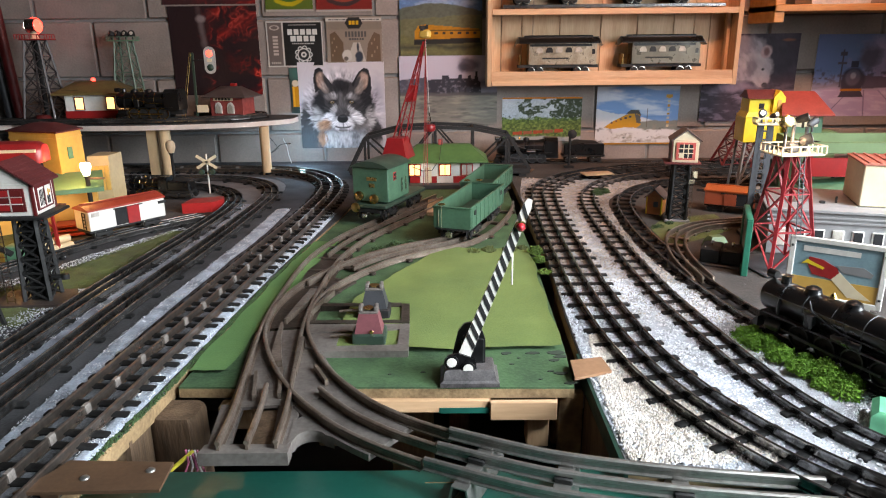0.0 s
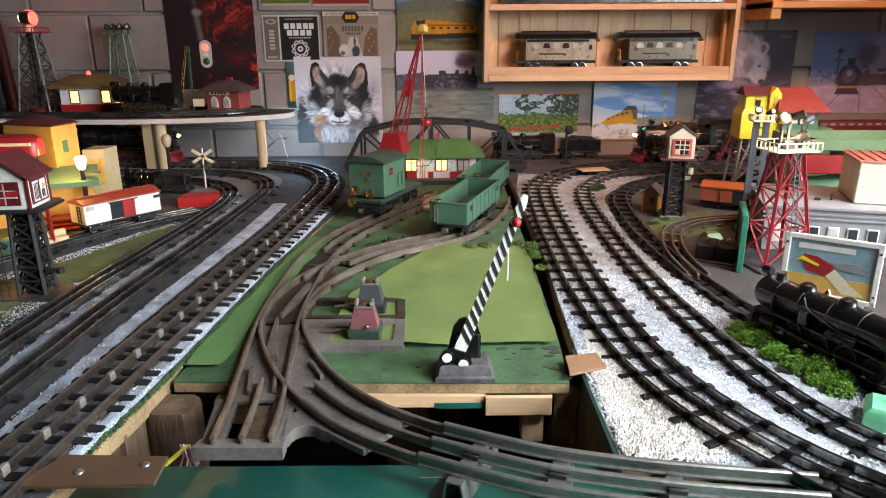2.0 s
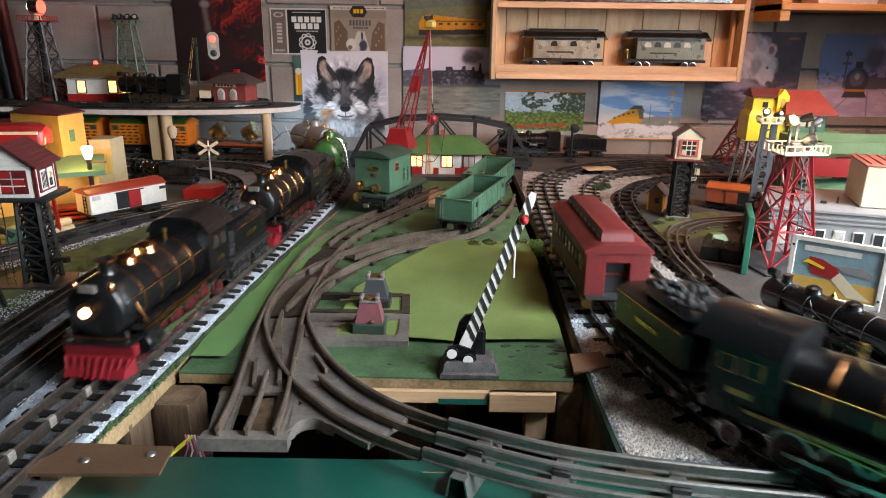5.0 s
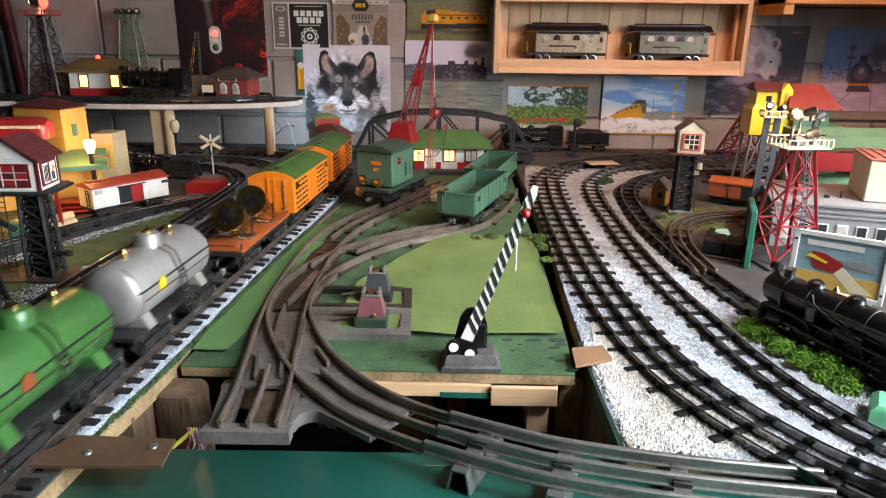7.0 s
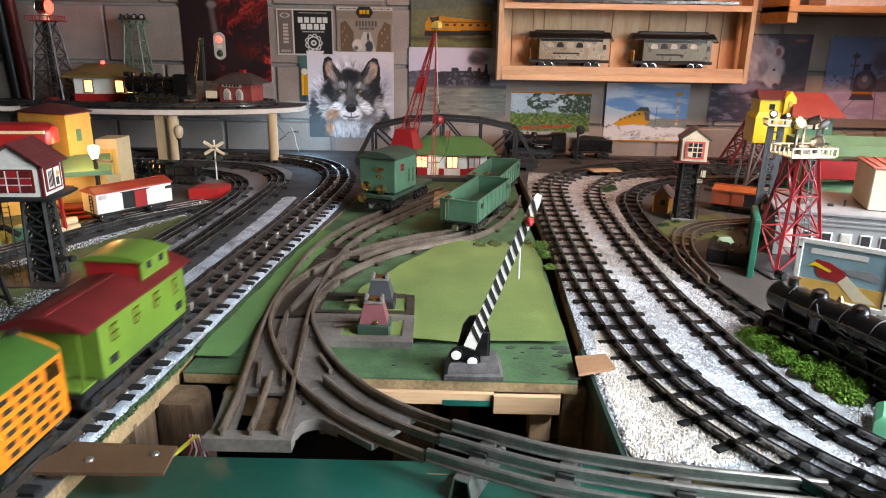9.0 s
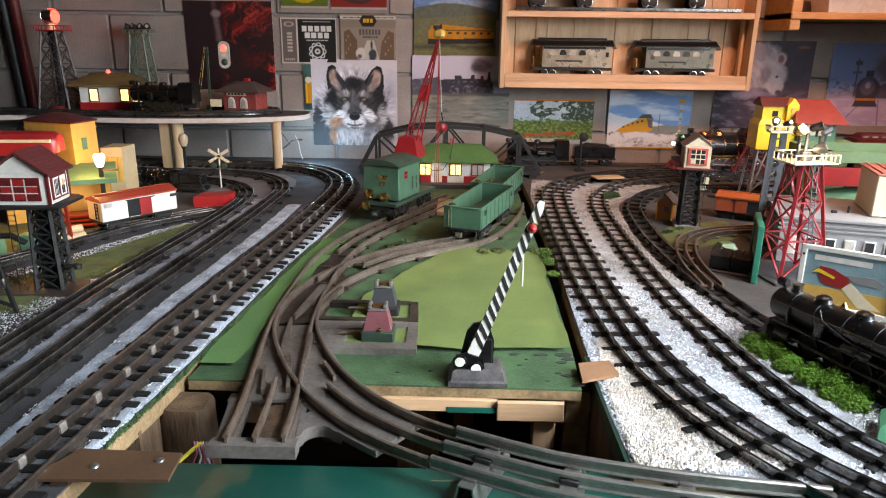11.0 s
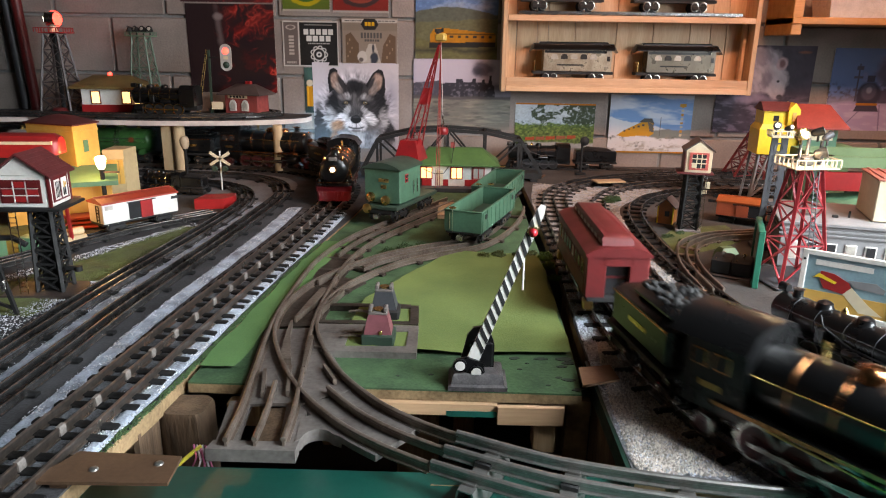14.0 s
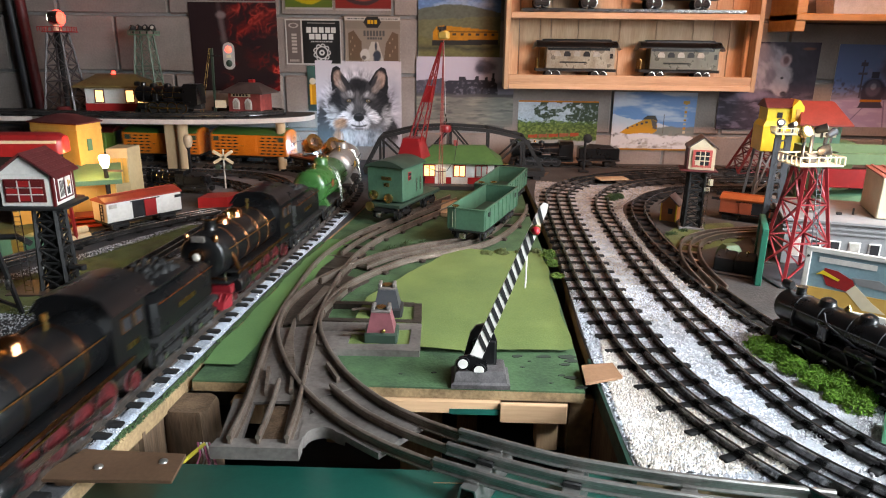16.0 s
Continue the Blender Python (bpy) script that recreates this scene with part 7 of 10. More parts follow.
part("hose", Shape().tube([(-0.10 + 0.03 * math.cos(a), 0.02 + 0.02 * math.sin(a), 0.160) for a in np.linspace(0, 7.5, 26)], 0.003), MATTEB, trayt)
for x in (-0.12, 0.12):
    for y in (-0.06, 0.06):
        part("leg", Shape().bar((x, y, 0), (x, y, 0.15), 0.008, 0.008), REDP, trayt)
part("girder", Shape().box(0, -0.066, 0.100, 0.27, 0.006, 0.040, 0.001), REDP, trayt, "red plate girder")
part("green_roof", Shape().loft([[(-0.13, -0.10, 0.072), (0.06, -0.10, 0.060), (0.06, -0.02, 0.095), (-0.13, -0.02, 0.078)], [(-0.13, -0.10, 0.075), (0.06, -0.10, 0.063), (0.06, -0.02, 0.098), (-0.13, -0.02, 0.081)]]), GREENB, trayt)
part("stall", Shape().box(-0.05, -0.06, 0.0, 0.12, 0.03, 0.062, 0.001), CREAM, trayt)
part("stall_front", Shape().box(-0.075, -0.077, 0.02, 0.028, 0.002, 0.034).box(-0.02, -0.077, 0.02, 0.024, 0.002, 0.034), VERM, trayt)
depot2 = thing("freight_station", "long grey toy terminal with a row of windows", "toy building", pose(0.80, 1.16, 0, 0, 0, -17))
part("hall", Shape().box(0, 0, 0, 0.36, 0.19, 0.086, 0.002), GREYB, depot2)
part("cornice", Shape().box(0, 0, 0.082, 0.37, 0.20, 0.006, 0.001).box(0, 0, 0.072, 0.366, 0.196, 0.003).box(0, 0, 0.064, 0.366, 0.196, 0.003), GREYB, depot2)
for k in range(11):
    w = part("window", Shape().box(-0.158 + 0.0315 * k, -0.0955, 0.018, 0.019, 0.003, 0.034, 0.0005), WHITE, depot2)
    part("pane", Shape().box(-0.158 + 0.0315 * k, -0.0972, 0.020, 0.014, 0.0015, 0.030), DARKWIN if k % 3 else CELL, w)
part("roof_hatch", Shape().turned([(0.012, 0.088), (0.012, 0.093), (0.009, 0.095)], 14, pose(-0.13, -0.03, 0)), STEEL, depot2)
part("roof_vent", Shape().box(-0.085, -0.04, 0.088, 0.010, 0.006, 0.005, 0.001).box(-0.06, -0.03, 0.088, 0.003, 0.003, 0.012), MATTEB, depot2)
crate = thing("cream_annex", "cream block with a ribbed pinkish roof on the terminal", "toy building", pose(0.850, 1.150, 0.0885, 0, 0, -17))
part("block", Shape().box(0, 0, 0, 0.16, 0.12, 0.078, 0.002), CREAM, crate)
part("roof", Shape().box(0, 0, 0.075, 0.165, 0.125, 0.004, 0.001), mat("pink ribbed roof", (0.50, 0.17, 0.12), 0.55, bump=0.1), crate)
for k in range(9):
    part("roof_rib", Shape().box(-0.072 + 0.018 * k, 0, 0.079, 0.004, 0.12, 0.002), mat("pink rib", (0.46, 0.15, 0.11), 0.55, bump=0.1) if k == 0 else bpy.data.materials["pink rib"], crate)
bill = thing("billboard", "white-framed tin billboard with a red streamlined train picture", "sign", pose(0.582, 0.862, 0, 0, 0, -35))
part("panel", Shape().box(0, 0, 0.008, 0.118, 0.002, 0.088), mat("pale blue print", (0.24, 0.36, 0.40), 0.45, bump=0.03), bill)
for x0, z0, sx, sz in ((0, 0.092, 0.126, 0.008), (0, 0.004, 0.126, 0.008), (-0.060, 0.004, 0.008, 0.096), (0.060, 0.004, 0.008, 0.096)):
    part("frame", Shape().box(x0, -0.0015, z0, sx, 0.005, sz, 0.001), WHITE, bill)
part("title_bar", Shape().box(-0.008, -0.0014, 0.078, 0.074, 0.001, 0.008), WHITE, bill, "plain white bar")
part("ground_print", Shape().box(0, -0.0014, 0.012, 0.112, 0.0008, 0.026), YELLOWB, bill)
part("train_print", Shape().slab([(-0.038, 0.060), (-0.036, 0.070), (-0.018, 0.068), (0.002, 0.058), (0.008, 0.046), (-0.004, 0.040), (-0.03, 0.044)], 0.0012, 0.002, pose(0, 0, 0, 90)), REDP, bill)
part("nose_print", Shape().slab([(-0.004, 0.040), (0.006, 0.052), (0.03, 0.030), (0.05, 0.016), (0.02, 0.016)], 0.0014, 0.0022, pose(0, 0, 0, 90)), CREAM, bill)
part("stripe_print", Shape().slab([(-0.046, 0.058), (-0.038, 0.066), (-0.014, 0.056), (-0.016, 0.053), (-0.038, 0.060)], 0.0021, 0.0026, pose(0, 0, 0, 90)), YELLOW, bill)
part("bridge_print", Shape().slab([(0.0, 0.062), (0.035, 0.064), (0.048, 0.056), (0.046, 0.050), (0.010, 0.052)], 0.0012, 0.002, pose(0, 0, 0, 90)), GREYB, bill)
for x, z in ((-0.060, 0.02), (-0.060, 0.085), (0.060, 0.02), (0.060, 0.085)):
    part("screw", Shape().turned([(0.002, 0.004), (0.0012, 0.0052)], 8, pose(x, 0, z, 90)), MATTEB, bill)
part("foot", Shape().box(-0.045, 0.006, 0, 0.012, 0.02, 0.008).box(0.045, 0.006, 0, 0.012, 0.02, 0.008), WHITE, bill)
for k, (x, y, r) in enumerate(((0.527, 1.045, 66),)):
    gs = thing("billboard", "dark green framed sign seen edge-on", "sign", pose(x, y, 0, 0, 0, r + 4))
    part("panel", Shape().box(0, 0, 0.004, 0.105, 0.003, 0.092), mat("faded brown print", (0.16, 0.12, 0.08), 0.5, scale=50, bump=0.05), gs)
    for x0, z0, sx, sz in ((0, 0.092, 0.112, 0.007), (0, 0.0, 0.112, 0.007), (-0.053, 0.0, 0.007, 0.096), (0.053, 0.0, 0.007, 0.096)):
        part("frame", Shape().box(x0, 0, z0, sx, 0.010, sz, 0.001), mat("sign green", (0.02, 0.14, 0.085), 0.4, bump=0.05), gs)
    for k in range(4):
        part("print_patch", Shape().box(-0.03 + 0.02 * k, -0.002, 0.02 + 0.01 * (k % 2), 0.014, 0.001, 0.03), (VERM, CREAM, BROWNR, GREENB)[k], gs)
black_box = thing("relay_box", "black bakelite relay box with two terminal posts", "box", pose(0.500, 1.07, 0, 0, 0, -28))
part("plinth", Shape().box(0, 0, 0, 0.075, 0.07, 0.004, 0.001), DKGREY, black_box)
for x in (-0.017, 0.017):
    part("case", Shape().box(x, 0, 0.004, 0.033, 0.055, 0.026, 0.002), MATTEB, black_box)
    part("terminal", Shape().rod((x, -0.004, 0.030), (x, -0.004, 0.040), 0.0015).turned([(0.003, 0.036), (0.003, 0.039)], 8, pose(x, -0.004, 0)), NICKEL, black_box)
    part("screw", Shape().turned([(0.002, 0.030), (0.001, 0.0312)], 8, pose(x - 0.010, -0.02, 0)), NICKEL, black_box)
single("uncoupler_box", Shape().loft([[(-a, -b, z), (a, -b, z), (a, b, z), (-a, b, z)] for a, b, z in ((0.020, 0.014, 0), (0.018, 0.012, 0.012), (0.012, 0.008, 0.022))]), LIGHTG, "pale green rounded switch box inside the loop", "box", pose(0.525, 1.165, 0.0, 0, 0, 10))
for k in range(1):
    sh = thing("toy_shed", "little orange shed with a dark roof", "toy building", pose(0.492, 1.44, 0, 0, 0, -30))
    part("wall_body", Shape().box(0, 0, 0, 0.034, 0.04, 0.040, 0.0005), mat("shed orange", (0.40, 0.13, 0.03), 0.5, bump=0.1), sh)
    for x in (-0.0165, 0.0165):
        part("corner_trim", Shape().box(x, -0.0195, 0, 0.003, 0.003, 0.04), YELLOW, sh)
    part("window", Shape().box(0.004, -0.0205, 0.018, 0.010, 0.002, 0.012), DARKWIN, sh)
    for s in (-1, 1):
        part("roof_slope", Shape().loft([[(0, y, 0.057), (s * 0.023, y, 0.036), (s * 0.023, y, 0.039), (0, y, 0.060)] for y in (-0.025, 0.025)]), BROWNR, sh)
    part("gable", Shape().loft([[(-0.017, -0.02, 0.04), (0.017, -0.02, 0.04), (0.017, 0.02, 0.04), (-0.017, 0.02, 0.04)], [(-0.001, -0.02, 0.056), (0.001, -0.02, 0.056), (0.001, 0.02, 0.056), (-0.001, 0.02, 0.056)]]), bpy.data.materials["shed orange"], sh)


def box_car(label, m, paint, roof, L=0.20, door=None, H=0.068):
    t = thing("box_car", label, "toy train car", m)
    b = part("body", Shape().box(0, 0, 0.018, L, 0.056, H - 0.018, 0.001), paint, t)
    part("roof", Shape().prism([(-0.030, H - 0.001), (-0.030, H + 0.002), (-0.004, H + 0.010), (0.004, H + 0.010), (0.030, H + 0.002), (0.030, H - 0.001)], -L / 2 - 0.002, L / 2 + 0.002, pose(0, 0, 0, 0, 0, 90)), roof, t)
    part("roof_walk", Shape().box(0, 0, H + 0.010, L, 0.008, 0.0015, 0.0005), roof, t)
    for k in range(9):
        for s in (-1, 1):
            part("roof_rib", Shape().bar((-L / 2 + 0.01 + k * (L - 0.02) / 8, 0, H + 0.0105), (-L / 2 + 0.01 + k * (L - 0.02) / 8, s * 0.030, H + 0.0022), 0.0015, 0.001), roof, t)
    for s in (-1, 1):
        part("door_opening", Shape().box(-0.008, s * 0.0282, 0.020, 0.040, 0.001, H - 0.024), DARKWIN, b)
        dd = part("door", Shape().box(0.010, s * 0.0292, 0.019, 0.026, 0.002, H - 0.022, 0.0005), door or paint, t)
        part("door_rail", Shape().box(0.0, s * 0.0292, H - 0.005, 0.062, 0.002, 0.002).box(0.0, s * 0.0292, 0.017, 0.062, 0.002, 0.002), MATTEB, dd)
        part("print_bar", Shape().box(0.075, s * 0.0284, 0.046, 0.018, 0.0008, 0.006), MATTEB, b)
        part("print_bar", Shape().box(-0.068, s * 0.0284, 0.046, 0.016, 0.0008, 0.008), CELL, b)
        ld = Shape().box(s * (L / 2 + 0.001), -0.014, 0.02, 0.0012, 0.0015, H - 0.024).box(s * (L / 2 + 0.001), -0.004, 0.02, 0.0012, 0.0015, H - 0.024)
        for k in range(6):
            ld.box(s * (L / 2 + 0.001), -0.009, 0.024 + 0.007 * k, 0.0012, 0.010, 0.0012)
        part("ladder", ld, MATTEB, t)
    part("frame", Shape().box(0, 0, 0.014, L, 0.048, 0.004), MATTEB, t)
    boxes_wheels(t, L * 0.32), boxes_wheels(t, -L * 0.32)
    return t


box_car("orange-red boxcar parked near the elevator", pose(0.675, 1.44, 0.0, 0, 0, 150), mat("dull orange car", (0.36, 0.075, 0.03), 0.5, bump=0.08), TERRA, 0.13, H=0.05)
small_engine("large black steam engine parked on the inner track", pose(0.482, 0.640, UP, 0, 0, 112), 0.25, 1.0, trim=DKGREY)
bxg = thing("accessory_base", "mint green plastic block with a red flag post", "toy structure", pose(0.472, 0.512, 0.0, 0, 0, -32))
part("block", Shape().loft([[(-a, -b, z), (a, -b, z), (a, b, z), (-a, b, z)] for a, b, z in ((0.034, 0.022, 0), (0.034, 0.022, 0.020), (0.028, 0.018, 0.026))]), MINT, bxg)
part("post", Shape().rod((-0.008, 0.004, 0.024), (-0.008, 0.004, 0.046), 0.002), NICKEL, bxg)
part("flag", Shape().box(-0.002, 0.004, 0.034, 0.008, 0.005, 0.014, 0.001), REDP, bxg)
for x, y, tall in ((0.88, 1.99, 0.20),):
    rt2 = thing("bridge_tower", "dim dark red lattice girder leaning by the wall", "toy tower", pose(x, y, 0, 0, 18, 0))
    lattice(rt2, 0.045, 0.02, 0.004, tall, 5, 0.005, MAROON)

# ---- left-hand town ----
box_car("white boxcar with an orange-red roof and a red sliding door", pose(-0.657, 1.272, 0.0155, 0, 0, 54), WHITE, VERM, 0.162, REDP, 0.058)
house = thing("freight_house", "mustard yellow tin freight house with a dark roof", "toy building", pose(-0.88, 1.46, 0))
TW = [(-0.085, -0.02), (0.045, -0.065), (0.060, 0.012), (-0.075, 0.07)]
grow = lambda k, c=(-0.014, 0.0): [(c[0] + (x - c[0]) * k, c[1] + (y - c[1]) * k) for x, y in TW]
part("tower", Shape().slab(TW, 0, 0.200), YELLOWB, house)
part("roof", Shape().loft([[(x, y, 0.200) for x, y in grow(1.08)], [(x, y, 0.203) for x, y in grow(1.08)], [(x, y, 0.217) for x, y in grow(0.35)]]), DKRED, house)
part("cornice", Shape().slab(grow(1.025), 0.184, 0.188), YELLOWB, house)
part("wall_panel", Shape().slab([(-0.070, -0.0265), (-0.062, -0.0295), (-0.062, -0.0255), (-0.070, -0.0225)], 0.0, 0.184).slab([(-0.02, -0.0438), (-0.012, -0.0466), (-0.012, -0.0426), (-0.02, -0.0398)], 0.0, 0.184), YELLOWB, house)
part("window", Shape().box(0, 0, 0, 0.014, 0.003, 0.026, 0.0005, pose(0.053, -0.032, 0.140, 0, 0, 79)), GREENB, house)
wing = part("wing", Shape().slab([(0.060, 0.02), (0.104, 0.0315), (0.108, 0.09), (0.055, 0.09)], 0, 0.136), mat("tan tin wall", (0.48, 0.37, 0.20), 0.5, scale=14, bump=0.1), house)
for k in range(4):
    u = 0.16 + 0.23 * k
    part("wing_window", Shape().box(0, 0, 0, 0.009, 0.003, 0.058, 0.0005, pose(0.060 + 0.044 * u, 0.02 + 0.0115 * u - 0.001, 0.055, 0, 0, 14)), YELLOWB, wing)
dock = thing("loading_dock", "low yellow shed with a green awning roof", "toy building", pose(-0.845, 1.335, 0, 0, 0, 26))
part("wall_body", Shape().box(0, 0.02, 0, 0.20, 0.08, 0.085, 0.001), YELLOWB, dock)
for x in (-0.06, -0.02, 0.02, 0.06):
    part("wall_rib", Shape().box(x, -0.021, 0, 0.003, 0.003, 0.085), YELLOWB, dock)
part("awning", Shape().loft([[(-0.13, -0.055, 0.084), (0.115, -0.055, 0.084), (0.115, 0.06, 0.100), (-0.13, 0.06, 0.100)], [(-0.13, -0.055, 0.094), (0.115, -0.055, 0.094), (0.115, 0.06, 0.112), (-0.13, 0.06, 0.112)]]), GREENB, dock)
part("steps", Shape().box(0.05, -0.055, 0.02, 0.07, 0.05, 0.004).box(0.05, -0.07, 0.012, 0.07, 0.03, 0.004).box(0.05, -0.085, 0.004, 0.07, 0.02, 0.004), VERM, dock)
diesel = thing("railcar", "red streamlined toy railcar on the shed", "toy train car", pose(-0.90, 1.30, 0.150, 0, 0, 6))
part("body", Shape().loft([[(x, y * w, 0.02 + z * h) for y, z in ((-1, -0.8), (-1, 0.35), (-0.72, 0.85), (-0.3, 1.0), (0.3, 1.0), (0.72, 0.85), (1, 0.35), (1, -0.8))] for x, w, h in ((-0.20, 0.028, 0.026), (0.05, 0.028, 0.026), (0.075, 0.026, 0.025), (0.088, 0.018, 0.019), (0.090, 0.012, 0.012))]), REDP, diesel)
part("stripe", Shape().box(-0.06, 0, 0.026, 0.28, 0.0575, 0.006), CREAM, diesel)
part("window_band", Shape().box(0.083, 0, 0.032, 0.006, 0.026, 0.006), DARKWIN, diesel)
part("base_stand", Shape().box(-0.05, 0.0, -0.050, 0.24, 0.04, 0.052), MATTEB, diesel)
lamp = thing("street_lamp", "lit toy street lamp on a black post", "street lamp", pose(-0.750, 1.336, 0.006))
part("post", Shape().turned([(0.012, -0.006), (0.010, 0.006), (0.005, 0.010), (0.0045, 0.106), (0.007, 0.112)], 14), MATTEB, lamp)
part("globe", Shape().turned([(0.006, 0.112), (0.0095, 0.122), (0.0115, 0.134), (0.009, 0.139), (0.0005, 0.140)], 18), LAMPG, lamp, "glowing frosted globe").visible_shadow = False
part("cross_bar", Shape().box(0.016, 0, 0.104, 0.04, 0.005, 0.004), BROWNR, lamp)
yl = thing("street_lamp", "short lit yard lamp behind the cabin tower", "street lamp", pose(-0.808, 1.19, 0))
part("post", Shape().turned([(0.008, 0), (0.006, 0.004), (0.003, 0.008), (0.003, 0.074)], 12), MATTEB, yl)
part("globe", Shape().turned([(0.004, 0.074), (0.008, 0.082), (0.007, 0.090), (0.0005, 0.092)], 14), LAMPG, yl).visible_shadow = False
lamp2 = thing("street_lamp", "unlit toy street lamp with an opal globe", "street lamp", pose(-0.767, 1.838, 0))
part("post", Shape().turned([(0.011, 0), (0.009, 0.006), (0.004, 0.010), (0.004, 0.080), (0.008, 0.088)], 14), MATTEB, lamp2)
part("globe", Shape().turned([(0.008, 0.088), (0.013, 0.102), (0.013, 0.114), (0.008, 0.122), (0.0005, 0.124)], 18), OPAL, lamp2)
xing = thing("crossing_sign", "white crossbuck railroad crossing sign with green lamps", "sign", pose(-0.617, 1.69, 0))
part("post", Shape().rod((0, 0, 0), (0, 0, 0.106), 0.0022), WHITE, xing)
for a in (32, -32):
    part("blade", Shape().box(0, 0, -0.004, 0.062, 0.002, 0.008, 0.0005, pose(0, -0.003, 0.086, 0, a)), CREAM, xing)
for x in (-0.014, 0.014):
    part("lamp", Shape().turned([(0.006, 0), (0.008, 0.002), (0.008, 0.006), (0.006, 0.009)], 14, pose(x, -0.002, 0.060, 90)), CARGD, xing)
xframe = thing("signal_gantry", "red lattice stand beside the loading dock", "toy structure", pose(-0.745, 1.15, 0))
for x in (-0.020, 0.020):
    part("leg", Shape().bar((x, 0, 0), (x * 0.8, 0, 0.09), 0.005, 0.005), REDP, xframe)
for s in (-1, 1):
    for z in (0.01, 0.05):
        part("brace", Shape().bar((-0.019 * s, 0, z), (0.017 * s, 0, z + 0.04), 0.003, 0.003), REDP, xframe)
part("deck", Shape().box(0, 0.01, 0.09, 0.06, 0.04, 0.004), DKRED, xframe)
logs = thing("log_pile", "stack of pale round logs on a brown tray", "logs", pose(-0.752, 1.135, 0, 0, 0, 58))
part("tray", Shape().box(0.04, 0, 0, 0.15, 0.034, 0.006, 0.001), BROWNR, logs)
for k, (y, z) in enumerate(((-0.010, 0.013), (0.006, 0.013), (-0.002, 0.026))):
    part("log", Shape().rod((-0.02, y, z), (0.055, y, z), 0.0075, n=12), mat("peeled log", (0.66, 0.48, 0.27), 0.7, bump=0.1) if k == 0 else bpy.data.materials["peeled log"], logs)
crates = thing("crate", "green crates beside the lattice stand", "crate", pose(-0.775, 1.10, 0))
part("case", Shape().box(0, 0, 0, 0.03, 0.03, 0.035, 0.001), GREENB, crates)
part("case", Shape().box(-0.08, -0.03, 0, 0.09, 0.03, 0.040, 0.001), GREENB, crates)
auto = thing("toy_car", "cream tin sedan parked beside the siding", "toy car", pose(-0.81, 1.56, 0.006, 0, 0, 12))
part("body", Shape().loft([[(x, y * 0.016, z) for y, z in ((-1, 0.002), (-1, h), (-0.8, h + 0.004), (0.8, h + 0.004), (1, h), (1, 0.002))] for x, h in ((-0.042, 0.008), (-0.036, 0.012), (0.036, 0.012), (0.042, 0.008))]), CREAM, auto)
part("cabin", Shape().loft([[(x, y * 0.014, z) for y, z in ((-1, 0.014), (-0.8, t2), (0.8, t2), (1, 0.014))] for x, t2 in ((-0.024, 0.016), (-0.014, 0.027), (0.010, 0.027), (0.022, 0.016))]), CREAM, auto)
part("side_glass", Shape().box(-0.002, 0, 0.018, 0.026, 0.0275, 0.006), DARKWIN, auto)
for x in (-0.026, 0.026):
    for s in (-1, 1):
        part("wheel", Shape().turned([(0.006, -0.002), (0.006, 0.002)], 14, pose(x, s * 0.0155, 0.0, 90)), MATTEB, auto)
small_engine("small black toy engine beside the siding", pose(-0.755, 1.655, 0.004, 0, 0, 172), 0.11, 0.7, trim=BRASS)
small_tender("small black lettered tender beside the siding", pose(-0.672, 1.64, 0.004, 0, 0, 172), 0.062, 0.72)
single("red_block", Shape().slab([(-0.61, 1.47), (-0.545, 1.485), (-0.528, 1.52), (-0.535, 1.55), (-0.605, 1.53)], 0.0, 0.024), REDP, "red curved metal bumper block on the ash ground", "block")
sem = thing("semaphore", "black leaning semaphore post in the ballast", "toy signal", pose(-0.618, 0.805, 0))
part("post", Shape().bar((0, 0, 0), (-0.022, 0, 0.10), 0.005, 0.005), MATTEB, sem)
part("strut", Shape().bar((-0.004, 0, 0.012), (-0.05, 0, 0.03), 0.004, 0.004), MATTEB, sem)
part("glass", Shape().turned([(0.004, 0.04), (0.005, 0.048), (0.004, 0.056)], 10, pose(-0.012, -0.002, 0)), NICKEL, sem)

# raised platform on posts, with its trains and buildings
PZ = 0.158
plat = thing("raised_platform", "raised plywood train platform with a pale edge on round posts", "platform")
pl_out = [(-1.75, 2.17), (-1.75, 2.03), (-1.35, 1.945)] + [(-0.95 + 0.495 * math.sin(a), 2.12 - 0.205 * math.cos(a)) for a in np.linspace(-0.75, 1.35, 22)] + [(-0.462, 2.13), (-0.47, 2.17), (-0.55, 2.185)]
part("deck", Shape().slab(pl_out, PZ - 0.010, PZ), mat("dark platform top", (0.05, 0.048, 0.048), 0.7, bump=0.2), plat)
part("edge", Shape().slab([(x, y - 0.002) for x, y in pl_out], PZ - 0.016, PZ - 0.002), PINKW, plat, "pale pinkish edge band")
for x, y, r in ((-0.535, 1.975, 0.0145), (-0.828, 1.955, 0.017), (-1.25, 2.0, 0.016)):
    part("post", Shape().turned([(r, 0), (r, PZ - 0.014)], 18, pose(x, y, 0)), POSTW, plat, "turned wooden post")
part("post_board", Shape().box(-0.868, 1.965, 0.0, 0.03, 0.02, PZ - 0.012, 0.001), POSTW, plat)
track("dark loop track on the raised platform", [(-1.8, 1.99), (-1.35, 1.965), (-1.1, 1.955), (-0.85, 1.962), (-0.66, 2.0), (-0.58, 2.06), (-0.575, 2.11), (-0.64, 2.15), (-0.8, 2.165)], 0.034, 0.06, 0.046, RAIL, z=PZ)
cables = thing("cable", "dangling wires with a clip at the platform's end", "wires")
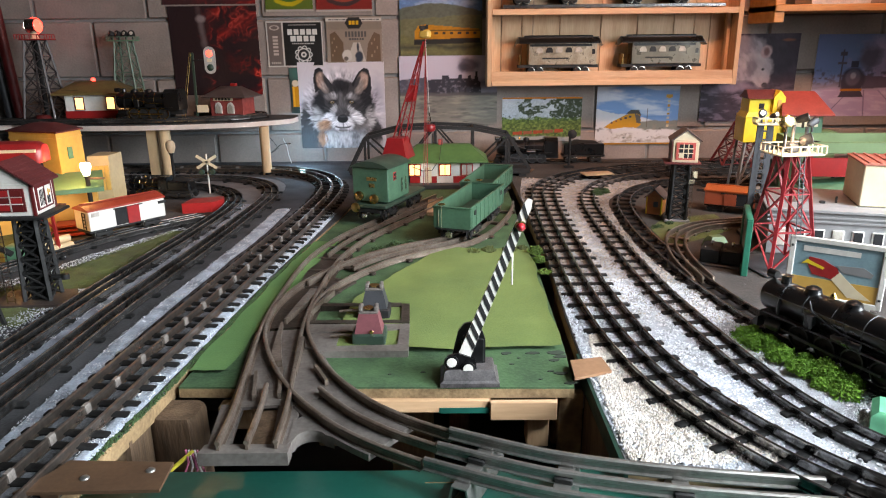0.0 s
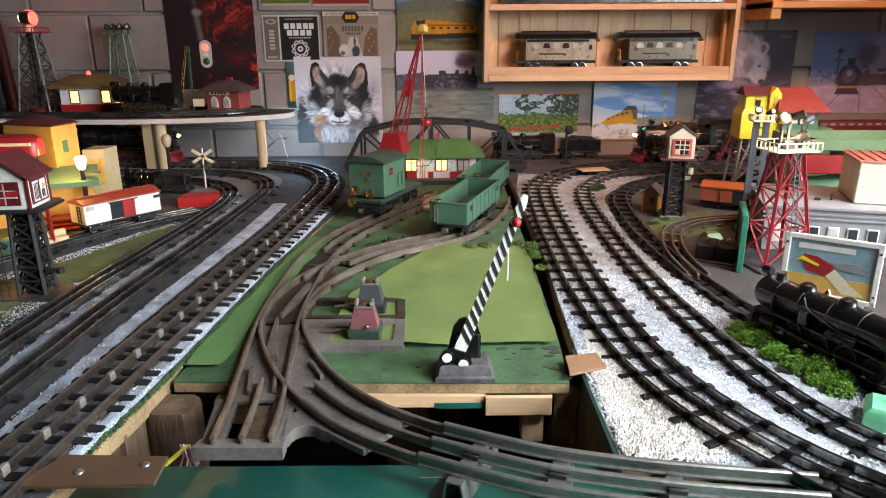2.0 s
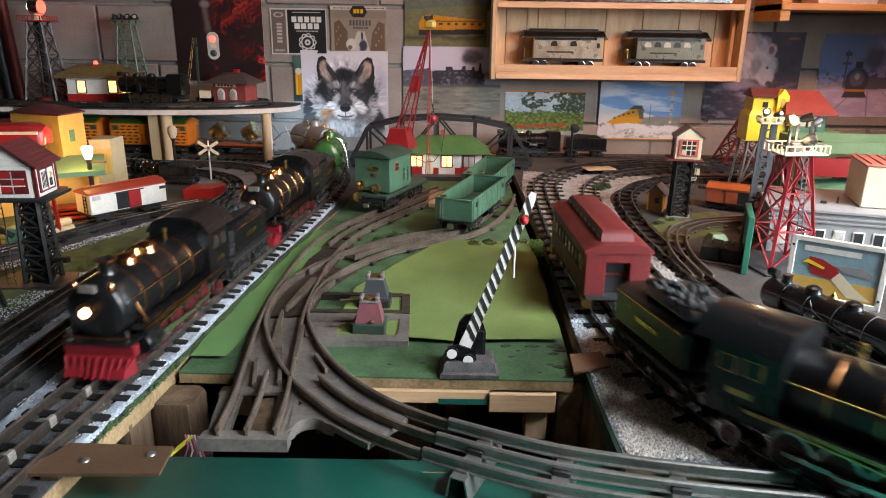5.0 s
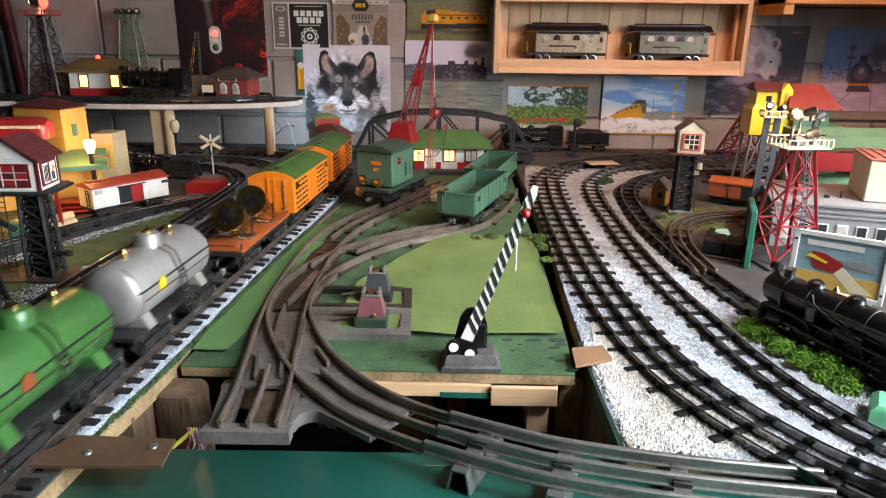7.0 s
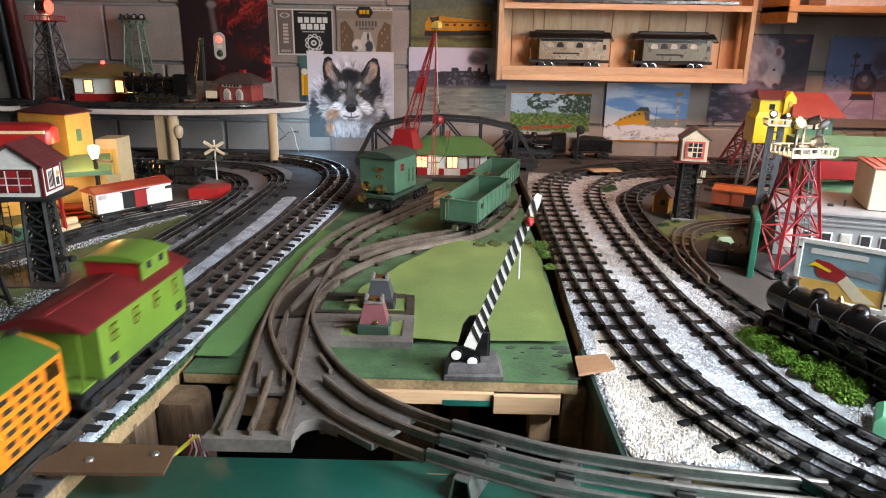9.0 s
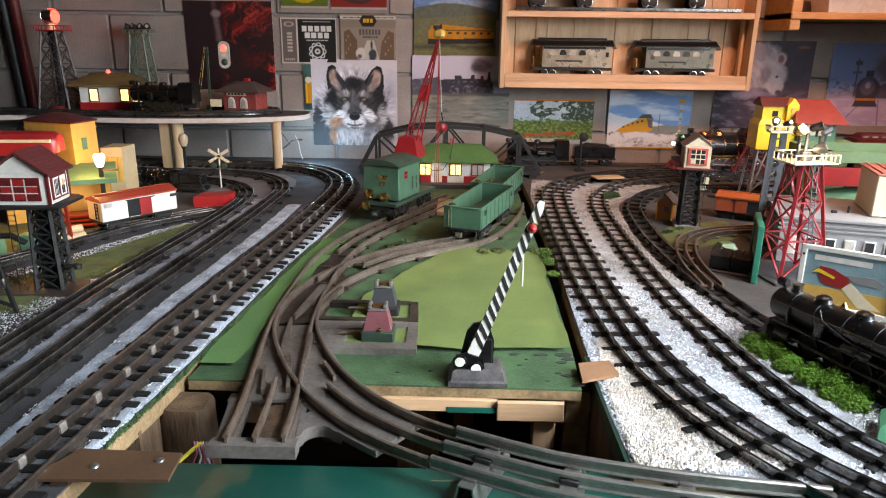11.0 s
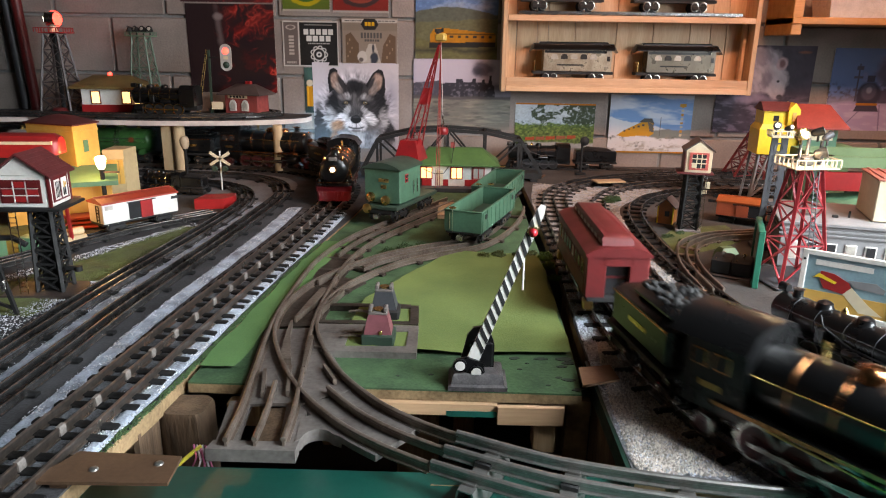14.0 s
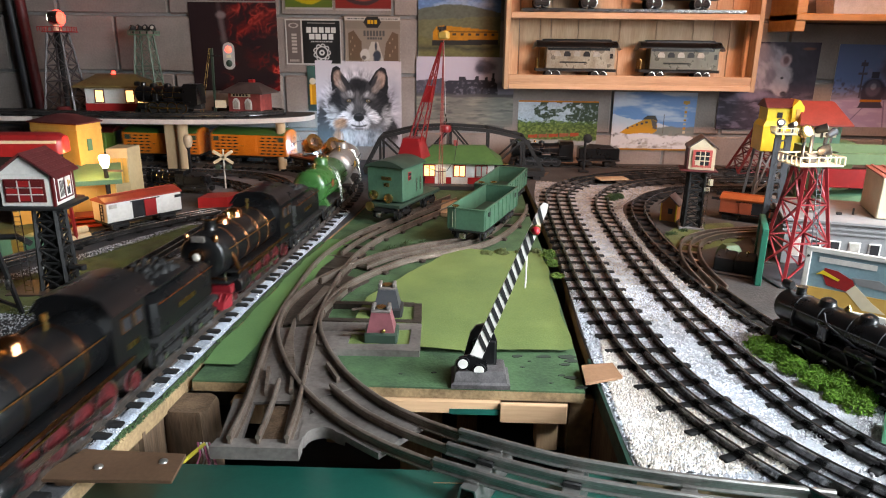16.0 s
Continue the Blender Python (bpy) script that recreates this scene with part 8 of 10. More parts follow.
part("wire", Shape().tube([(-0.55, 2.0, 0.14), (-0.52, 2.0, 0.10), (-0.50, 1.995, 0.075), (-0.525, 1.995, 0.06), (-0.495, 2.0, 0.085), (-0.47, 2.0, 0.09)], 0.0011), MATTEB, cables)
part("wire", Shape().tube([(-0.49, 2.02, 0.10), (-0.475, 2.0, 0.08), (-0.47, 1.995, 0.05), (-0.462, 1.99, 0.03)], 0.0013), WIREW, cables)
part("clip", Shape().box(-0.468, 2.0, 0.086, 0.010, 0.003, 0.004), NICKEL, cables)
led = thing("led_strip", "small lit cool-white diode strip under the platform", "lamp")
part("strip", Shape().box(-0.56, 2.13, PZ - 0.020, 0.05, 0.010, 0.004), WHITE, led)
part("diode", Shape().box(-0.56, 2.13, PZ - 0.0225, 0.036, 0.006, 0.0025), LEDB, led)
pst = thing("station_building", "white and red toy station with lit windows and an olive roof", "toy station", pose(-1.075, 2.075, PZ, 0, 0, 8))
part("wall_body", Shape().box(0, 0, 0, 0.155, 0.085, 0.082, 0.001), WHITE, pst)
part("wainscot", Shape().box(0, 0, 0, 0.158, 0.088, 0.032), REDP, pst)
part("roof", Shape().loft([[(-0.105, -0.065, 0.080), (0.125, -0.065, 0.080), (0.125, 0.065, 0.080), (-0.105, 0.065, 0.080)], [(-0.105, -0.065, 0.085), (0.125, -0.065, 0.085), (0.125, 0.065, 0.085), (-0.105, 0.065, 0.085)], [(-0.05, -0.012, 0.118), (0.06, -0.012, 0.118), (0.06, 0.012, 0.118), (-0.05, 0.012, 0.118)]]), mat("olive roof", (0.16, 0.11, 0.035), 0.5, bump=0.1), pst)
part("roof_sign", Shape().box(-0.055, -0.05, 0.088, 0.05, 0.004, 0.006), MATTEB, pst)
for x in (-0.035, 0.055):
    w = part("window", Shape().box(x, -0.0442, 0.034, 0.028, 0.003, 0.040), DKRED, pst)
    part("pane", Shape().box(x, -0.0452, 0.037, 0.022, 0.002, 0.034), LITWIN, w)
part("doorway", Shape().box(0.0785, -0.012, 0.02, 0.003, 0.030, 0.055), LITWIN, pst)
part("side_panel", Shape().box(0.095, 0.02, 0.0, 0.03, 0.05, 0.078), CREAM, pst)
part("finial", Shape().turned([(0.006, 0.116), (0.007, 0.122), (0.004, 0.128)], 10), LAMPR, pst)
beacon = thing("beacon_tower", "grey lattice beacon tower with a lit red beacon", "toy tower", pose(-1.225, 2.06, PZ))
lattice(beacon, 0.048, 0.021, 0.0, 0.240, 5, 0.0042, mat("dim grey tower", (0.07, 0.055, 0.055), 0.5, bump=0.1))
part("core_tube", Shape().rod((0, 0, 0), (0, 0, 0.24), 0.007), MATTEB, beacon)
part("platform", Shape().box(0.008, 0, 0.240, 0.085, 0.055, 0.004, 0.001), REDP, beacon)
railing(beacon, 0.045, 0.027, 0.244, 0.012, REDP, 4)
bh = part("beacon_base", Shape().turned([(0.014, 0.244), (0.010, 0.252), (0.009, 0.262)], 16), CREAM, beacon)
part("beacon_drum", Shape().turned([(0.021, -0.014), (0.021, 0.014)], 24, pose(0, 0, 0.282, 0, 90)), NICKEL, bh)
part("beacon_lens", Shape().turned([(0.019, 0.014), (0.014, 0.019), (0.0005, 0.021)], 22, pose(0, 0, 0.282, 0, 90)), LAMPR, bh)
part("beacon_lens", Shape().turned([(0.019, -0.014), (0.014, -0.019), (0.0005, -0.021)], 22, pose(0, 0, 0.282, 0, 90)), LAMPW, bh)
part("beacon_rim", Shape().turned([(0.0215, -0.017), (0.024, -0.016), (0.024, -0.012), (0.0215, -0.011)], 24, pose(0, -0.002, 0.282, 90), False), LAMPR, bh)
part("red_foot", Shape().turned([(0.02, 0), (0.024, 0.012), (0.018, 0.022), (0.0005, 0.024)], 18, pose(0.014, -0.05, 0)), MAROON, beacon)
flood = thing("floodlight_tower", "pale green lattice tower with four black floodlights", "toy tower", pose(-0.995, 2.14, PZ))
lattice(flood, 0.040, 0.020, 0.0, 0.235, 5, 0.0034, mat("dull green tower", (0.10, 0.16, 0.11), 0.5, bump=0.1))
part("platform", Shape().box(0, 0, 0.235, 0.085, 0.04, 0.003), GREENB, flood)
railing(flood, 0.042, 0.02, 0.238, 0.010, bpy.data.materials["dull green tower"], 4)
for x in (-0.032, -0.011, 0.011, 0.032):
    floodlamp(flood, x, -0.004, 0.256, -25 + x * 900, None, MATTEB, 0.009)
small_engine("black engine with brass trim standing on the raised platform", pose(-0.862, 1.975, PZ + 0.012, 0, 0, 176), 0.20, 1.15, trim=BRASS)
pbrick = thing("station_building", "small red brick toy station with a brown hipped roof", "toy station", pose(-0.655, 2.085, PZ, 0, 0, -14))
part("wall_body", Shape().box(0, 0, 0, 0.112, 0.07, 0.068, 0.001), BRICKR, pbrick)
part("roof", Shape().loft([[(-0.074, -0.052, 0.066), (0.074, -0.052, 0.066), (0.074, 0.052, 0.066), (-0.074, 0.052, 0.066)], [(-0.074, -0.052, 0.069), (0.074, -0.052, 0.069), (0.074, 0.052, 0.069), (-0.074, 0.052, 0.069)], [(-0.032, -0.008, 0.098), (0.032, -0.008, 0.098), (0.032, 0.008, 0.098), (-0.032, 0.008, 0.098)]]), BROWNR, pbrick)
part("name_board", Shape().box(-0.01, -0.0375, 0.056, 0.066, 0.003, 0.010), CREAM, pbrick)
for k in range(5):
    part("letter_bar", Shape().box(-0.032 + 0.011 * k, -0.0394, 0.058, 0.007, 0.001, 0.006), MATTEB, pbrick)
for x in (-0.028, 0.014):
    w = part("arched_window", Shape().prism([(x - 0.012, 0.018), (x - 0.012, 0.040), (x - 0.007, 0.049), (x, 0.052), (x + 0.007, 0.049), (x + 0.012, 0.040), (x + 0.012, 0.018)], -0.0375, -0.035), WHITE, pbrick)
    part("pane", Shape().prism([(x - 0.008, 0.02), (x - 0.008, 0.038), (x, 0.047), (x + 0.008, 0.038), (x + 0.008, 0.02)], -0.039, -0.0375), CELL, w)
part("chimney", Shape().box(0.01, 0, 0.095, 0.016, 0.014, 0.012), REDP, pbrick)
psig = thing("block_signal", "grey target signal with red and green lenses on a post", "toy signal", pose(-0.745, 2.02, PZ))
part("post", Shape().bar((0, 0, 0), (0.004, 0, 0.20), 0.006, 0.006), CARGD, psig)
part("guy_wire", Shape().rod((-0.03, -0.03, 0), (0.0, 0, 0.20), 0.0012), BRASS, psig)
part("guy_wire", Shape().rod((-0.038, -0.03, 0), (-0.004, 0, 0.20), 0.0012), BRASS, psig)
tg = part("target", Shape().prism([(0.058 + 0.017 * math.cos(a), 0.178 + (0.022 if math.sin(a) >= 0 else -0.022) + 0.017 * math.sin(a)) for a in np.linspace(0, 2 * math.pi, 26)[:-1]], -0.012, -0.008), mat("pale target", (0.45, 0.44, 0.42), 0.5, bump=0.05), psig)
part("arm", Shape().bar((0.004, -0.004, 0.178), (0.05, -0.006, 0.178), 0.004, 0.004), MATTEB, psig)
part("lens", Shape().turned([(0.010, 0.012), (0.006, 0.015), (0.0005, 0.016)], 16, pose(0.058, 0, 0.197, 90)), LAMPR, tg)
part("lens", Shape().turned([(0.010, 0.012), (0.006, 0.015), (0.0005, 0.016)], 16, pose(0.058, 0, 0.157, 90)), CARGD, tg)
part("plate", Shape().box(0.058, -0.013, 0.173, 0.014, 0.001, 0.009), CREAM, tg)
part("sign_board", Shape().box(0.022, -0.012, 0.026, 0.034, 0.002, 0.022), CREAM, psig)

# ---- wall shelves ----
case = thing("display_shelf", "pine wall shelf with plank back holding toy coaches", "shelf")
X0, X1, YF, YB = 0.142, 0.915, 2.095, 2.195
for x in (X0 + 0.006, X1 - 0.006):
    part("side", Shape().box(x, (YF + YB) / 2, 0.245, 0.014, YB - YF, 0.60, 0.001), PINE, case)
for z, h in ((0.256, 0.014), (0.462, 0.012), (0.70, 0.012)):
    part("shelf_board", Shape().box((X0 + X1) / 2, (YF + YB) / 2, z, X1 - X0 - 0.026, YB - YF - 0.004, h, 0.001), PINEX, case)
part("front_lip", Shape().box((X0 + X1) / 2, YF + 0.006, 0.268, X1 - X0 - 0.028, 0.010, 0.022, 0.001), PINEX, case)
part("front_lip", Shape().box((X0 + X1) / 2, YF + 0.001, 0.247, X1 - X0 - 0.028, 0.010, 0.016, 0.001), PINEX, case)
part("rail_strip", Shape().box((X0 + X1) / 2, YF + 0.002, 0.456, X1 - X0 - 0.028, 0.006, 0.018, 0.001), PINEX, case)
xs = [X0 + 0.012, 0.19, 0.255, 0.29, 0.375, 0.505, 0.62, 0.735, 0.80, 0.85, X1 - 0.012]
for a, b in zip(xs, xs[1:]):
    part("back_plank", Shape().box((a + b) / 2, 2.188, 0.26, b - a - 0.002, 0.010, 0.56, 0.001), PINE, case)
for x in (X0 + 0.018, X1 - 0.022):
    part("inner_post", Shape().box(x, 2.15, 0.27, 0.010, 0.02, 0.19), PINE, case)


def shelf_coach(label, m, paint, roof, gilt):
    t = thing("passenger_coach", label, "toy train car", m)
    L, W = 0.215, 0.05
    part("body", Shape().box(0.004, 0, 0.024, L - 0.045, W, 0.046, 0.001), paint, t)
    part("letter_board", Shape().box(0.004, -W / 2 - 0.0006, 0.062, L - 0.05, 0.001, 0.005), roof, t)
    part("name_bar", Shape().box(-0.01, -W / 2 - 0.0006, 0.036, 0.07, 0.001, 0.003), MATTEB, t)
    part("roof", Shape().prism(curved_roof(W / 2, 0.070, 0.012, 0.005) + [(0.02, 0.070), (-0.02, 0.070)], -L / 2, L / 2, pose(0, 0, 0, 0, 0, 90)), roof, t)
    part("clerestory", Shape().box(0, 0, 0.078, L - 0.03, 0.024, 0.007, 0.002), roof, t)
    for sx in (-1, 1):
        part("roof_end", Shape().loft([[(sx * (L / 2 + o), y, z0) for y, z0 in ((-W / 2 - 0.004, h), (-W / 4, h + 0.008 * q), (0, h + 0.011 * q), (W / 4, h + 0.008 * q), (W / 2 + 0.004, h), (0, h - 0.002))] for o, h, q in ((-0.002, 0.070, 1.0), (0.005, 0.068, 0.8), (0.009, 0.064, 0.4))]), roof, t)
    part("frame", Shape().box(0, 0, 0.018, L, W - 0.008, 0.006), MATTEB, t)
    for k in range(5):
        x = -0.052 + 0.026 * k
        w = part("window", Shape().prism([(x - 0.011, 0.048), (x - 0.011, 0.056), (x - 0.006, 0.062), (x + 0.006, 0.062), (x + 0.011, 0.056), (x + 0.011, 0.048)], -W / 2 - 0.0012, -W / 2), paint, t)
        part("pane", Shape().prism([(x - 0.009, 0.0495), (x - 0.009, 0.055), (x - 0.005, 0.060), (x + 0.005, 0.060), (x + 0.009, 0.055), (x + 0.009, 0.0495)], -W / 2 - 0.002, -W / 2 - 0.001), DARKWIN if k % 2 else CELL, w)
    part("end_rail", Shape().box(-L / 2 + 0.004, 0, 0.024, 0.003, W, 0.022, 0.0005), BRASS, t, "pierced brass platform rail")
    part("vestibule_door", Shape().box(0.092, -W / 2 + 0.004, 0.024, 0.018, 0.004, 0.044), paint, t)
    part("door_pane", Shape().box(0.092, -W / 2 + 0.001, 0.046, 0.008, 0.003, 0.010), DARKWIN, t)
    boxes_wheels(t, -0.062, 0.010, 0.02), boxes_wheels(t, 0.062, 0.010, 0.02)
    t.scale = (1.16, 1.1, 1.45)
    return t


shelf_coach("cream toy coach with a dark roof on the shelf", pose(0.365, 2.142, 0.274), mat("aged cream tin", (0.50, 0.44, 0.34), 0.3, metal=0.6, col2=(0.25, 0.2, 0.14), bump=0.06), BLACK, BRASS)
shelf_coach("dark grey toy coach with brass ends on the shelf", pose(0.685, 2.142, 0.274), mat("aged grey tin", (0.17, 0.15, 0.115), 0.3, metal=0.7, bump=0.06), BLACK, BRASS)
upper = thing("train_track", "dark display track on the upper shelf", "track", pose(0, 2.14, 0.474))
for y in (-0.0175, 0, 0.0175):
    part("rail", Shape().box(0.53, y, 0.003, 0.68, 0.004, 0.010, 0.001), RAIL, upper)
for k in range(9):
    part("tie", Shape().box(0.22 + 0.077 * k, 0, 0, 0.012, 0.05, 0.003), TIE, upper)
for x, c in ((0.32, CELL), (0.66, DKGREY)):
    shelf_coach("toy coach on the upper shelf track", pose(x, 2.14, 0.488), c, MATTEB, NICKEL)
shelf2 = thing("wall_shelf", "orange pine bracket shelf holding plastic boxes", "shelf")
part("board", Shape().box(1.36, 2.10, 0.455, 0.78, 0.19, 0.020, 0.002), mat("amber pine", (0.55, 0.27, 0.07), 0.45, col2=(0.42, 0.18, 0.04), scale=8, bump=0.08, stretch=(0.6, 5, 5)), shelf2)
part("bracket", Shape().box(0.985, 2.10, 0.425, 0.030, 0.18, 0.20, 0.002), bpy.data.materials["amber pine"], shelf2)
tub = thing("plastic_box", "clear plastic storage box on the shelf", "box", pose(1.17, 2.08, 0.4755))
part("tub", Shape().loft([[(-a, -b, z), (a, -b, z), (a, b, z), (-a, b, z)] for a, b, z in ((0.085, 0.05, 0), (0.095, 0.06, 0.08))]), mat("cloudy plastic", (0.62, 0.60, 0.60), 0.3, bump=0.02), tub)
part("lid", Shape().box(0, 0, 0.08, 0.20, 0.13, 0.01, 0.003), bpy.data.materials["cloudy plastic"], tub)
jar = thing("glass_jar", "glass jar with a metal rim on the shelf", "jar", pose(1.40, 2.05, 0.4755))
part("jar_body", Shape().turned([(0.03, 0), (0.035, 0.005), (0.035, 0.06), (0.028, 0.07)], 22), CELL, jar)
part("rim", Shape().turned([(0.03, 0.07), (0.03, 0.08)], 20), NICKEL, jar)

# ---- prints on the wall ----
def lattice_noise(x, y, seed, octaves=4):
    """Soft value noise on arrays, about 0 to 1."""
    tab = np.random.default_rng(seed).random((64, 64))
    total, amp, top = 0.0, 1.0, 0.0
    for k in range(octaves):
        xi, yi = np.floor(x).astype(int), np.floor(y).astype(int)
        fx, fy = x - xi, y - yi
        fx, fy = fx * fx * (3 - 2 * fx), fy * fy * (3 - 2 * fy)
        at = lambda i, j: tab[(xi + i) % 64, (yi + j) % 64]
        total = total + amp * ((at(0, 0) * (1 - fx) + at(1, 0) * fx) * (1 - fy) + (at(0, 1) * (1 - fx) + at(1, 1) * fx) * fy)
        top += amp
        x, y, amp = x * 2.03 + 5.7, y * 2.03 + 1.3, amp * 0.5
    return total / top


class Sheet:
    """A printed sheet: u runs right and v up, both 0 to 1; colours are laid over one another."""

    def __init__(self, nu, nv, base, aspect):
        self.u, self.v = np.meshgrid(np.linspace(0, 1, nu), np.linspace(0, 1, nv))
        self.c = np.ones((nv, nu, 3)) * np.array(base)
        self.aspect = aspect

    def noise(self, fu, fv, seed, octaves=4):
        return lattice_noise(self.u * fu, self.v * fv, seed, octaves)

    def lay(self, mask, col):
        k = np.clip(mask, 0, 1)[..., None]
        self.c = self.c * (1 - k) + np.array(col) * k

    def shade(self, factor):
        self.c = self.c * factor[..., None]

    def oval(self, u, v, ru, rv, col, soft=0.25, rough=0.0, seed=1, turn=0.0, freq=9):
        a = radians(turn)
        du, dv = self.u - u, self.v - v
        du, dv = du * math.cos(a) + dv * math.sin(a), -du * math.sin(a) + dv * math.cos(a)
        d = np.hypot(du / ru, dv / rv)
        if rough:
            d = d + rough * (self.noise(freq, freq, seed) - 0.5) * 2
        self.lay((1 + soft / 2 - d) / soft, col)

    def band(self, v0, v1, col, soft=0.02, wave=0.0, seed=1, freq=5, u0=-1, u1=2):
        w = wave * (self.noise(freq, 0.5, seed) - 0.5) * 2
        self.lay(np.minimum((self.v - v0 - w) / soft + 0.5, (v1 + w - self.v) / soft + 0.5) * ((self.u > u0) & (self.u < u1)), col)

    def box(self, u0, v0, u1, v1, col):
        self.lay(((self.u >= u0) & (self.u <= u1) & (self.v >= v0) & (self.v <= v1)).astype(float), col)

    def wedge(self, pts, col):
        """A filled polygon."""
        inside = np.zeros(self.u.shape, bool)
        for (x0, y0), (x1, y1) in zip(pts, pts[1:] + pts[:1]):
            if y0 == y1:
                continue
            hit = ((y0 > self.v) != (y1 > self.v)) & (self.u < (x1 - x0) * (self.v - y0) / (y1 - y0) + x0)
            inside ^= hit
        self.lay(inside.astype(float), col)

    def letters(self, u, v, w, h, n, col):
        """A row of plain blocks in place of writing."""
        for k in range(n):
            self.box(u + w * (k + 0.1) / n, v, u + w * (k + 0.86) / n, v + h, col)


def print_ink():
    m = bpy.data.materials.new("print ink")
    m.use_nodes = True
    n, l = m.node_tree.nodes, m.node_tree.links
    b = n["Principled BSDF"]
    at = n.new("ShaderNodeAttribute")
    at.attribute_name = "ink"
    ns = n.new("ShaderNodeTexNoise")
    ns.inputs["Scale"].default_value = 14
    bp = n.new("ShaderNodeBump")
    bp.inputs["Strength"].default_value, bp.inputs["Distance"].default_value = 0.25, 0.004
    l.new(ns.outputs[0], bp.inputs["Height"]), l.new(bp.outputs[0], b.inputs["Normal"])
    l.new(at.outputs["Color"], b.inputs["Base Color"])
    b.inputs["Roughness"].default_value, b.inputs["Specular IOR Level"].default_value = 0.5, 0.3
    return m


PRINT = print_ink()
PAPER = mat("paper edge", (0.55, 0.52, 0.49), 0.7, scale=20, bump=0.05)


def poster(label, x0, z0, x1, z1, base, paint, fine=420, y=2.1965, tilt=0.0):
    """A paper print, slightly curled at its corners; paint(sheet) lays its colours."""
    w, h = x1 - x0, z1 - z0
    t = thing("poster", label, "poster", pose((x0 + x1) / 2, y, (z0 + z1) / 2, 0, tilt))
    part("paper", Shape().box(0, 0.0007, -h / 2, w, 0.0010, h), PAPER, t)
    nu, nv = max(8, int(w * fine)), max(8, int(h * fine))
    s = Sheet(nu, nv, base, w / h)
    paint(s)
    k = s.c.mean(axis=2, keepdims=True)
    c = np.clip((k + (s.c - k) * 1.2) * np.where(k < 0.3, 0.80, 0.92), 0.004, 0.9)
    curl = -0.0022 * np.clip((np.abs(s.u - 0.5) * 2) ** 8 * (np.abs(s.v - 0.5) * 2) ** 4, 0, 1) - 0.0005
    v = np.stack([(s.u - 0.5) * w, curl, (s.v - 0.5) * h], -1).reshape(-1, 3)
    i = np.arange(nu * nv).reshape(nv, nu)
    f = np.stack([i[:-1, :-1], i[:-1, 1:], i[1:, 1:], i[1:, :-1]], -1).reshape(-1, 4)
    me = bpy.data.meshes.new("print")
    me.from_pydata(v.tolist(), [], f.tolist())
    at = me.color_attributes.new("ink", "FLOAT_COLOR", "POINT")
    at.data.foreach_set("color", np.concatenate([c.reshape(-1, 3), np.ones((nu * nv, 1))], 1).astype(np.float32).ravel())
    part("print", me, PRINT, t)
    return t


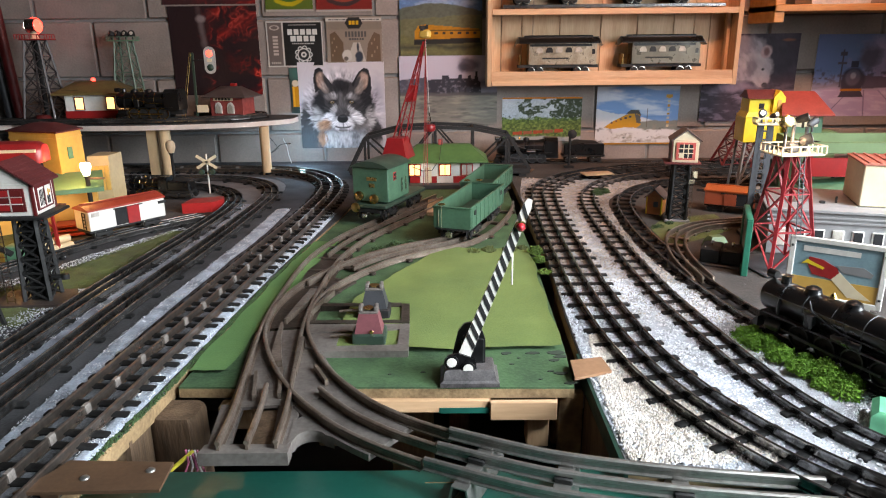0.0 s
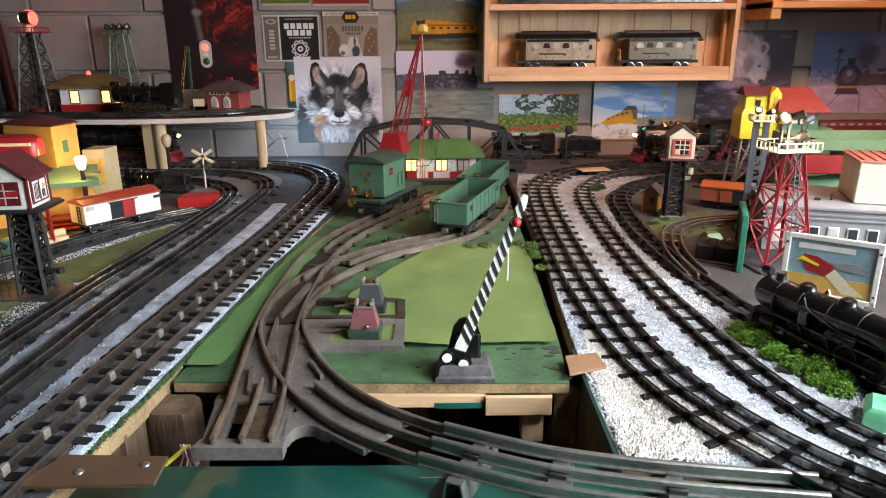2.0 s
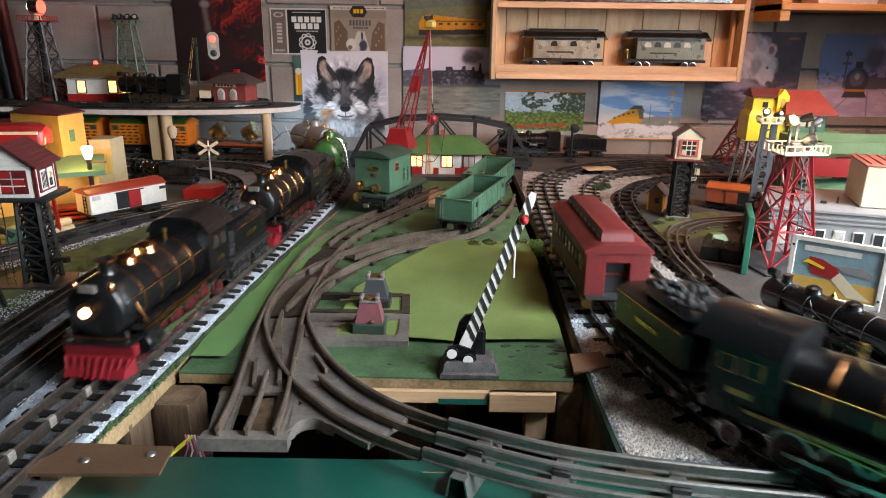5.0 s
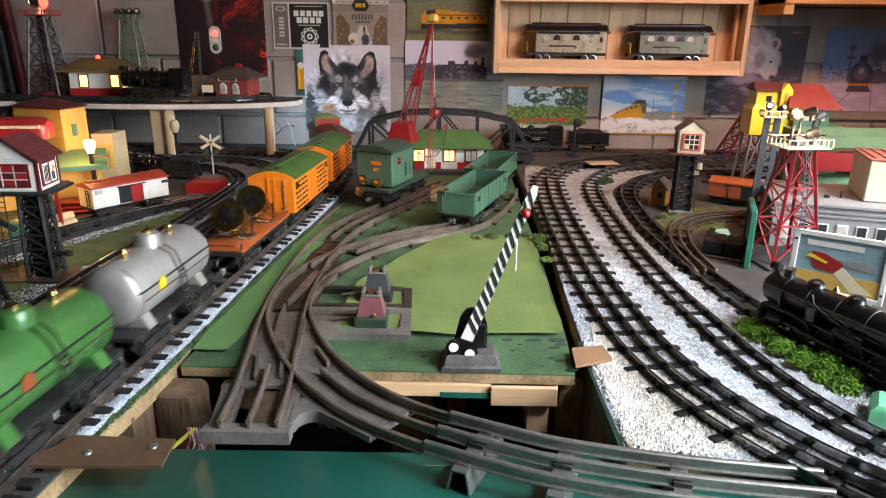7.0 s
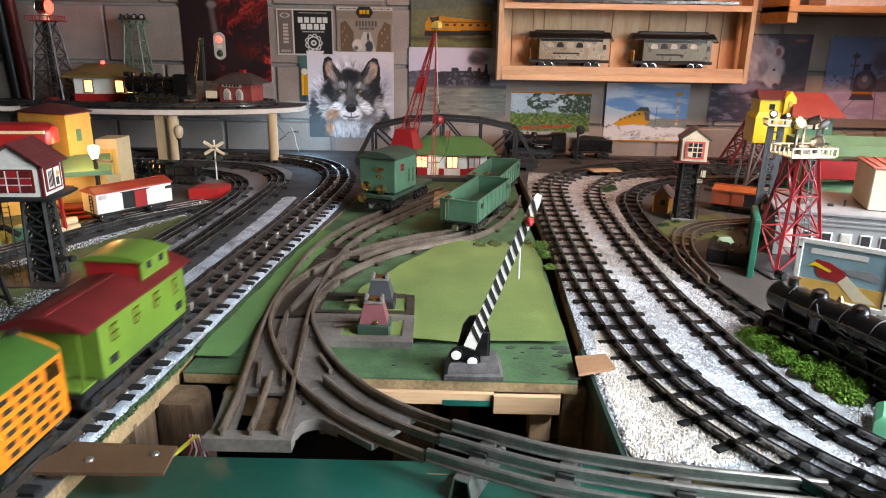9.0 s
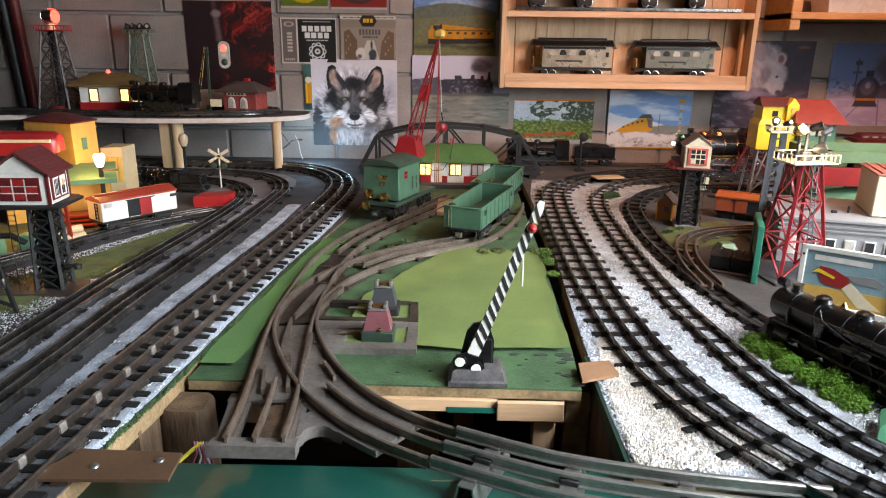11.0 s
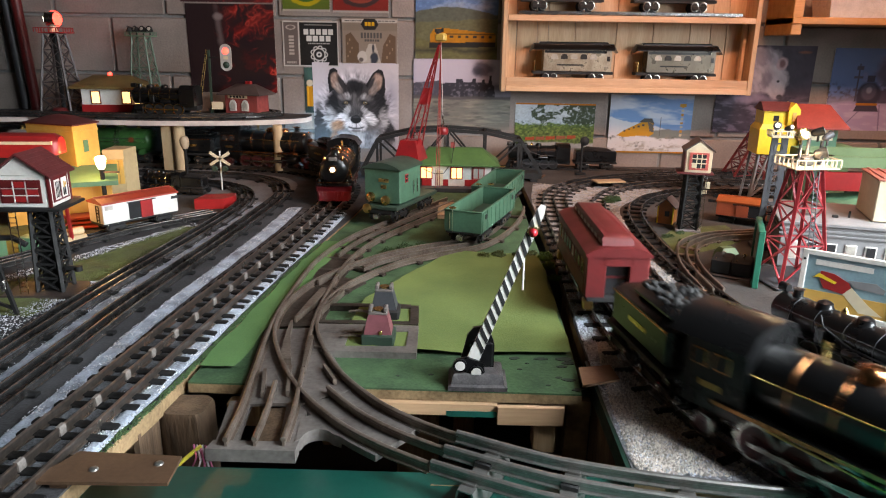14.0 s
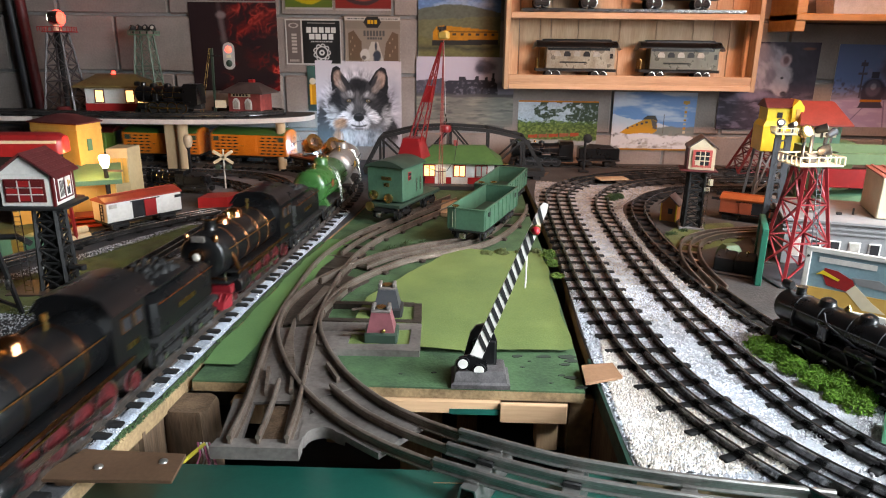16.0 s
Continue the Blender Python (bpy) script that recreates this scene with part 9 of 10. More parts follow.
def wolf_print(s):
    s.oval(0.92, 0.62, 0.10, 0.20, (0.40, 0.37, 0.41), 0.9, 0.4, 3)
    s.oval(0.95, 0.28, 0.08, 0.10, (0.46, 0.42, 0.45), 0.9, 0.3, 4)
    # strands run outward from the nose
    du, dv = s.u - 0.49, s.v - 0.36
    ang, r = np.arctan2(dv, du), np.hypot(du, dv)
    low = np.clip((0.30 - s.v) * 6, 0, 1)
    strand = lattice_noise(ang * 13 + 40 + 2 * s.noise(6, 6, 8), r * 12, 11, 3) * (1 - low) + lattice_noise(s.u * 26 + 3 * s.noise(5, 5, 9), s.v * 9, 11, 3) * low
    fine = lattice_noise(ang * 30 + 90, r * 22, 12, 2) * (1 - low) + lattice_noise(s.u * 60, s.v * 22, 12, 2) * low
    u0, v0 = s.u.copy(), s.v.copy()
    push = (strand - 0.5) * 0.075 + (fine - 0.5) * 0.045
    s.u, s.v = u0 - np.cos(ang) * push, v0 - np.sin(ang) * push
    dark, char, grey, pale, snow, tan = (0.014, 0.013, 0.015), (0.042, 0.038, 0.040), (0.15, 0.135, 0.135), (0.36, 0.335, 0.335), (0.66, 0.62, 0.63), (0.34, 0.19, 0.12)
    # shoulders and chest
    s.oval(0.46, 0.02, 0.46, 0.34, grey, 0.3, 0.15, 5)
    s.oval(0.10, 0.10, 0.16, 0.20, char, 0.4, 0.4, 6)
    s.oval(0.06, 0.36, 0.06, 0.16, char, 0.7, 0.5, 16)
    s.oval(0.55, 0.07, 0.27, 0.20, (0.31, 0.325, 0.35), 0.5, 0.4, 7)
    s.oval(0.36, 0.10, 0.09, 0.10, (0.45, 0.43, 0.43), 0.6, 0.5, 17)
    s.oval(0.25, 0.10, 0.07, 0.07, tan, 0.6, 0.6, 9)
    s.oval(0.88, 0.20, 0.07, 0.12, char, 0.7, 0.6, 10)
    # ruff and skull
    s.oval(0.50, 0.46, 0.37, 0.27, grey, 0.18, 0.12, 13)
    s.oval(0.50, 0.54, 0.33, 0.25, char, 0.2, 0.10, 14)
    s.oval(0.23, 0.52, 0.07, 0.16, dark, 0.6, 0.4, 15)
    s.oval(0.80, 0.50, 0.07, 0.17, dark, 0.6, 0.4, 18)
    s.oval(0.20, 0.36, 0.07, 0.13, pale, 0.6, 0.4, 19)
    s.oval(0.83, 0.36, 0.06, 0.12, pale, 0.6, 0.4, 20)
    s.u, s.v = u0 - np.cos(ang) * push * 0.35, v0 - np.sin(ang) * push * 0.35
    # ears
    for a, b, c, tip in (((0.185, 0.66), (0.40, 0.74), (0.30, 0.86), (0.245, 0.945)), ((0.835, 0.62), (0.61, 0.74), (0.70, 0.88), (0.765, 0.93))):
        e = 1 if a[0] < 0.5 else -1
        s.wedge([a, (a[0] - 0.012 * e, 0.82), (tip[0] - 0.05 * e, tip[1] - 0.03), tip, (tip[0] + 0.045 * e, tip[1] - 0.03), c, b], dark)
        m = ((a[0] + b[0]) / 2 - 0.015 * e, 0.775)
        s.oval(m[0] - 0.012 * e, m[1] + 0.010, 0.060, 0.095, (0.40, 0.28, 0.23), 0.35, 0.2, 21, 8 * e)
        s.oval(m[0] + 0.03 * e, m[1] - 0.05, 0.045, 0.075, (0.30, 0.24, 0.215), 0.6, 0.4, 22, 20 * e)
        s.oval(m[0] + 0.055 * e, m[1] - 0.01, 0.022, 0.10, char, 0.7, 0.3, 23, 25 * e)
    # brow, eye rings, bridge
    s.oval(0.50, 0.68, 0.15, 0.11, char, 0.6, 0.4, 24)
    s.oval(0.50, 0.74, 0.10, 0.06, dark, 0.7, 0.5, 25)
    for e in (-1, 1):
        s.oval(0.495 + 0.10 * e, 0.615, 0.045, 0.038, pale, 0.8, 0.4, 26 + e, 25 * e)
        s.oval(0.495 + 0.155 * e, 0.60, 0.045, 0.035, grey, 0.8, 0.4, 36 + e)
        s.oval(0.495 + 0.175 * e, 0.355, 0.10, 0.060, snow, 0.5, 0.4, 29 + e, -30 * e)
        s.oval(0.495 + 0.10 * e, 0.46, 0.040, 0.05, pale, 0.7, 0.4, 33 + e, 30 * e)
        s.oval(0.495 + 0.165 * e, 0.475, 0.07, 0.022, char, 0.7, 0.3, 39 + e, -30 * e)
    s.oval(0.495, 0.285, 0.135, 0.085, snow, 0.4, 0.25, 41)
    s.oval(0.495, 0.50, 0.052, 0.15, (0.105, 0.095, 0.095), 0.5, 0.25, 42)
    s.oval(0.495, 0.42, 0.06, 0.06, (0.075, 0.068, 0.07), 0.6, 0.2, 43)
    s.oval(0.27, 0.27, 0.075, 0.06, tan, 0.8, 0.6, 44)
    s.oval(0.49, 0.10, 0.10, 0.08, (0.52, 0.51, 0.53), 0.8, 0.5, 45)
    s.u, s.v = u0, v0
    for e in (-1, 1):
        s.oval(0.495 + 0.115 * e, 0.54, 0.050, 0.022, dark, 0.35, 0, 1, -18 * e)
        s.oval(0.495 + 0.113 * e, 0.541, 0.024, 0.016, (0.21, 0.155, 0.085), 0.3)
        s.oval(0.495 + 0.113 * e, 0.541, 0.009, 0.010, (0.006, 0.005, 0.005), 0.3)
        s.oval(0.495 + 0.117 * e, 0.547, 0.004, 0.004, (0.6, 0.6, 0.6), 0.5)
    s.oval(0.495, 0.345, 0.066, 0.050, (0.010, 0.009, 0.010), 0.2, 0.1, 46)
    s.oval(0.495, 0.372, 0.040, 0.012, (0.05, 0.047, 0.05), 0.8)
    d = np.abs(s.v - (0.238 + 2.2 * (s.u - 0.495) ** 2)) / 0.017
    s.lay((1.1 - d) * np.clip((0.115 - np.abs(s.u - 0.495)) * 30, 0, 1), (0.05, 0.045, 0.046))
    s.oval(0.495, 0.21, 0.07, 0.016, (0.20, 0.18, 0.18), 0.8)
    s.lay((1.0 - np.abs(s.u - 0.495) / 0.010) * (s.v < 0.30) * (s.v > 0.23), (0.03, 0.026, 0.028))
    on = np.clip(1.15 - np.hypot((s.u - 0.49) / 0.46, (s.v - 0.40) / 0.50), 0, 0.25) * 4
    s.shade(1 + on * ((strand - 0.5) * 1.0 + (fine - 0.5) * 0.9))


def smoke_print(s):
    a = s.noise(3, 3, 51) * 3.0
    n = lattice_noise(s.u * 4 + a, s.v * 5 + a * 0.8, 52, 4)
    ridge = np.clip(1 - np.abs(n - 0.5) * 9, 0, 1) ** 1.6
    where = np.clip((s.u - 0.30) * 4, 0, 1) * np.clip(s.noise(3, 4, 53) * 2.6 - 0.75, 0, 1)
    s.lay(ridge * where, (0.50, 0.035, 0.03))
    s.lay(ridge ** 5 * where * 0.7, (0.70, 0.22, 0.17))
    s.lay(np.clip(s.noise(4, 5, 54) * 2 - 1.0, 0, 0.6) * where, (0.28, 0.02, 0.02))
    s.oval(0.37, 0.72, 0.03, 0.22, (0.13, 0.10, 0.10), 1.2, 0.6, 55, 6)
    s.oval(0.36, 0.86, 0.05, 0.035, (0.24, 0.20, 0.20), 0.8, 0.5, 56)


def gear_print(s):
    s.box(0.02, 0.03, 0.28, 0.97, (0.15, 0.125, 0.115))
    s.oval(0.15, 0.86, 0.09, 0.055, (0.42, 0.38, 0.35), 0.1)
    s.oval(0.15, 0.86, 0.06, 0.035, (0.16, 0.13, 0.12), 0.1)
    for k in range(6):
        s.box(0.11, 0.26 + 0.075 * k, 0.20, 0.31 + 0.075 * k, (0.42, 0.37, 0.34))
    s.letters(0.06, 0.07, 0.18, 0.05, 5, (0.38, 0.34, 0.31))
    s.box(0.31, 0.03, 0.985, 0.97, (0.012, 0.012, 0.012))
    s.box(0.40, 0.905, 0.90, 0.925, (0.45, 0.43, 0.41))
    s.letters(0.37, 0.70, 0.56, 0.12, 5, (0.62, 0.60, 0.57))
    s.letters(0.42, 0.555, 0.46, 0.12, 4, (0.62, 0.60, 0.57))
    s.letters(0.45, 0.50, 0.40, 0.022, 12, (0.40, 0.38, 0.36))
    for k in range(9):
        a = 2 * math.pi * k / 9
        for rr, q in ((1.0, (0.55, 0.53, 0.50)), (0.62, (0.012, 0.012, 0.012))):
            s.oval(0.65 + 0.115 * math.cos(a), 0.27 + 0.145 * math.sin(a), 0.045 * rr, 0.056 * rr, q, 0.15)
    for rr, q in ((0.115, (0.55, 0.53, 0.50)), (0.095, (0.012, 0.012, 0.012)), (0.05, (0.55, 0.53, 0.50)), (0.022, (0.012, 0.012, 0.012))):
        s.oval(0.65, 0.27, rr, rr * 1.26, q, 0.1)


def street_print(s):
    s.band(0.90, 0.97, (0.50, 0.46, 0.42))
    s.letters(0.05, 0.925, 0.34, 0.025, 11, (0.10, 0.09, 0.085))
    s.letters(0.62, 0.925, 0.34, 0.025, 11, (0.10, 0.09, 0.085))
    s.band(0.72, 0.88, (0.235, 0.19, 0.155))
    s.wedge([(0.40, 0.98), (0.60, 0.98), (0.66, 0.86), (0.60, 0.74), (0.40, 0.74), (0.34, 0.86)], (0.018, 0.016, 0.015))
    s.letters(0.41, 0.82, 0.18, 0.09, 3, (0.55, 0.32, 0.03))
    s.wedge([(0.06, 0.02), (0.06, 0.62), (0.16, 0.68), (0.30, 0.44), (0.30, 0.02)], (0.13, 0.085, 0.055))
    s.wedge([(0.70, 0.02), (0.74, 0.40), (0.86, 0.66), (0.97, 0.60), (0.97, 0.02)], (0.14, 0.09, 0.06))
    for k in range(5):
        s.box(0.09 + 0.04 * (k % 3), 0.14 + 0.09 * k, 0.11 + 0.04 * (k % 3), 0.19 + 0.09 * k, (0.30, 0.22, 0.15))
        s.box(0.80 + 0.05 * (k % 3), 0.12 + 0.09 * k, 0.82 + 0.05 * (k % 3), 0.17 + 0.09 * k, (0.30, 0.22, 0.15))
    s.letters(0.33, 0.56, 0.40, 0.12, 7, (0.09, 0.08, 0.075))
    s.letters(0.40, 0.49, 0.28, 0.05, 6, (0.09, 0.08, 0.075))
    s.wedge([(0.34, 0.02), (0.48, 0.44), (0.60, 0.44), (0.70, 0.02)], (0.44, 0.39, 0.34))
    s.oval(0.36, 0.15, 0.085, 0.13, (0.50, 0.45, 0.40), 0.2, 0.2, 61)
    s.oval(0.34, 0.09, 0.04, 0.05, (0.12, 0.10, 0.09), 0.4, 0.4, 62)
    s.oval(0.57, 0.14, 0.075, 0.13, (0.04, 0.045, 0.06), 0.3, 0.3, 63)
    s.oval(0.56, 0.34, 0.022, 0.10, (0.05, 0.05, 0.06), 0.4, 0.3, 64)


def beer_print(s):
    s.oval(0.5, 0.9, 0.5, 0.2, (0.07, 0.14, 0.12), 0.8)
    s.box(0.12, 0.14, 0.50, 0.60, (0.55, 0.27, 0.03))
    s.box(0.16, 0.14, 0.24, 0.60, (0.68, 0.40, 0.09))
    s.oval(0.31, 0.66, 0.21, 0.07, (0.62, 0.55, 0.45), 0.2, 0.2, 65)
    s.oval(0.74, 0.36, 0.17, 0.26, (0.36, 0.13, 0.025), 0.15)
    s.box(0.67, 0.55, 0.81, 0.93, (0.34, 0.14, 0.04))
    s.oval(0.74, 0.36, 0.13, 0.10, (0.50, 0.47, 0.40), 0.2)
    s.box(0.64, 0.34, 0.84, 0.39, (0.20, 0.05, 0.04))


def engine_side(s, u0, u1, v0, h, col, seed, facing=1):
    """A far train seen from its side: body, cab and domes."""
    x = lambda k: u0 + (u1 - u0) * (k if facing > 0 else 1 - k)
    body = [(x(0), v0), (x(0), v0 + 0.62 * h), (x(0.30), v0 + 0.66 * h), (x(0.31), v0 + 0.82 * h), (x(0.42), v0 + 0.82 * h), (x(0.43), v0 + 0.70 * h), (x(0.58), v0 + 0.68 * h), (x(0.60), v0 + 0.85 * h), (x(0.65), v0 + 0.85 * h), (x(0.66), v0 + 0.68 * h), (x(0.76), v0 + 0.68 * h), (x(0.77), v0 + 0.82 * h), (x(0.81), v0 + 0.82 * h), (x(0.82), v0 + 0.66 * h), (x(0.88), v0 + 0.66 * h), (x(0.89), v0 + 0.98 * h), (x(0.93), v0 + 0.98 * h), (x(0.94), v0 + 0.62 * h), (x(0.98), v0 + 0.5 * h), (x(1.0), v0)]
    s.wedge(body, col)
    for k in (0.55, 0.66, 0.77):
        s.oval(x(k), v0 + 0.16 * h, 0.045 * abs(u1 - u0), 0.17 * h, tuple(1.9 * q for q in col), 0.3, 0.2, seed)


def hill_print(s):
    s.c = np.array((0.20, 0.28, 0.44)) * (1 - s.v[..., None]) + np.array((0.14, 0.22, 0.42)) * s.v[..., None]
    s.lay(np.clip(s.noise(3, 6, 71) * 3 - 1.5, 0, 0.8) * (s.v > 0.5), (0.36, 0.40, 0.47))
    s.lay((0.62 + 0.10 * np.sin(s.u * 3.0 + 0.3) + 0.05 * (s.noise(9, 0.5, 72) - 0.5) - s.v) / 0.01, (0.115, 0.125, 0.10))
    s.lay((0.50 + 0.07 * s.u + 0.05 * (s.noise(12, 0.5, 73) - 0.5) - s.v) / 0.01, (0.15, 0.145, 0.085))
    s.band(-1, 0.26, (0.155, 0.145, 0.07), 0.03, 0.04, 74)
    s.band(0.10, 0.16, (0.06, 0.055, 0.035), 0.06, 0.05, 75)
    s.wedge([(0.18, 0.22), (0.18, 0.34), (0.22, 0.41), (0.30, 0.43), (0.98, 0.36), (0.98, 0.24)], (0.46, 0.215, 0.016))
    s.wedge([(0.23, 0.41), (0.24, 0.36), (0.34, 0.37), (0.34, 0.42)], (0.02, 0.02, 0.022))
    s.band(0.335, 0.352, (0.10, 0.06, 0.02), 0.01, u0=0.34, u1=0.98)
    for k in range(6):
        s.box(0.42 + 0.095 * k, 0.29, 0.46 + 0.095 * k, 0.325, (0.05, 0.04, 0.03))
    s.wedge([(0.17, 0.15), (0.17, 0.22), (0.98, 0.24), (0.98, 0.17)], (0.022, 0.02, 0.018))
    s.shade(0.75 + 0.5 * s.noise(34, 42, 76, 3))


def field_print(s):
    s.c = s.c * (0.9 + 0.2 * s.v[..., None])
    s.lay((0.66 + 0.12 * (s.noise(8, 0.5, 81) - 0.3) - s.v) / 0.05 * 0.7, (0.25, 0.235, 0.28))
    s.band(-1, 0.46, (0.20, 0.19, 0.17), 0.02, 0.02, 82)
    s.lay(np.clip(lattice_noise(s.u * 7, s.v * 40, 83, 3) * 3 - 1.3, 0, 1) * (s.v < 0.45) * 0.7, (0.36, 0.335, 0.27))
    s.lay(np.clip(lattice_noise(s.u * 9, s.v * 34, 84, 3) * 3 - 1.6, 0, 1) * (s.v < 0.42), (0.085, 0.08, 0.075))
    s.oval(0.70, 0.88, 0.09, 0.09, (0.17, 0.155, 0.20), 0.9, 0.7, 85)
    s.oval(0.66, 0.82, 0.05, 0.06, (0.08, 0.075, 0.095), 0.9, 0.7, 86)
    s.wedge([(0.0, 0.46), (0.0, 0.66), (0.28, 0.70), (0.30, 0.46)], (0.085, 0.08, 0.10))
    engine_side(s, 0.26, 0.84, 0.46, 0.32, (0.035, 0.033, 0.043), 87)
    s.lay(np.clip(s.noise(40, 30, 88, 3) * 3 - 1.7, 0, 0.6) * (s.v > 0.46) * (s.v < 0.68) * (s.u < 0.84), (0.24, 0.22, 0.26))
    s.band(0.43, 0.475, (0.10, 0.09, 0.09), 0.03, 0.02, 89)


def trees_print(s):
    s.lay(np.clip(s.noise(4, 5, 91) * 2 - 0.7, 0, 0.7), (0.62, 0.63, 0.65))
    crown = s.noise(9, 8, 92, 5)
    s.lay((crown - 0.50 + (s.u - 0.52) * 0.5 + (s.v - 0.55) * 0.25 - np.abs(s.v - 0.72) * 0.35) / 0.03, (0.05, 0.065, 0.035))
    s.lay((0.52 + 0.20 * (s.noise(7, 1, 93) - 0.4) - s.v) / 0.02, (0.09, 0.135, 0.04))
    tone = s.noise(46, 34, 94, 3)
    s.lay(np.clip(tone * 4 - 2.1, 0, 0.8) * (s.v < 0.55), (0.22, 0.29, 0.09))
    s.lay(np.clip(1.7 - tone * 4, 0, 0.9) * (s.v < 0.62), (0.025, 0.04, 0.014))
    s.lay(np.clip(s.noise(40, 30, 95, 3) * 4 - 2.3, 0, 0.8) * (s.v > 0.5) * (s.v < 0.93), (0.42, 0.45, 0.45))
    for k in range(5):
        s.wedge([(0.14 + 0.13 * k, 0.15 + 0.012 * k), (0.14 + 0.13 * k, 0.225 + 0.012 * k), (0.255 + 0.13 * k, 0.237 + 0.012 * k), (0.255 + 0.13 * k, 0.16 + 0.012 * k)], (0.34, 0.075, 0.04) if k % 2 == 0 else (0.28, 0.10, 0.06))
    s.band(-1, 0.12, (0.34, 0.34, 0.33), 0.03, 0.04, 96)
    s.oval(0.07, 0.10, 0.08, 0.07, (0.06, 0.12, 0.025), 0.6, 0.6, 97)
    s.shade(0.8 + 0.4 * s.noise(60, 40, 98, 2))
    s.band(0.965, 1.1, (0.55, 0.20, 0.03), 0.004)


def snow_print(s):
    s.lay(np.clip(lattice_noise(s.u * 3 + s.v * 2, s.v * 9, 101, 4) * 4 - 1.8, 0, 0.95) * (s.v > 0.5), (0.56, 0.59, 0.65))
    s.lay((0.62 - 0.30 * np.abs(s.u - 0.02) + 0.12 * (s.noise(8, 1, 102) - 0.5) - s.v) / 0.015, (0.60, 0.60, 0.63))
    s.lay((0.42 + 0.07 * (s.noise(7, 1, 103) - 0.5) - s.v) / 0.02 * (s.u > 0.5), (0.20, 0.21, 0.19))
    s.lay((0.26 + 0.10 * (s.noise(6, 1, 104) - 0.5) - s.v) / 0.02, (0.60, 0.59, 0.60))
    s.lay(np.clip(s.noise(14, 18, 105, 4) * 4 - 2.2, 0, 0.8) * (s.v < 0.34), (0.27, 0.24, 0.21))
    s.lay(np.clip(s.noise(20, 16, 106, 3) * 4 - 2.6, 0, 0.9) * (s.v < 0.30), (0.05, 0.045, 0.04))
    s.wedge([(0.10, 0.30), (0.20, 0.40), (0.40, 0.54), (0.50, 0.56), (0.545, 0.50), (0.55, 0.34), (0.50, 0.29), (0.38, 0.30), (0.20, 0.27)], (0.52, 0.27, 0.03))
    s.wedge([(0.36, 0.53), (0.42, 0.60), (0.52, 0.60), (0.555, 0.50), (0.50, 0.53)], (0.06, 0.055, 0.05))
    s.wedge([(0.47, 0.54), (0.54, 0.50), (0.55, 0.36), (0.50, 0.38)], (0.11, 0.09, 0.08))
    for k in range(5):
        s.box(0.18 + 0.055 * k, 0.37 + 0.025 * k, 0.21 + 0.055 * k, 0.40 + 0.025 * k, (0.06, 0.05, 0.05))
    s.oval(0.38, 0.24, 0.20, 0.045, (0.62, 0.61, 0.62), 0.4, 0.3, 107)
    for k in range(8):
        s.box(0.865, 0.30 + 0.07 * k, 0.897, 0.34 + 0.07 * k, (0.50, 0.24, 0.04) if k % 2 else (0.50, 0.42, 0.30))
    s.box(0.84, 0.80, 0.92, 0.86, (0.46, 0.26, 0.06))
    s.box(0.62, 0.30, 0.628, 0.62, (0.12, 0.10, 0.09))
    s.band(-1, 0.025, (0.45, 0.22, 0.04), 0.004)


def bear_print(s):
    s.lay(np.clip(s.noise(5, 5, 111) * 2 - 0.9, 0, 0.8), (0.085, 0.06, 0.085))
    fur = lattice_noise(s.u * 30 + s.v * 12, s.v * 16, 112, 3)
    for u, v, ru, rv, c, a in ((0.47, 0.70, 0.16, 0.26, (0.36, 0.30, 0.33), -20), (0.58, 0.62, 0.16, 0.17, (0.44, 0.37, 0.39), 0), (0.63, 0.50, 0.09, 0.11, (0.46, 0.39, 0.41), 20), (0.66, 0.80, 0.06, 0.08, (0.44, 0.30, 0.31), 0), (0.40, 0.88, 0.14, 0.10, (0.30, 0.25, 0.28), 10)):
        s.oval(u, v, ru, rv, c, 0.3, 0.3, int(u * 100), a)
    s.oval(0.66, 0.80, 0.03, 0.045, (0.20, 0.10, 0.10), 0.6, 0.2, 113)
    s.oval(0.675, 0.42, 0.035, 0.03, (0.03, 0.022, 0.026), 0.4, 0.2, 114)
    s.oval(0.64, 0.60, 0.016, 0.014, (0.03, 0.022, 0.026), 0.4)
    s.oval(0.52, 0.60, 0.05, 0.10, (0.26, 0.21, 0.24), 0.8, 0.5, 118)
    wave = lattice_noise(s.u * 8 + s.v * 6, s.v * 26, 115, 4)
    s.lay(np.clip(wave * 4 - 2.0, 0, 0.8) * np.clip((0.46 - s.v) * 8, 0, 1), (0.25, 0.20, 0.26))
    s.lay(np.clip(1.7 - wave * 4, 0, 0.8) * np.clip((0.46 - s.v) * 8, 0, 1), (0.03, 0.022, 0.034))
    s.oval(0.34, 0.40, 0.24, 0.05, (0.24, 0.19, 0.25), 0.9, 0.6, 116)
    s.shade(0.75 + 0.5 * fur)
    s.oval(0.88, 0.93, 0.06, 0.015, (0.25, 0.10, 0.07), 0.8, 0.5, 117)


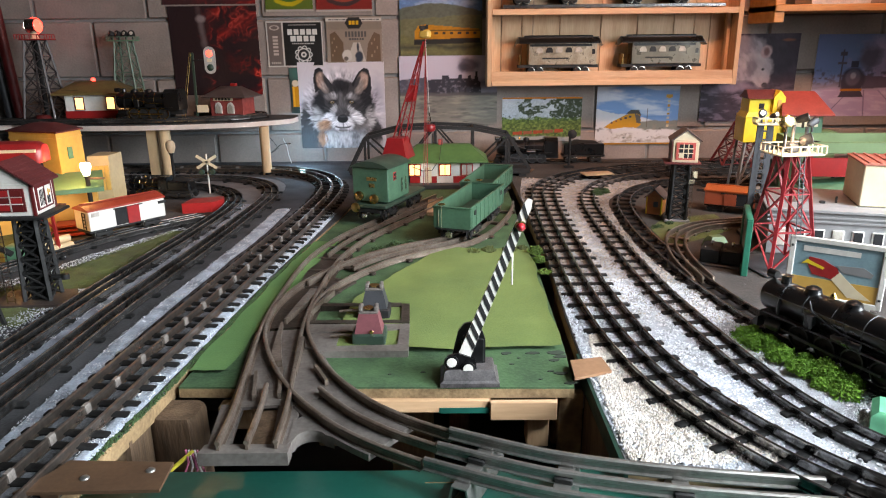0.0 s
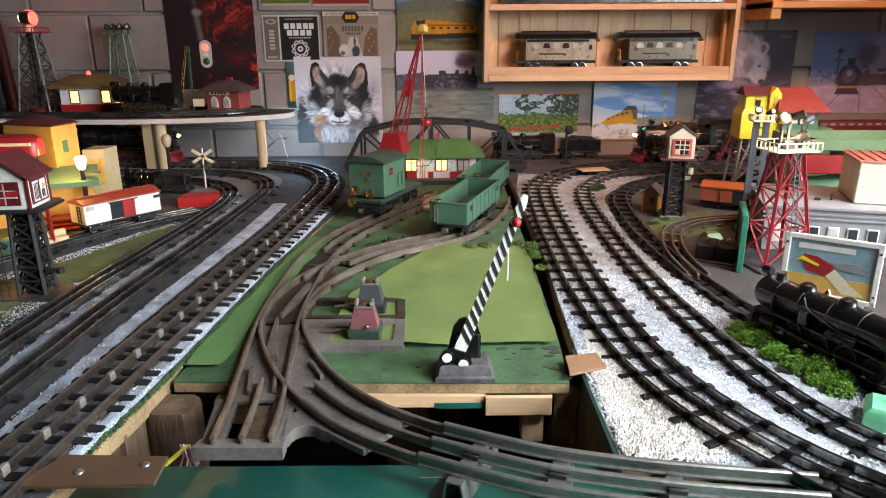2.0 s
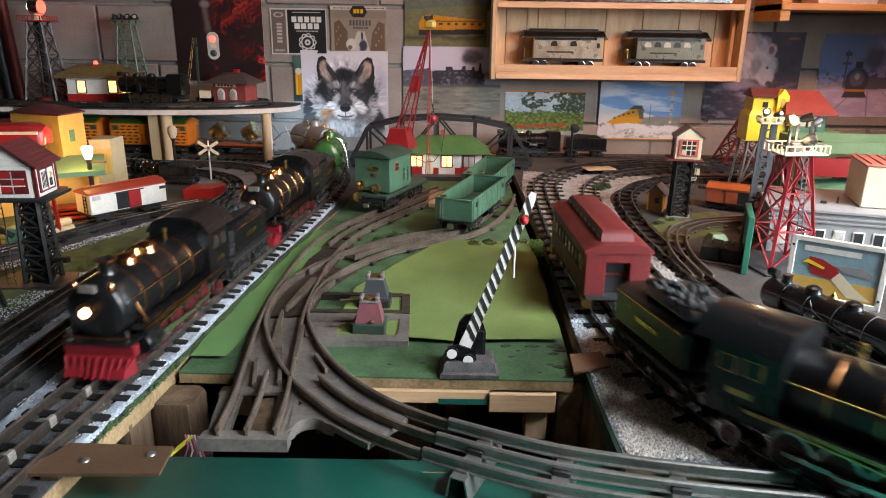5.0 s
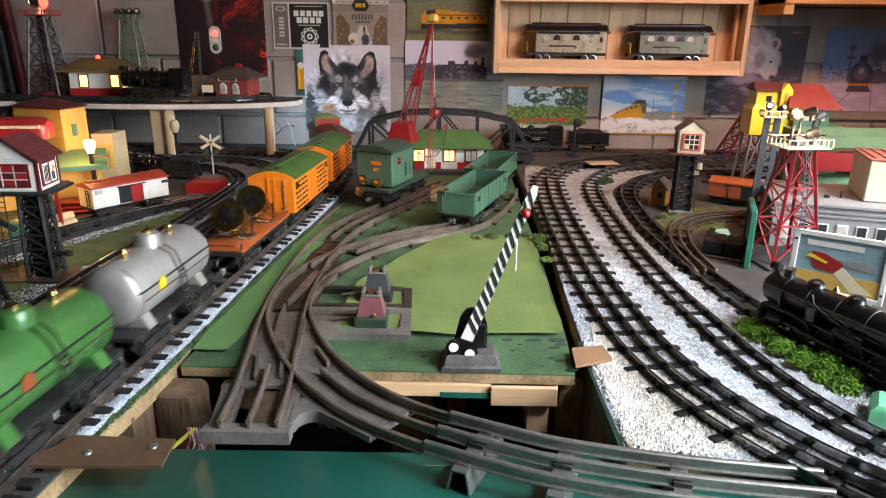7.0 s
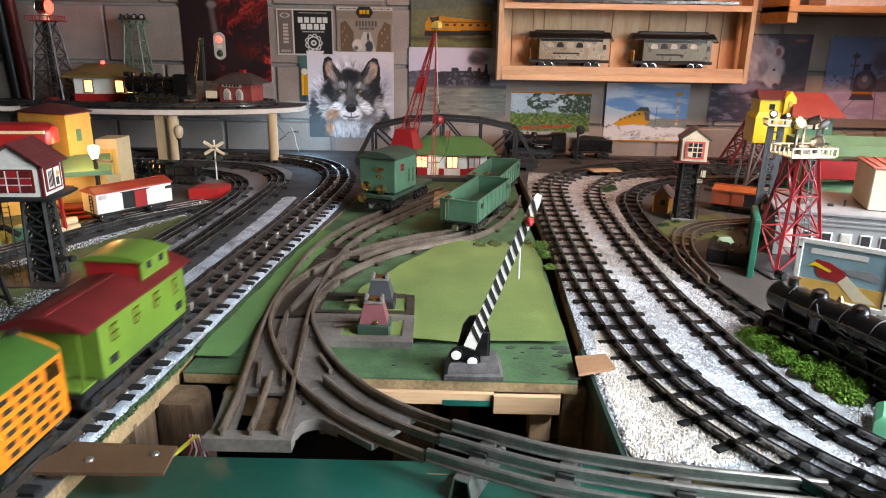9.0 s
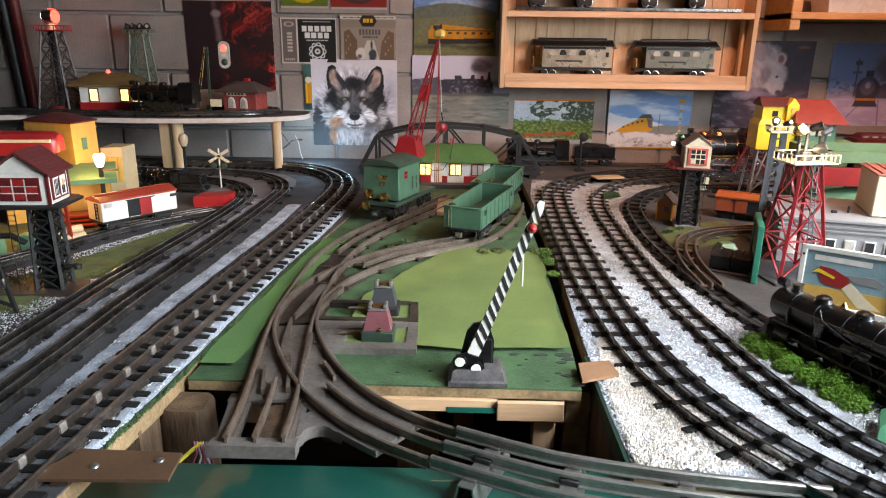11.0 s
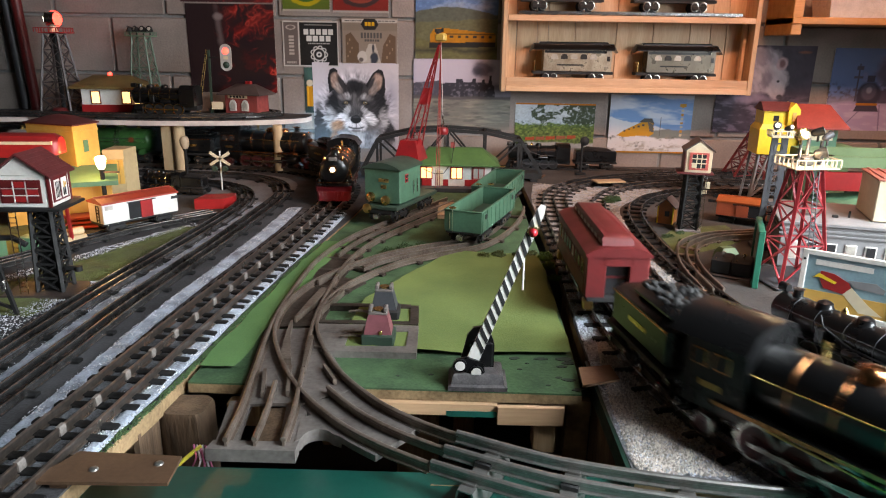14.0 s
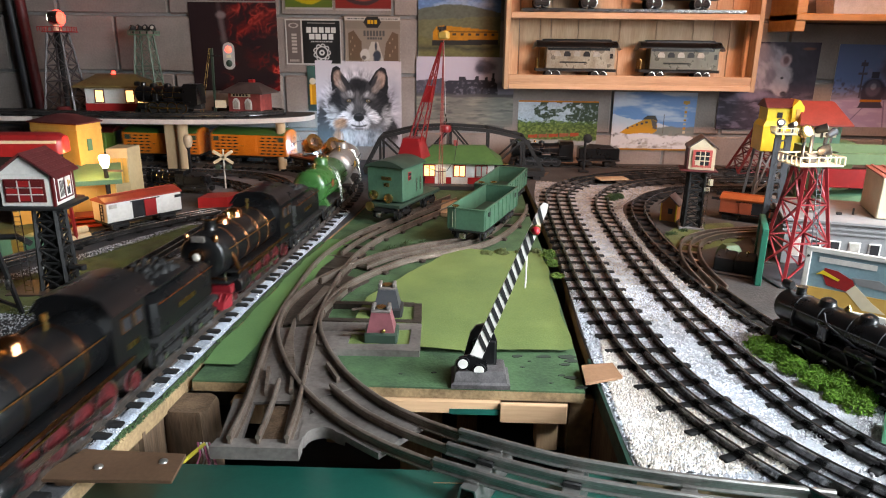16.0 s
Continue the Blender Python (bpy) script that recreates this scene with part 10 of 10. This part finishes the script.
def violet_print(s):
    s.c = np.array((0.20, 0.26, 0.48)) * (1 - 0.3 * s.v[..., None]) + 0.05 * s.u[..., None]
    s.oval(0.72, 0.70, 0.26, 0.24, (0.36, 0.29, 0.43), 0.8, 0.6, 121)
    s.oval(0.55, 0.74, 0.10, 0.14, (0.13, 0.115, 0.16), 0.8, 0.6, 122)
    tw = s.noise(30, 30, 123, 4)
    s.lay(np.clip(tw * 5 - 2.4, 0, 0.9) * np.clip((0.60 + 0.15 * (s.noise(5, 1, 124) - 0.5) - s.v) * 12, 0, 1), (0.075, 0.07, 0.095))
    s.band(0.30, 0.40, (0.28, 0.26, 0.34), 0.08, 0.05, 125)
    s.band(-1, 0.34, (0.40, 0.33, 0.48), 0.04, 0.04, 126)
    s.lay(np.clip(lattice_noise(s.u * 10 + s.v * 8, s.v * 24, 127, 4) * 4 - 2.0, 0, 0.6) * (s.v < 0.33), (0.53, 0.46, 0.58))
    for k in range(3):
        d = np.abs(s.u - (0.40 + 0.14 * k + (0.33 - s.v) * (-0.7 + 0.8 * k))) / 0.010
        s.lay((1 - d) * (s.v < 0.32), (0.17, 0.14, 0.23))
    s.wedge([(0.52, 0.34), (0.52, 0.50), (0.94, 0.47), (0.94, 0.36)], (0.085, 0.072, 0.11))
    s.oval(0.41, 0.44, 0.125, 0.17, (0.045, 0.04, 0.065), 0.2, 0.1, 128)
    s.oval(0.41, 0.48, 0.075, 0.10, (0.11, 0.10, 0.14), 0.3)
    s.oval(0.41, 0.50, 0.03, 0.04, (0.30, 0.29, 0.34), 0.4)
    s.box(0.37, 0.60, 0.45, 0.68, (0.05, 0.045, 0.07))
    s.wedge([(0.28, 0.24), (0.54, 0.24), (0.50, 0.34), (0.32, 0.34)], (0.06, 0.05, 0.075))
    s.box(0.30, 0.315, 0.52, 0.345, (0.45, 0.19, 0.03))
    s.box(0.275, 0.36, 0.292, 0.82, (0.075, 0.065, 0.09))
    s.box(0.25, 0.74, 0.32, 0.79, (0.075, 0.065, 0.09))
    s.box(0.235, 0.64, 0.33, 0.67, (0.10, 0.09, 0.12))


def badge_print(c1, c2):
    def paint(s):
        s.oval(0.5, 0.35, 0.32, 0.22, c1, 0.1, 0.1, 131)
        s.oval(0.5, 0.35, 0.22, 0.12, c2, 0.1)
        s.letters(0.34, 0.31, 0.32, 0.07, 6, c1)
        s.band(-1, 0.05, (0.40, 0.36, 0.32))
    return paint


poster("unframed photo print of a grey wolf's face on white", -0.468, 0.045, -0.187, 0.322, (0.56, 0.51, 0.53), wolf_print, 560)
poster("dark red abstract racing poster with smoke swirls", -0.868, 0.222, -0.585, 0.497, (0.022, 0.012, 0.014), smoke_print)
poster("black and white beer poster with a gear wheel", -0.560, 0.308, -0.381, 0.449, (0.52, 0.49, 0.46), gear_print, 600)
poster("brown beer poster with a hexagon badge and street scene", -0.368, 0.320, -0.190, 0.461, (0.27, 0.22, 0.18), street_print, 600)
poster("small print of a beer glass and bottle", -0.496, 0.160, -0.440, 0.305, (0.035, 0.06, 0.06), beer_print, 560, y=2.1985)
poster("photo print of an orange diesel train under a hill", -0.132, 0.340, 0.130, 0.560, (0.20, 0.27, 0.40), hill_print)
poster("faded grey photo print of a steam engine in a field", -0.138, 0.116, 0.180, 0.338, (0.46, 0.42, 0.48), field_print)
poster("orange-edged photo print of a red train among green trees", 0.198, 0.060, 0.460, 0.204, (0.50, 0.53, 0.58), trees_print, 520)
poster("photo print of a yellow streamliner in snowy mountains", 0.508, 0.047, 0.778, 0.236, (0.19, 0.29, 0.50), snow_print, 480)
poster("dark photo print of a white bear in water", 0.846, 0.120, 1.148, 0.396, (0.045, 0.032, 0.048), bear_print)
poster("photo print of a steam engine in violet snow light", 1.206, 0.133, 1.52, 0.392, (0.21, 0.25, 0.45), violet_print)
poster("small green and yellow badge poster", -0.555, 0.478, -0.405, 0.60, (0.10, 0.14, 0.03), badge_print((0.45, 0.36, 0.03), (0.05, 0.12, 0.03)))
poster("small red badge poster", -0.395, 0.476, -0.218, 0.60, (0.20, 0.03, 0.025), badge_print((0.05, 0.03, 0.03), (0.28, 0.07, 0.05)))
poster("dark reddish poster hung above another", -0.88, 0.502, -0.585, 0.72, (0.05, 0.02, 0.022), smoke_print, 200)


def motions():
    l_line, r_line = Line(L_MAIN), Line(R_MAIN)
    l0, r0 = l_line.near(-0.337, 1.075), r_line.near(0.244, 0.733)
    # metres gone from the reference place: steady speed on each pass, evened out where the trains are out of sight
    knots_l = ([-8, 9.6, 10.9, 20], [-0.605 * 12.2, 0.605 * 5.4, l_line.length - 0.605 * 3.86, l_line.length + 0.605 * 5.24])
    knots_r = ([-8, 5.6, 9.6, 12.5, 20], [-0.64 * 12.2, 0.64 * 1.4, r_line.length - 0.64 * 3.72, r_line.length - 0.64 * 0.82, r_line.length + 4.45])
    run(FREIGHT, l_line, lambda t: l0 - 0.02 - float(np.interp(t, *knots_l)), -1)
    run(EXPRESS, r_line, lambda t: r0 + float(np.interp(t, *knots_r)), 1)


motions()
